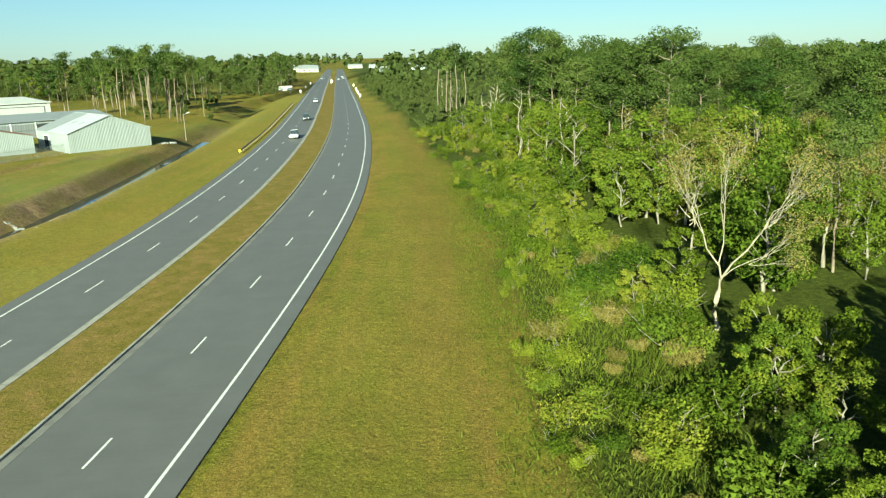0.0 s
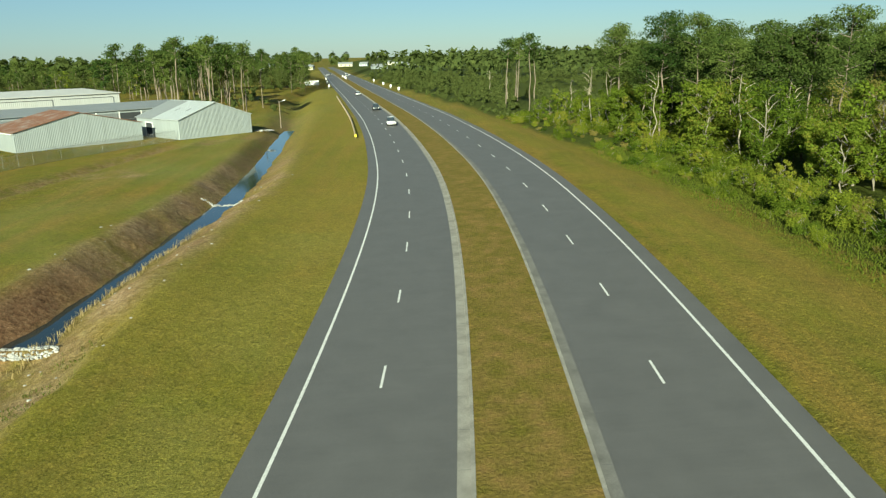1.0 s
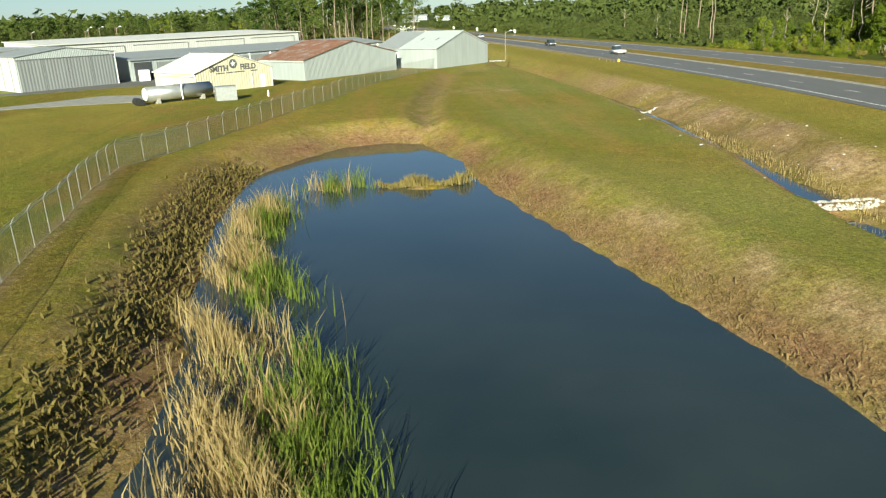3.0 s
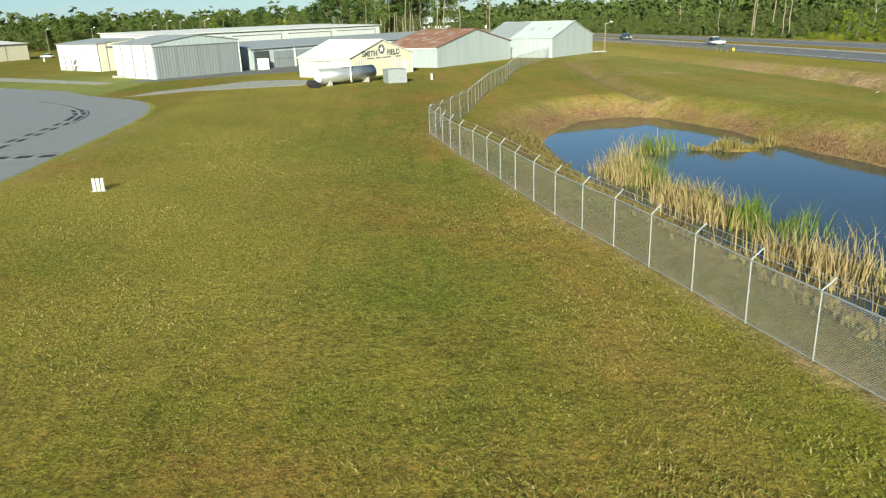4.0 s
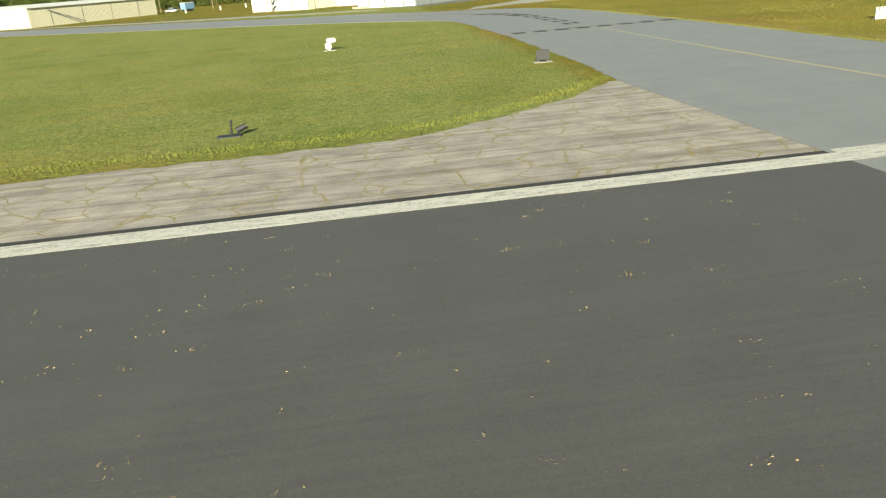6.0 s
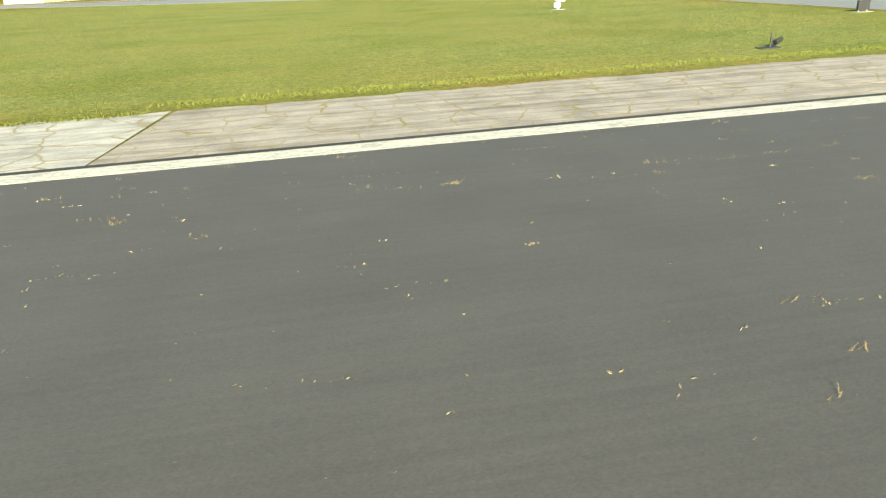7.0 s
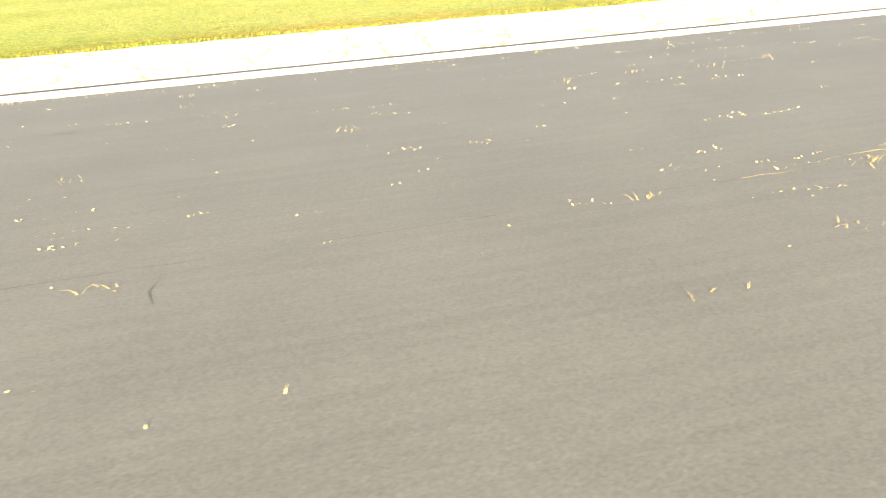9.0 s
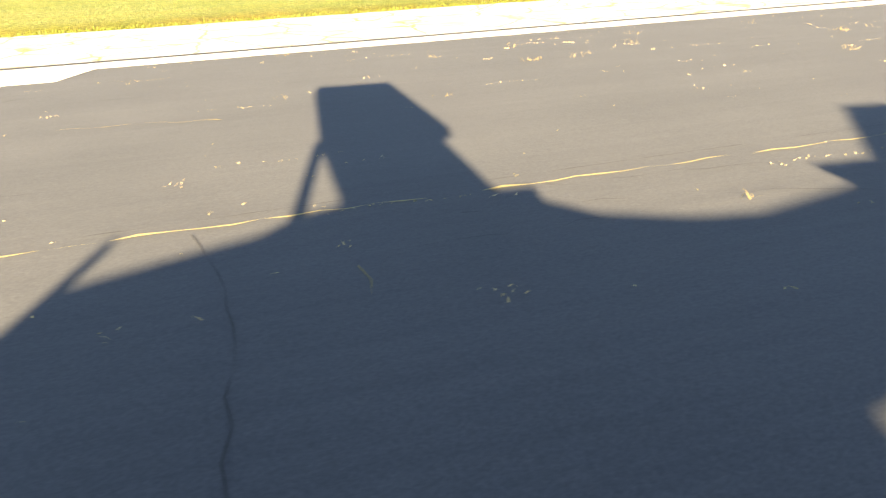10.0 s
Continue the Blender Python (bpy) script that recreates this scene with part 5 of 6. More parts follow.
def pine(seed, h, crown0=0.5, spread=0.17, dense=1.0, spray=0.16, sides=6):
    """A tall pine: a long bare trunk under rounded clumps of needles."""
    rng = np.random.default_rng(seed)
    lean = rng.normal(size=2) * 0.5
    limbs = [bent(rng, (0, 0, -0.3), (lean[0], lean[1], h * 0.95), 0.009 * h + 0.05, 0.05, 8, 0.008)]
    blocks = []
    n = int(13 * dense) + 4
    for i in range(n):
        t = crown0 + (1 - crown0) * ((i + rng.uniform(0, 0.8)) / n) ** 0.8
        z = h * min(t, 0.95)
        k = (t - crown0) / (1 - crown0)
        reach = h * spread * (0.62 + 0.75 * math.sin(math.pi * min(1.0, 0.18 + 0.78 * k))) * rng.uniform(0.5, 1.05) * 0.8
        ang = i * 2.4 + rng.uniform(-0.7, 0.7)
        tip = np.array([lean[0] * t + math.cos(ang) * reach, lean[1] * t + math.sin(ang) * reach, z + reach * 0.25])
        limbs.append(bent(rng, (lean[0] * t, lean[1] * t, z - 0.4), tip, 0.07, 0.02, 4, 0.05))
        for q in (0.62, 1.0):
            c = np.array([tip[0] * q + rng.normal() * 0.3, tip[1] * q + rng.normal() * 0.3, z + reach * 0.25 * q + rng.normal() * 0.3])
            s = h * 0.062 * rng.uniform(0.75, 1.35)
            blocks.append(leaf_sprays(rng, c, (s * 1.2, s * 1.2, s * 0.75), int(175 * dense * (0.16 / spray) ** 1.3), spray, 0.7))
    blocks.append(leaf_sprays(rng, (lean[0], lean[1], h * 0.96), (h * 0.06, h * 0.06, h * 0.045), int(160 * (0.15 / spray) ** 1.3), spray, 0.7))
    r = root("pine_tree", Matrix(), "tall pine with a bare trunk and clumped crown", "tree", "pines")
    put("trunk", limb_mesh("trunk", limbs, PINE_BARK, sides), r)
    put("crown", spray_mesh("crown", blocks, PINE_LEAF), r)
    return r


def broadleaf(seed, h, width=0.36, material=None, spray=0.165, low=0.18, label="leafy green broadleaved tree in the wood", n=24, per=195, sides=6):
    """A broadleaved tree: a forked trunk and separate leafy clumps with gaps between them."""
    rng = np.random.default_rng(seed)
    limbs = [bent(rng, (0, 0, -0.3), (rng.normal() * 0.6, rng.normal() * 0.6, h * 0.8), 0.013 * h + 0.04, 0.05, 7, 0.02)]
    blocks = []
    for i in range(n):
        t = low + (0.97 - low) * (i + rng.uniform(0, 0.9)) / n
        prof = math.sin(math.pi * min(1, (t - low * 0.6) / (1.12 - low * 0.6))) ** 0.7
        reach = h * width * prof * rng.uniform(0.5, 1.1)
        ang = i * 2.4 + rng.uniform(-0.6, 0.6)
        q = np.array([math.cos(ang) * reach, math.sin(ang) * reach, h * t])
        if i % 2 == 0:
            limbs.append(bent(rng, (0, 0, max(0.4, h * t - reach * 0.8)), q, 0.045 + 0.003 * h, 0.02, 4, 0.06))
        s = h * rng.uniform(0.06, 0.115)
        blocks.append(leaf_sprays(rng, q, (s * 1.2, s * 1.2, s * 0.85), per, spray, 0.45))
    r = root("broadleaf_tree", Matrix(), label, "tree", "broadleaved trees")
    put("trunk", limb_mesh("trunk", limbs, GREY_BARK, sides), r)
    put("crown", spray_mesh("crown", blocks, material or OAK_LEAF), r)
    return r


def dead_tree(seed, h, thin_leaves=0, label="bleached leafless dead tree with forked limbs", fork=0.32):
    rng = np.random.default_rng(seed)
    limbs = []
    blocks = []

    def grow(a, way, length, rad, depth):
        b = a + way * length
        limbs.append(bent(rng, a, b, rad, rad * 0.55, 5, 0.03))
        if depth == 0:
            if thin_leaves:
                blocks.append(leaf_sprays(rng, b, (0.9, 0.9, 0.7), thin_leaves, 0.06, 0.3))
            return
        for k in range(3):
            w = way + rng.normal(size=3) * 0.26 + np.array([0, 0, 0.14])
            w /= np.linalg.norm(w)
            at = a + (b - a) * rng.uniform(0.55, 1.0)
            grow(at, w, length * rng.uniform(0.5, 0.78), rad * 0.5, depth - 1)

    top = np.array([0.15, 0.0, h * fork])
    limbs.append(bent(rng, (0, 0, -0.3), top, 0.014 * h, 0.010 * h, 6, 0.03))
    for way, far, thick in (((-0.42, 0.1, 1.0), 0.30, 0.0048), ((0.05, 0.2, 1.0), 0.34, 0.0044), ((0.62, -0.1, 0.9), 0.33, 0.0052), ((1.0, 0.2, 0.42), 0.24, 0.0032)):
        w = np.array(way) / np.linalg.norm(way)
        grow(top, w, h * far, thick * h, 4)
    r = root("dead_tree", Matrix(), label, "tree")
    put("trunk", limb_mesh("trunk", limbs, DEAD_BARK, 5), r)
    if blocks:
        put("thin_foliage", spray_mesh("thin_foliage", blocks, DRY_LEAF), r)
    return r


def snag(seed, h):
    rng = np.random.default_rng(seed)
    limbs = [bent(rng, (0, 0, -0.3), (rng.normal() * 0.5, rng.normal() * 0.4, h), 0.13, 0.06, 7, 0.02)]
    for i in range(5):
        z = h * rng.uniform(0.5, 0.95)
        a = rng.uniform(0, 6.28)
        limbs.append(bent(rng, (0, 0, z), (math.cos(a) * 1.5, math.sin(a) * 1.5, z + 0.9), 0.06, 0.02, 4, 0.08))
    r = root("tree_snag", Matrix(), "bare pale dead trunk standing in the wood", "tree", "dead trunks")
    put("trunk", limb_mesh("trunk", limbs, DEAD_BARK), r)
    return r


def bush(seed, s, material=None, label="rounded green roadside bush", leaf=0.2):
    rng = np.random.default_rng(seed)
    blocks = []
    for i in range(9):
        a = rng.uniform(0, 6.28)
        q = np.array([math.cos(a) * s * 0.55, math.sin(a) * s * 0.55, s * rng.uniform(0.25, 0.75)]) * rng.uniform(0.4, 1.0)
        q[2] = max(q[2], 0.2)
        k = s * rng.uniform(0.30, 0.48)
        blocks.append(leaf_sprays(rng, q, (k, k, k * 0.85), 170, leaf * 0.62, 0.4))
    stems = [bent(rng, (rng.normal() * 0.1, rng.normal() * 0.1, -0.1), (rng.normal() * s * 0.4, rng.normal() * s * 0.4, s * 0.7), 0.04, 0.015, 4, 0.08) for _ in range(4)]
    r = root("bush", Matrix(), label, "bush", "bushes")
    put("woody_base", limb_mesh("woody_base", stems, GREY_BARK, 4), r)
    put("foliage", spray_mesh("foliage", blocks, material or BUSH_LEAF), r)
    return r


THICKET = []


def placed(src, x, y, rng, lo=0.85, hi=1.15, z=None):
    s = rng.uniform(lo, hi)
    low = src.name.startswith("bush")
    if (low or src.name.startswith("broadleaf")) and (y > 175 or x > 62):
        THICKET.append((x, y, s * (2.2 if low else 11.0) * (0.64 if y > 185 and x > road_at(y) else 1.0), low))
        return None
    z = (0.0 if z is None else z)
    c = copy_thing(src, Matrix.Translation((x, y, z)) @ Matrix.Rotation(rng.uniform(0, 6.28), 4, "Z"))
    c.scale = (s, s, s * rng.uniform(0.92, 1.08))
    return c


def first(src, x, y):
    src.matrix_basis = Matrix.Translation((x, y, 0))
    return src


rng = random.Random(17)
PINES = [first(pine(11, 20, 0.42, 0.17), 15.5, 139), first(pine(12, 21, 0.48, 0.16), 16.5, 117), first(pine(13, 19, 0.38, 0.18), 26, 104), first(pine(14, 20, 0.52, 0.16, 0.9), 22, 128)]
FAR_PINES = [first(pine(15, 18, 0.48, 0.18, 0.8, 0.34, 4), -92, 262), first(pine(16, 20, 0.60, 0.14, 0.6, 0.32, 4), -84, 232), first(pine(17, 21, 0.70, 0.11, 0.45, 0.30, 4), -96, 246)]
OAKS = [first(broadleaf(21, 12, 0.30), 24, 70), first(broadleaf(22, 10, 0.36), 33, 60), first(broadleaf(23, 13, 0.27), 36, 76), first(broadleaf(24, 7.5, 0.42, BUSH_LEAF, 0.15, 0.08, "young yellow-green tree at the wood's edge"), 26, 48),
        first(broadleaf(25, 12, 0.30, DRY_LEAF, 0.09, 0.3, "thinly leaved tree turning dull yellow"), 23.6, 73.2)]
FAR_OAKS = [first(broadleaf(26, 12, 0.36, None, 0.30, 0.10, "leafy green tree beyond the fields", 15, 75, 4), -180, 330), first(broadleaf(27, 10, 0.40, None, 0.28, 0.08, "leafy green tree beyond the fields", 14, 75, 4), -150, 335)]
BUSHES = [first(bush(31, 2.2), 9.5, 60), first(bush(32, 3.2), 12.5, 84), first(bush(33, 1.5, DRY_LEAF, "low dry brownish scrub bush", 0.14), 8.0, 40), first(bush(34, 2.6, OAK_LEAF, "dark green dense scrub bush"), 13.0, 50)]
SNAGS = [first(snag(41, 12.0), 17.3, 88), first(snag(42, 9.0), 11.5, 165)]
dead = first(dead_tree(51, 13.2, 16, fork=0.27), 18.7, 40.2)


def open_view(x, y, tall):
    """The gap before the dead tree and the shaded hollow beside it stay free."""
    if math.hypot(x - 18.7, y - 40.2) < (3.2 if tall else 1.6) or math.hypot((x - 22.5) / 3.4, (y - 36.5) / 4.5) < 1:
        return True
    return 24 < y < 41 and abs(x - 1.3 - 0.416 * (y + 1.6)) < (2.8 if tall else 1.2)


# the pine stand east of the highway
for x, y, k in ((15.6, 146, 1), (19.5, 141, 0), (18.0, 131, 3), (14.9, 122, 0), (20.5, 119, 2), (18.8, 108, 1), (24.5, 113, 0), (21.5, 101, 3), (27.0, 95, 0), (22.0, 149, 2)):
    placed(PINES[k], x, y, rng, 0.80, 0.90)
for i in range(64):
    y = rng.uniform(84, 156)
    x = road_at(y) + 45 + 46 * rng.random() ** 1.3
    placed(rng.choice(PINES), x, y, rng, 0.76, 0.92)
for i in range(80):
    y = rng.uniform(80, 156)
    x = road_at(y) + 36.5 + 26 * rng.random() ** 1.4
    placed(rng.choice((OAKS[0], OAKS[1], OAKS[3], OAKS[2])), x, y, rng, 0.45, 0.90)
# the lower mixed wood nearer by
for i in range(105):
    y = rng.uniform(6, 84)
    x = road_at(y) + 39.5 + 55 * rng.random() ** 1.2 + (1.5 if y < 30 else 0)
    if open_view(x, y, True):
        continue
    k = rng.random()
    if k < 0.14:
        placed(PINES[rng.randrange(4)], x + 8, y, rng, 0.54, 0.66)
    elif k < 0.24:
        placed(OAKS[4], x, y, rng, 0.7, 1.0)
    else:
        placed(rng.choice((OAKS[0], OAKS[1], OAKS[2], OAKS[3])), x, y, rng, 0.55, 0.95)
for i in range(46):
    x, y = rng.uniform(14.5, 32), rng.uniform(10, 36)
    if not open_view(x, y, True):
        placed(rng.choice((OAKS[3], OAKS[1], OAKS[3], BUSHES[3])), x, y, rng, 0.35, 0.62)
# scrub rising from the mown verge to the trees
for i in range(250):
    y = rng.uniform(12, 175) if i % 3 else rng.uniform(14, 110)
    d = rng.uniform(0, 1)
    x = road_at(y) + wood_edge(y) + 1.2 + (36.5 - wood_edge(y)) * d
    if not open_view(x, y, False):
        placed(rng.choice(BUSHES), x, y, rng, 0.22 + 0.42 * d, 0.42 + 0.75 * d)
for i in range(52):
    y = rng.uniform(44, 165)
    d = rng.uniform(0.35, 1)
    x = road_at(y) + wood_edge(y) + (38 - wood_edge(y)) * d
    placed(rng.choice((OAKS[3], OAKS[3], BUSHES[3])), x, y, rng, 0.25, 0.32 + 0.25 * d)
# low growth farther along
for i in range(190):
    y = rng.uniform(156, 420)
    placed(FAR_OAKS[1], road_at(y) + wood_edge(y) + 5 + 45 * rng.random(), y, rng, 0.36, 0.66)
for i in range(60):
    y = rng.uniform(150, 420)
    placed(BUSHES[1], road_at(y) + wood_edge(y) + rng.uniform(2, 8), y, rng, 0.5, 0.9)
for i in range(80):
    y = rng.uniform(20, 420)
    placed(FAR_OAKS[0], road_at(y) + rng.uniform(84, 150), y, rng, 0.8, 1.05)
for i in range(90):
    y = rng.uniform(300, 560)
    placed(FAR_OAKS[1], road_at(y) + wood_edge(y) + rng.uniform(3, 55), y, rng, 0.6, 1.0)
for x, y, k in ((13.4, 138.5, 0), (14.6, 114.8, 0), (20.0, 49.6, 1), (12.6, 150, 1), (3.4, 262, 1), (6.0, 236, 1), (8.7, 231, 1), (14.0, 158, 0), (26, 92, 0), (19.4, 131, 0)):
    placed(SNAGS[k], x, y, rng, 0.8, 1.1)
for x, y in ((3.7, 197), (1.5, 204), (6.4, 193), (5.0, 210), (9.0, 201)):
    placed(FAR_PINES[2], x, y, rng, 0.86, 0.98)

# the pine stand behind the hangars and the trees beyond the fields
for i in range(62):
    y = rng.uniform(205, 300)
    x = -82 - (y - 205) * 0.30 + rng.uniform(-48, 14)
    if (y < 232 and x < -100) or x < -119 - 0.03 * (y + 7):
        continue
    k = rng.random()
    placed(FAR_PINES[2] if k < 0.55 else (FAR_PINES[1] if k < 0.8 else FAR_PINES[0]), x, y, rng, 0.82, 1.08)
for i in range(40):
    y = rng.uniform(215, 330)
    x = -78 - (y - 205) * 0.28 + rng.uniform(-14, 16)
    if abs(x - road_at(y)) > 22:
        placed(rng.choice(BUSHES), x, y, rng, 0.7, 1.5)
for i in range(45):
    y = rng.uniform(330, 560)
    placed(rng.choice(FAR_PINES[:2] + FAR_OAKS), road_at(y) - 24 - abs(rng.gauss(0, 22)), y, rng, 0.75, 1.0)
for i in range(150):
    t = i / 149
    x, y = -440 + 350 * t + rng.uniform(-6, 6), 318 + 55 * t + rng.uniform(-14, 26)
    placed(rng.choice((FAR_PINES[0], FAR_PINES[0], FAR_PINES[1], FAR_OAKS[0])), x, y, rng, 0.55, 0.85 if rng.random() < 0.8 else 1.0)
for i in range(150):
    t = i / 149
    x, y = -440 + 352 * t + rng.uniform(-4, 4), 306 + 56 * t + rng.uniform(-7, 7)
    placed(rng.choice((FAR_OAKS[0], FAR_OAKS[1], BUSHES[3])), x, y, rng, 0.5, 0.95)
for i in range(14):
    x, y = rng.uniform(-205, -135), rng.uniform(285, 330)
    placed(rng.choice(FAR_PINES), x, y, rng, 0.5, 0.72)


def thicket():
    """The leafy growth farther off, joined."""
    r = np.random.default_rng(88)
    blocks = []
    for x, y, h, low in THICKET:
        size = 0.15 + 0.0003 * y
        for k in range(3 if low else 7):
            t = r.uniform(0.12, 0.92)
            reach = h * (0.45 if low else 0.24) * r.uniform(0.2, 1.0) * math.sin(math.pi * (0.2 + 0.75 * t))
            a = r.uniform(0, 6.28)
            s = h * r.uniform(0.14, 0.22) * (1.8 if low else 1)
            blocks.append(leaf_sprays(r, (x + math.cos(a) * reach, y + math.sin(a) * reach, h * t), (s, s, s * 0.8), 125, size, 0.45))
    x = -470.0
    while x < -86:
        t = (x + 440) / 350
        for back in (0, 12):
            h = r.uniform(8.5, 13.0) + back * 0.12
            px, py = x + r.uniform(-3, 3), 322 + 55 * t + back + r.uniform(-5, 5)
            for k in range(5):
                blocks.append(leaf_sprays(r, (px + r.normal() * 2.2, py + r.normal() * 1.5, h * r.uniform(0.12, 0.82)), (2.5, 2.0, 1.9), 130, 0.25, 0.45))
        x += 3.6
    put("thicket", spray_mesh("thicket", blocks, FAR_LEAF), None, "dense green thicket and young trees farther off", "woods", "", "stuff")


thicket()


def far_woods():
    """Canopies of the woods out to the horizon."""
    r = np.random.default_rng(77)
    blocks = []

    def clump(x, y, h, n, size):
        blocks.append(leaf_sprays(r, (x, y, h * 0.55), (h * 0.33, h * 0.33, h * 0.5), n, size, 0.5))

    for i in range(900):
        t = r.uniform()
        a = math.radians(r.uniform(-62, 58))
        d = 430 + 900 * t ** 1.4
        x, y = -60 + math.sin(a) * d, math.cos(a) * d
        off = x - road_at(min(y, 1380))
        if abs(off) < 30 + (y > 640) * 70 and y < 1150:
            continue
        clump(x, y, r.uniform(13, 20), 34, 1.5 + d / 900)
    for i in range(420):
        a = math.radians(r.uniform(-66, 62))
        d = r.uniform(1400, 2300)
        clump(-60 + math.sin(a) * d, math.cos(a) * d, r.uniform(18, 28), 30, 5.5)
    for i in range(260):
        x, y = r.uniform(95, 320), r.uniform(10, 460)
        clump(x, y, r.uniform(11, 15.5), 44, 1.3)
    put("far_woods", spray_mesh("far_woods", blocks, FAR_LEAF), None, "distant dark green woods along the horizon", "woods", "", "stuff")


far_woods()


def blade_bed(name, spots, material, label, lean=0.25, width=0.03, seed=1, category="reeds"):
    """Upright blades: spots are (x, y, z, height)."""
    r = np.random.default_rng(seed)
    p = np.asarray(spots, float)
    n = len(p)
    a = r.uniform(0, 2 * math.pi, n)
    side = np.stack([np.cos(a), np.sin(a), np.zeros(n)], 1) * (width * r.uniform(0.6, 1.4, n))[:, None]
    b = r.uniform(0, 2 * math.pi, n)
    tip = np.stack([np.cos(b), np.sin(b), np.zeros(n)], 1) * (p[:, 3] * lean * r.uniform(0.2, 1.3, n))[:, None]
    base = p[:, :3]
    up = np.stack([np.zeros(n), np.zeros(n), p[:, 3]], 1)
    v = np.stack([base - side, base + side, base + up * 0.6 + tip * 0.35 + side * 0.8, base + up * 0.6 + tip * 0.35 - side * 0.8, base + up + tip], 1).reshape(-1, 3)
    i = np.arange(n)[:, None] * 5
    quads = (i + np.array([[0, 1, 2, 3]])).tolist()
    tris = (i + np.array([[3, 2, 4]])).tolist()
    return put(name, mesh_of(name, v, quads + tris, material), None, label, category, "", "stuff")


def along(pts, n, spread, r):
    pts = np.asarray(pts, float)
    seg = np.linalg.norm(np.diff(pts, axis=0), axis=1)
    cum = np.concatenate([[0], np.cumsum(seg)])
    s = r.uniform(0, cum[-1], n)
    x, y = np.interp(s, cum, pts[:, 0]), np.interp(s, cum, pts[:, 1])
    return x + r.normal(0, spread, n), y + r.normal(0, spread, n)


def reeds():
    r = np.random.default_rng(9)
    bar = [(-83.2, 49.5), (-86.2, 47), (-88.5, 43), (-88.5, 37), (-87.5, 31), (-86.0, 26), (-84.2, 20), (-82.9, 14), (-81.6, 6)]
    x, y = along(bar, 9500, 0.85, r)
    x = x + np.where(y < 27, r.normal(-1.3, 0.8, len(x)), 0)
    clump = np.sin(y * 0.62 + 1.1) + 0.8 * np.sin(y * 1.37 + x) + r.normal(0, 0.35, len(x))
    x, y = x[(clump > 0.25) | (y < 17)], y[(clump > 0.25) | (y < 17)]
    blade_bed("dry_reed_bed", [(a, b, -2.05, h) for a, b, h in zip(x - 0.5, y, r.uniform(0.6, 1.2, len(x)) * (1.1 + 0.7 * np.sin(x * 1.9 + y * 1.3)))], REED_DRY, "tall dry tan reeds along the pond", 0.4, 0.022, 2)
    x, y = along(bar, 7500, 0.75, r)
    x = x + np.where(y < 27, r.normal(0.1, 0.6, len(x)), 0)
    clump = np.sin(y * 0.55 - 1.4) + 0.8 * np.sin(y * 1.21 + 2 * x) + r.normal(0, 0.35, len(x))
    x, y = x[(clump > 0.3) | (y < 17)], y[(clump > 0.3) | (y < 17)]
    blade_bed("green_reed_bed", [(a + 0.5, b, -2.05, h) for a, b, h in zip(x, y, r.uniform(0.6, 1.1, len(x)) * (1.1 + 0.7 * np.sin(x * 1.3 - y * 1.7)))], REED_GREEN, "tall green reeds standing in the pond", 0.4, 0.022, 3)
    x, y = along([(-80.8, 48.9), (-78.0, 48.6), (-76, 48.7), (-74.2, 49.3)], 1100, 0.4, r)
    blade_bed("islet_grass", [(a, b, -1.95, h) for a, b, h in zip(x, y, r.uniform(0.2, 0.6, len(x)) * (1.2 + 0.8 * np.sin(x * 1.6 + 1)))], BANK_WEED, "olive and tan tussocks on the islet", 0.4, 0.035, 4)
    line = [(float(np.interp(q, DITCH_Y, DITCH_X)) + 0.6, q) for q in (-14, 0, 12, 22, 33)]
    x, y = along([(p[0] - 3.1, p[1]) for p in line], 7600, 1.0, r)
    blade_bed("bank_scrub", [(a, b, ground_z_at(a, b), h) for a, b, h in zip(x, y, r.uniform(0.04, 0.20, len(x)))], BANK_SCRUB, "low reddish-brown dry weeds on the ditch bank", 1.2, 0.016, 15)
    x, y = along(line, 5200, 1.2, r)
    blade_bed("ditch_reeds", [(a, b, ground_z_at(a, b), h) for a, b, h in zip(x, y, r.uniform(0.10, 0.42, len(x)))], BANK_WEED, "dry brown reeds filling the ditch", 0.5, 0.013, 5)
    x, y = along([(p[0] + 0.7, p[1]) for p in line], 2600, 0.55, r)
    blade_bed("ditch_sedge", [(a, b, ground_z_at(a, b), h) for a, b, h in zip(x, y, r.uniform(0.15, 0.5, len(x)))], REED_GREEN, "green sedge among the ditch reeds", 0.5, 0.014, 6)
    lip = [(float(np.interp(q, DITCH_Y, DITCH_X)) + 5.2, q) for q in (6, 14, 22, 28, 36)]
    x, y = along(lip, 2600, 0.9, r)
    patch = np.sin(y * 0.9) + np.sin(y * 2.3 + x) > 0.1
    blade_bed("lip_weeds", [(a, b, ground_z_at(a, b), h) for a, b, h in zip(x[patch], y[patch], r.uniform(0.08, 0.30, len(x))[patch])], WEED, "yellow-green weeds along the lip of the ditch", 0.8, 0.016, 17, "weeds")
    line = [(float(np.interp(q, DITCH_Y, DITCH_X)) + 1.5, q) for q in (36, 50, 70)]
    x, y = along(line, 700, 0.35, r)
    blade_bed("ditch_rushes", [(a, b, ground_z_at(a, b), h) for a, b, h in zip(x, y, r.uniform(0.2, 0.6, len(x)))], REED_DRY, "thin rushes at the ditch water", 0.3, 0.02, 7)
    x, y = along([(-64.8, -2), (-65.6, 8), (-66.8, 16.5), (-68.6, 25.4), (-70.5, 32.0), (-73.2, 42.4), (-75.2, 51)], 3600, 0.85, r)
    keep = np.array([ground_z_at(a, b) > -1.95 for a, b in zip(x + 1.9, y)])
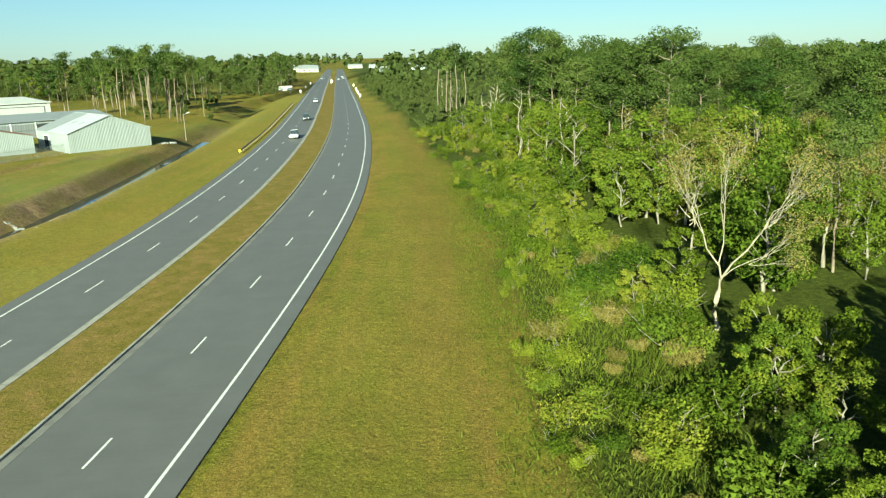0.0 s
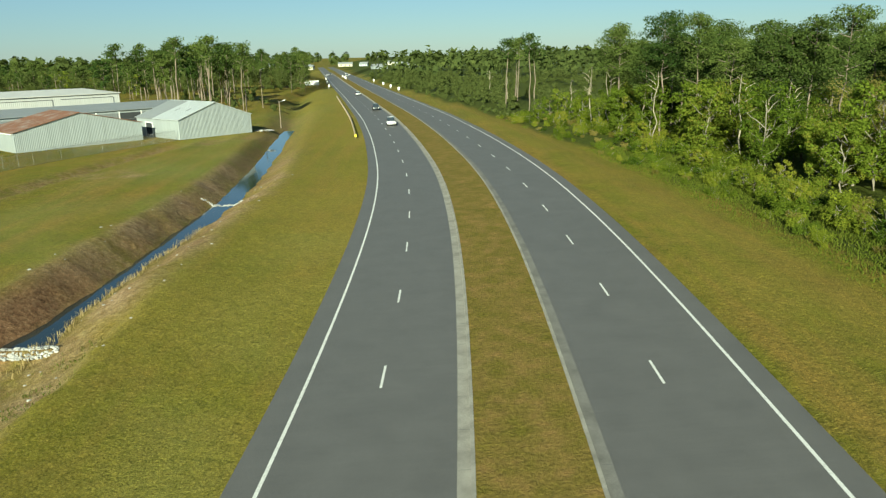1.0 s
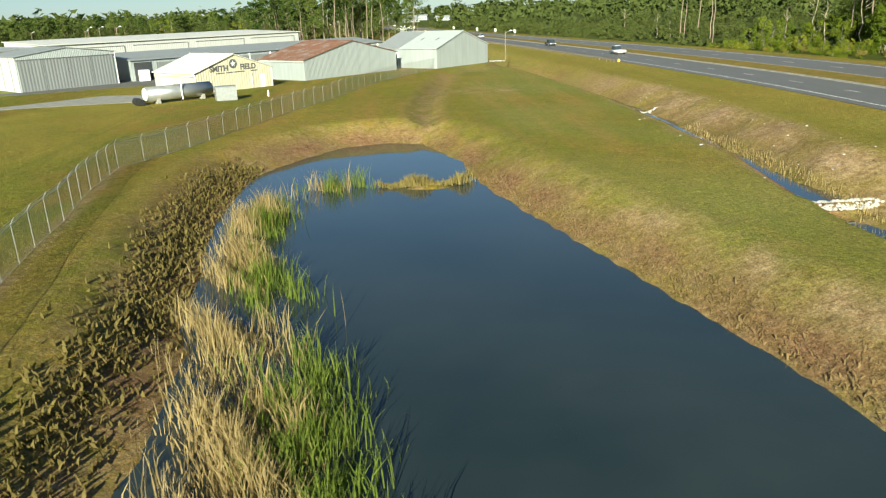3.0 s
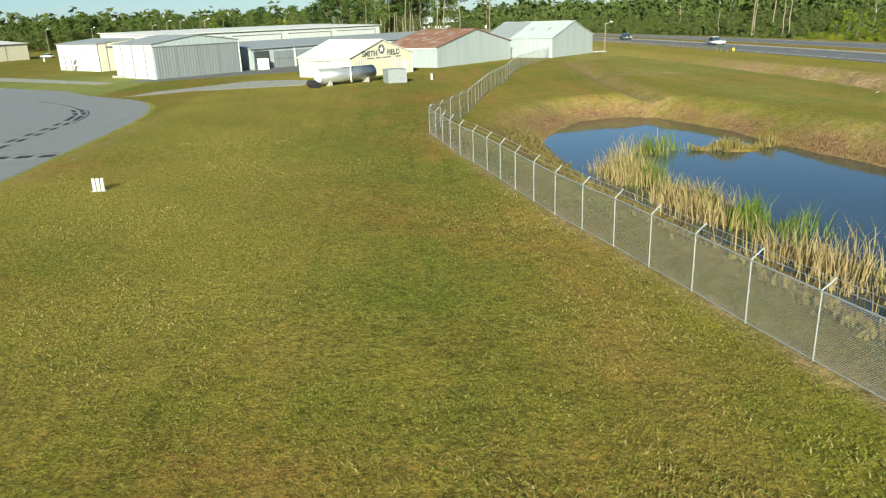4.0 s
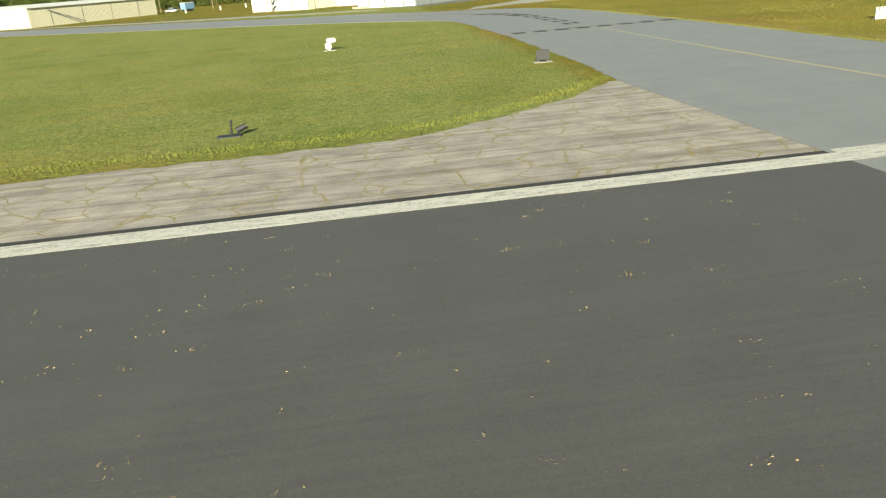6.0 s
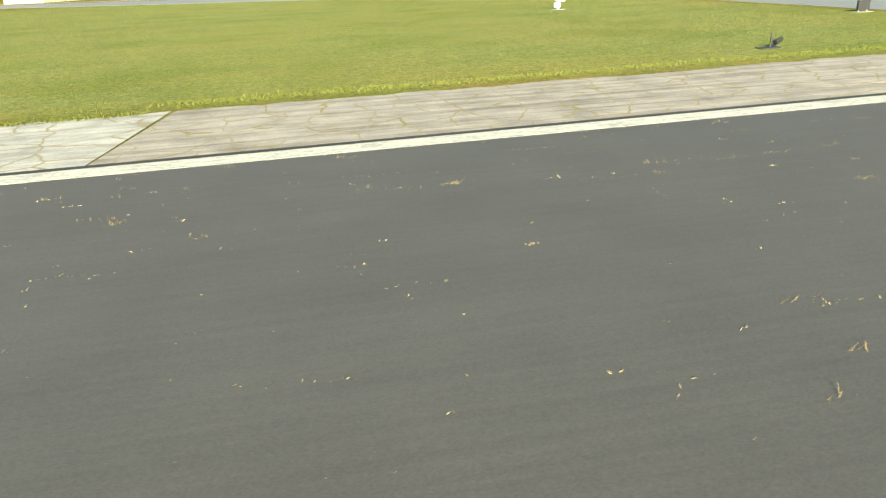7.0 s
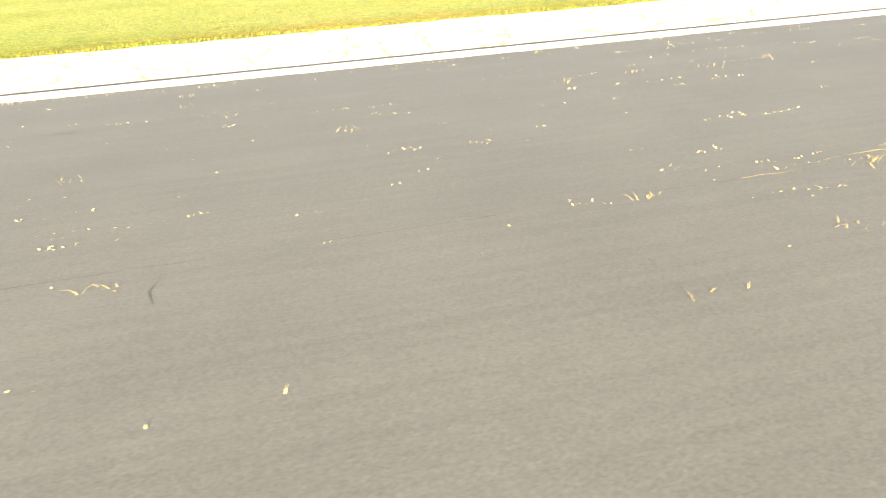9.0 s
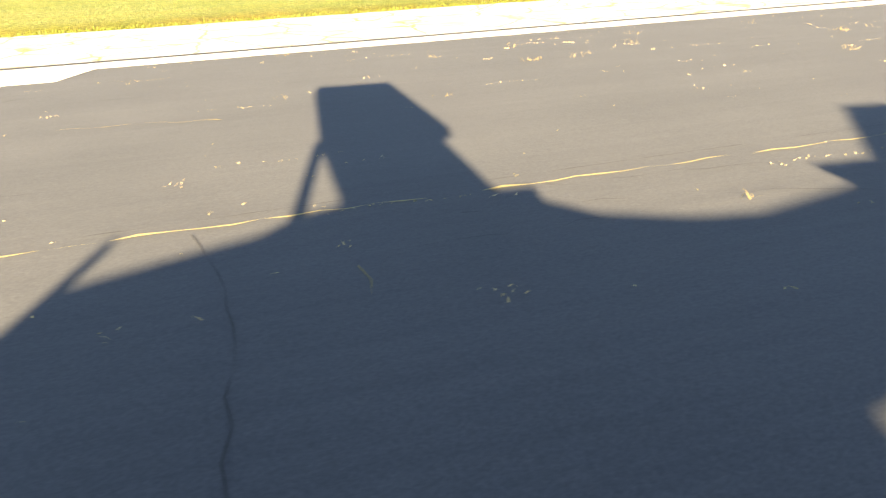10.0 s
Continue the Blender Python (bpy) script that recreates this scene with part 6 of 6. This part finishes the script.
    blade_bed("shore_scrub", [(a, b, ground_z_at(a, b), h) for a, b, h in zip(x[keep] + 1.9, y[keep], r.uniform(0.05, 0.3, len(x))[keep])], BANK_SCRUB, "ragged brown and olive weeds along the shore", 1.1, 0.03, 16)
    # rough dark scrub on the pond's west bank
    line = [(-92.5, 57), (-93.5, 48), (-93, 38), (-91.5, 30), (-90.5, 20), (-90, 10)]
    x, y = along(line, 4200, 0.9, r)
    blade_bed("bank_weeds", [(a, b, ground_z_at(a, b), h) for a, b, h in zip(x, y, r.uniform(0.08, 0.38, len(x)))], BANK_WEED, "brown and olive weeds on the pond bank", 0.7, 0.06, 8)


def ground_z_at(x, y):
    return float(Z_LOOK(x, y))


GX, GY = np.arange(-112, -36, 0.8), np.arange(-20, 100, 0.8)
GRID = ground_fields(*np.meshgrid(GX, GY))[0]


def Z_LOOK(x, y):
    i = int(np.clip((x - GX[0]) / 0.8, 0, len(GX) - 2))
    j = int(np.clip((y - GY[0]) / 0.8, 0, len(GY) - 2))
    u, v = np.clip((x - GX[i]) / 0.8, 0, 1), np.clip((y - GY[j]) / 0.8, 0, 1)
    return (GRID[j, i] * (1 - u) + GRID[j, i + 1] * u) * (1 - v) + (GRID[j + 1, i] * (1 - u) + GRID[j + 1, i + 1] * u) * v


WEED = foliage("edge_weed", (0.052, 0.082, 0.012), (0.130, 0.158, 0.026), (0.23, 0.20, 0.055), 0.35)
BANK_SCRUB = foliage("bank_scrub", (0.11, 0.078, 0.04), (0.29, 0.205, 0.105), (0.23, 0.22, 0.065), 0.25)
BANK_WEED = foliage("bank_weed", (0.12, 0.095, 0.035), (0.26, 0.21, 0.08), (0.22, 0.23, 0.05), 0.25)
reeds()


def grass_tufts():
    """Standing grass on the lawn that is passed low."""
    r = np.random.default_rng(21)
    n = 120000
    y = 1 + 74 * r.uniform(0, 1, n) ** 2.0
    x = r.uniform(-129, -90, n)
    fence_x = np.interp(y, [4, 10, 20.7, 31, 42, 51.6, 75], [-92.6, -94.0, -96.2, -98.3, -100.3, -101.5, -104])
    keep = ~((x < -126.2) | ((x < -128.6) & (y > 14))) & (x < fence_x - 0.3) & (r.uniform(0, 1, n) < np.exp(-((y / 44) ** 3)))
    x, y = x[keep], y[keep]
    blade_bed("lawn_grass", [(a, b, 0.0, h) for a, b, h in zip(x, y, r.uniform(0.03, 0.085, len(x)) * (0.75 + 0.5 * np.abs(np.sin(x * 0.9) * np.cos(y * 1.1 + x * 0.4))))], BLADE, "short mown grass with dry tips", 1.3, 0.012, 22, "grass")
    n = 42000
    x, y = r.uniform(-129, -91, n), 1 + 60 * r.uniform(0, 1, n) ** 1.7
    dry = np.sin(x * 0.37 + 1.3 * np.sin(y * 0.29)) + np.sin(y * 0.53 + 0.8 * np.sin(x * 0.61)) + 0.8 * np.sin(x * 1.9 + y * 1.3)
    edge_x = np.interp(y, [4, 10, 20.7, 31, 42, 51.6, 75], [-92.6, -94.0, -96.2, -98.3, -100.3, -101.5, -104])
    keep = (dry + r.normal(0, 0.6, n) > 0.7) & (x < edge_x - 0.4) & ~((x < -126.2) | ((x < -128.6) & (y > 14)))
    x, y = x[keep], y[keep]
    blade_bed("dry_lawn_tufts", [(a, b, 0.0, h) for a, b, h in zip(x, y, r.uniform(0.05, 0.12, len(x)))], DRY_BLADE, "pale dry seed heads in the mown lawn", 1.6, 0.014, 27, "grass")
    x, y = along([(-143.9, 22.5), (-146.9, 18.9), (-149.2, 17.2), (-151.5, 15.6), (-156, 14.8), (-168, 14.5), (-182, 14.0)], 4200, 0.28, r)
    blade_bed("verge_grass", [(a, b + 0.25, 0.0, h) for a, b, h in zip(x, y, r.uniform(0.04, 0.12, len(x)))], BLADE, "ragged grass along the old shoulder", 0.8, 0.012, 23, "grass")
    x, y = along([(-128.5, 15), (-128.8, 22), (-128.9, 40), (-129.2, 55), (-129.5, 66), (-130.3, 73.4), (-131.8, 80), (-134.2, 86)], 9000, 0.22, r)
    blade_bed("verge_grass", [(a + 0.12, b, 0.0, h) for a, b, h in zip(x, y, r.uniform(0.04, 0.10, len(x)))], BLADE, "dry grass along the taxiway edge", 1.0, 0.016, 26, "grass")
    x = r.uniform(-300, -182, 9000)
    y = 6.4 + 0.02 * (x + 150) + 6.75 + np.abs(r.normal(0, 0.35, 9000))
    blade_bed("verge_grass", [(a, b, 0.0, h) for a, b, h in zip(x, y, r.uniform(0.04, 0.12, 9000))], BLADE, "ragged grass along the concrete shoulder", 0.8, 0.012, 24, "grass")
    n = 32000
    y = r.uniform(14, 110, n)
    deep = r.uniform(0, 1, n) ** 0.7
    x = np.array([road_at(b) + wood_edge(b) for b in y]) - 0.5 + 11 * deep + r.normal(0, 0.9, n)
    blade_bed("roadside_weeds", [(a, b, -0.03, h) for a, b, h in zip(x, y, r.uniform(0.10, 0.45, n) * (0.5 + 1.1 * deep))], WEED, "tall yellow-green weeds at the wood's edge", 0.9, 0.035, 25, "weeds")


grass_tufts()


def stone_shape(seed):
    r = np.random.default_rng(seed)
    bm = bmesh.new()
    bmesh.ops.create_icosphere(bm, subdivisions=1, radius=0.5)
    for v in bm.verts:
        v.co *= 1 + r.normal() * 0.16
        v.co.z *= 0.7
    me = bpy.data.meshes.new("stone")
    bm.to_mesh(me)
    bm.free()
    me.materials.append(ROCK)
    return me


STONES = [stone_shape(i) for i in range(4)]


def stone_pile(name, cx, cy, rx, ry, n, label, size=0.42, seed=1, dam=False):
    r = random.Random(seed)
    pile = root(name, Matrix.Translation((cx, cy, 0)), label, "stones")
    for i in range(n):
        a, d = r.uniform(0, 6.28), math.sqrt(r.random())
        x, y = math.cos(a) * d * rx, math.sin(a) * d * ry
        s = size * r.uniform(0.5, 1.25)
        z = max(ground_z_at(cx + x, cy + y), -2.32 if dam else -9) + s * 0.15
        put("stone", STONES[i % 4], pile, at=Matrix.Translation((x, y, z)) @ Euler((r.uniform(-0.5, 0.5), r.uniform(-0.5, 0.5), r.uniform(0, 6))).to_matrix().to_4x4() @ Matrix.Scale(s, 4))


stone_pile("riprap", -54.85, 20.6, 1.1, 1.75, 290, "pile of pale riprap stones on the ditch bank", 0.25, 1)
stone_pile("riprap", -48.6, 21.4, 1.3, 1.8, 130, "scattered pale riprap stones in weeds", 0.22, 2)
stone_pile("check_dam", -50.6, 38.1, 2.6, 0.8, 295, "low check dam of pale stones across the ditch", 0.26, 3, True)
stone_pile("check_dam", -49.4, 84.0, 2.6, 0.5, 130, "low check dam of pale stones upstream", 0.24, 4, True)
stone_pile("riprap", -58.2, 156.0, 2.5, 1.2, 40, "pale stones at the ditch head", 0.4, 5)



def loose_stones():
    """Small pale stones and litter strewn on the ditch banks and the verge."""
    r = random.Random(61)
    verts, faces = [], []
    for i in range(70):
        y = r.uniform(14, 96)
        x = float(np.interp(y, DITCH_Y, DITCH_X)) + r.choice((r.uniform(2.0, 8.0), r.uniform(2.0, 5.5), r.uniform(-6.0, -2.5)))
        z, s, base = ground_z_at(x, y), r.uniform(0.05, 0.16), len(verts)
        me = STONES[i % 4]
        verts += [(x + v.co.x * 2 * s, y + v.co.y * 1.5 * s, z + 0.02 + v.co.z * s) for v in me.vertices]
        faces += [tuple(base + k for k in p.vertices) for p in me.polygons]
    put("loose_stones", mesh_of("loose_stones", verts, faces, ROCK), None, "small pale stones strewn along the ditch banks", "stones", "", "stuff")


loose_stones()

# ---- runway weeds, cracks and debris ----


def crack(name, pts, width, material, label, lift=0.0385, seed=1, jag=0.06):
    """A thin uneven seam along points in the runway's frame."""
    r = random.Random(seed)
    verts, faces = [], []
    line = []
    for (ax, ay), (bx, by) in zip(pts, pts[1:]):
        n = max(2, int(math.hypot(bx - ax, by - ay) / 0.22))
        line += [(ax + (bx - ax) * i / n, ay + (by - ay) * i / n) for i in range(n)]
    line.append(pts[-1])
    for i, (x, y) in enumerate(line):
        a = line[max(i - 1, 0)]
        b = line[min(i + 1, len(line) - 1)]
        d = Vector((b[0] - a[0], b[1] - a[1])).normalized()
        j = r.uniform(-jag, jag)
        w = width * max(0.0, r.gauss(0.55, 0.75))
        cx, cy = x - d.y * j, y + d.x * j
        for s in (-1, 1):
            p = RW @ Vector((cx - d.y * w * s / 2, cy + d.x * w * s / 2, lift))
            verts.append(tuple(p))
    for i in range(len(line) - 1):
        faces.append((2 * i, 2 * i + 1, 2 * i + 3, 2 * i + 2))
    return put(name, mesh_of(name, verts, faces, material), RUNWAY_OB, label)


CRACK_WEED = foliage("crack_weed", (0.30, 0.22, 0.09), (0.48, 0.38, 0.19), (0.40, 0.36, 0.12), 0.2)
CRACK_DARK = plain("crack_shadow", (0.042, 0.040, 0.037), 0.9)
for i, v in enumerate((-3.3, -8.9)):
    crack("seam_crack", [(-112, v), (-32, v)], 0.006, CRACK_DARK, "thin dark straight seam", 0.0385, i, 0.006)
crack("weedy_crack", [(-97, -9.14), (-93, -9.07), (-88, -9.17), (-84.5, -9.2)], 0.022, CRACK_WEED, "seam crack filled with yellow weeds", 0.0395, 11, 0.03)
crack("weedy_crack", [(-55.5, -3.3), (-51, -3.15), (-46, -3.3), (-41, -3.1)], 0.026, CRACK_WEED, "seam crack filled with yellow weeds", 0.0395, 12, 0.04)
rr = random.Random(4)
for i in range(30):
    u, v = rr.uniform(-110, -32), rr.uniform(-12.5, -0.6)
    a = rr.choice((0, 0, 0, 1.5)) + rr.uniform(-0.3, 0.3)
    L = rr.uniform(0.8, 3.5)
    crack("hairline_crack", [(u, v), (u + math.cos(a) * L / 2, v + math.sin(a) * L / 2 + rr.uniform(-0.2, 0.2)), (u + math.cos(a) * L, v + math.sin(a) * L)], 0.008, CRACK_DARK if i % 2 else CRACK_WEED, "", 0.039, 20 + i)
crack("cross_crack", [(-92.6, -9.2), (-92.4, -10.5), (-92.5, -12.2), (-92.3, -14)], 0.008, CRACK_DARK, "dark crack across the runway", 0.039, 90, 0.03)

LEAF_LITTER = foliage("leaf_litter", (0.34, 0.22, 0.10), (0.56, 0.44, 0.26), (0.60, 0.56, 0.44), 0.2)


def debris():
    """Straw wisps and small stones blown over the runway."""
    r = np.random.default_rng(31)
    n = 1750
    u, v = r.uniform(-112, 4, n), 0.4 - 13 * r.uniform(0, 1, n) ** 1.5
    spots, curls = [], []
    for a, b in zip(u, v):
        c = r.uniform()
        if c < 0.74:
            for _ in range(int(r.integers(1, 3))):
                p = RW @ Vector((a + r.normal() * 0.05, b + r.normal() * 0.02, 0.036))
                spots.append((p.x, p.y, p.z, r.uniform(0.006, 0.022)))
        elif c < 0.93:
            k = int(r.integers(3, 9))
            s = r.uniform(0.03, 0.09)
            for _ in range(k):
                p = RW @ Vector((a + r.normal() * s * 1.8, b + r.normal() * s * 0.8, 0.036))
                curls.append((p.x, p.y, p.z, r.uniform(0.012, 0.03)))
        else:
            L = r.uniform(0.4, 1.6)
            for q in np.linspace(0, L, int(L * 16)):
                if r.uniform() < 0.7:
                    p = RW @ Vector((a + q + r.normal() * 0.02, b + 0.05 * math.sin(q * 5) + r.normal() * 0.012, 0.036))
                    spots.append((p.x, p.y, p.z, r.uniform(0.006, 0.02)))
    sprigs = []
    for _ in range(210):
        a = r.uniform(-112, 2)
        b = r.choice((-0.5, -1.4, -3.3, -3.3, -5.2, -9.0)) + r.normal() * 0.12 if r.uniform() < 0.6 else 0.3 - 12 * r.uniform() ** 1.4
        k, s = int(r.integers(4, 12)), r.uniform(0.04, 0.11)
        for _ in range(k):
            p = RW @ Vector((a + r.normal() * s * 1.3, b + r.normal() * s * 0.5, 0.034))
            sprigs.append((p.x, p.y, p.z, r.uniform(0.03, 0.085)))
    blade_bed("weed_sprigs", sprigs, CRACK_WEED, "dry pale weed sprigs growing from the runway seams", 1.4, 0.003, 34, "weeds")
    blade_bed("dead_leaves", curls, LEAF_LITTER, "pale curled dead leaves lying on the runway", 2.0, 0.006, 33, "leaves")
    blade_bed("straw_wisps", spots, STRAW, "pale dry straw wisps lying on the runway", 3.0, 0.006, 32, "straw")


debris()

# ---- the light aircraft ----


def aircraft():
    eye = Vector((-242.0, -10.01, 2.05))
    at = Matrix.Translation(eye + 2.6 * Vector((-0.56, -2.62, 1.0))) @ Matrix.Rotation(TURN, 4, "Z") @ Matrix.Rotation(radians(2.5), 4, "Y")
    r = root("light_aircraft", at, "high-wing light aircraft in flight low over the runway", "aircraft")
    paint, red = plain("aircraft_white", (0.78, 0.78, 0.76), 0.3, 0, 0.05), plain("aircraft_red", (0.45, 0.05, 0.04), 0.3, 0, 0.05)
    c = -0.35
    rings = [(-2.35, 0.22, -0.86, -0.36), (-2.2, 0.40, -1.05, -0.22), (-1.45, 0.48, -1.18, -0.09), (-1.05, 0.52, -1.22, -0.03), (-0.78, 0.53, -1.24, 0.10), (-0.4, 0.53, -1.24, 0.17), (0.7, 0.53, -1.22, 0.18), (1.0, 0.52, -1.18, 0.11), (1.6, 0.45, -1.08, -0.13), (2.3, 0.36, -0.98, -0.22), (3.9, 0.20, -0.78, -0.26), (5.6, 0.06, -0.56, -0.36)]
    verts, faces, n = [], [], 16
    for x, w, z0, z1 in rings:
        for i in range(n):
            a = 2 * math.pi * i / n
            q = lambda t: math.copysign(abs(t) ** 0.6, t)
            verts.append((x, c + w * q(math.cos(a)), (z0 + z1) / 2 + (z1 - z0) / 2 * q(math.sin(a))))
    for k in range(len(rings) - 1):
        for i in range(n):
            j = (i + 1) % n
            faces.append((k * n + i, k * n + j, (k + 1) * n + j, (k + 1) * n + i))
    faces += [tuple(range(n))[::-1], tuple((len(rings) - 1) * n + i for i in range(n))]
    put("fuselage", mesh_of("fuselage", verts, faces, paint, True), r)
    for s in (-1, 1):
        wing = [(-0.48, c, 0.13), (-0.36, c + s * 2.0, 0.16), (0.0, c + s * 4.75, 0.21), (0.04, c + s * 4.9, 0.21), (1.10, c + s * 4.85, 0.21), (1.08, c + s * 2.0, 0.16), (0.87, c + s * 1.82, 0.16), (0.78, c, 0.13)]
        part("wing", prism(wing, (0, 0, 0.16)), paint, r)
        part("strut", tube((-0.72, c + s * 0.5, -1.05), (-0.36, c + s * 2.1, 0.2), 0.06), paint, r)
        part("tailplane", prism([(3.95, c, -0.48), (4.15, c + s * 1.5, -0.48), (5.15, c + s * 1.5, -0.48), (5.3, c, -0.48)], (0, 0, 0.08)), paint, r)
        part("gear_leg", tube((0.35, c + s * 0.45, -1.15), (0.4, c + s * 1.2, -1.75), 0.05), STEEL, r)
        w = part("wheel", tube((0.4, c + s * 1.16, -1.75), (0.4, c + s * 1.32, -1.75), 0.24, None, 20), RUBBER, r)
        part("hub", tube((0.4, c + s * 1.14, -1.75), (0.4, c + s * 1.34, -1.75), 0.1, None, 12), STEEL, w)
        part("side_window", box(0.2, c + s * 0.555 - 0.01, -0.45, 1.3, c + s * 0.555 + 0.01, 0.02), GLASS, r)
    part("fin", prism([(2.4, c, -0.26), (3.7, c, -0.10), (4.25, c, 0.02), (5.35, c, 0.82), (5.9, c, 0.80), (5.7, c, -0.45)], (0, 0.08, 0)), red, r)
    part("nose_leg", tube((-1.55, c, -1.0), (-1.65, c, -1.72), 0.05), STEEL, r)
    part("wheel", tube((-1.65, c - 0.08, -1.75), (-1.65, c + 0.08, -1.75), 0.22, None, 20), RUBBER, r)
    part("spinner", tube((-2.34, c, -0.60), (-2.72, c, -0.60), 0.17, 0.02, 16), red, r)
    part("propeller", prism([(-2.46, c - 0.68, 0.40), (-2.46, c - 0.78, 0.33), (-2.46, c - 0.06, -0.66), (-2.46, c + 0.68, -1.60), (-2.46, c + 0.78, -1.53), (-2.46, c + 0.06, -0.54)], (0.05, 0, 0)), BLACK, r)
    wind = prism([(-1.0, c - 0.42, 0.02), (-1.0, c + 0.42, 0.02), (-0.45, c + 0.44, 0.22), (-0.45, c - 0.44, 0.22)], (0, 0, 0.02))
    pane = part("windshield", wind, GLASS, r, "clear windshield")
    pane.visible_shadow = False


aircraft()
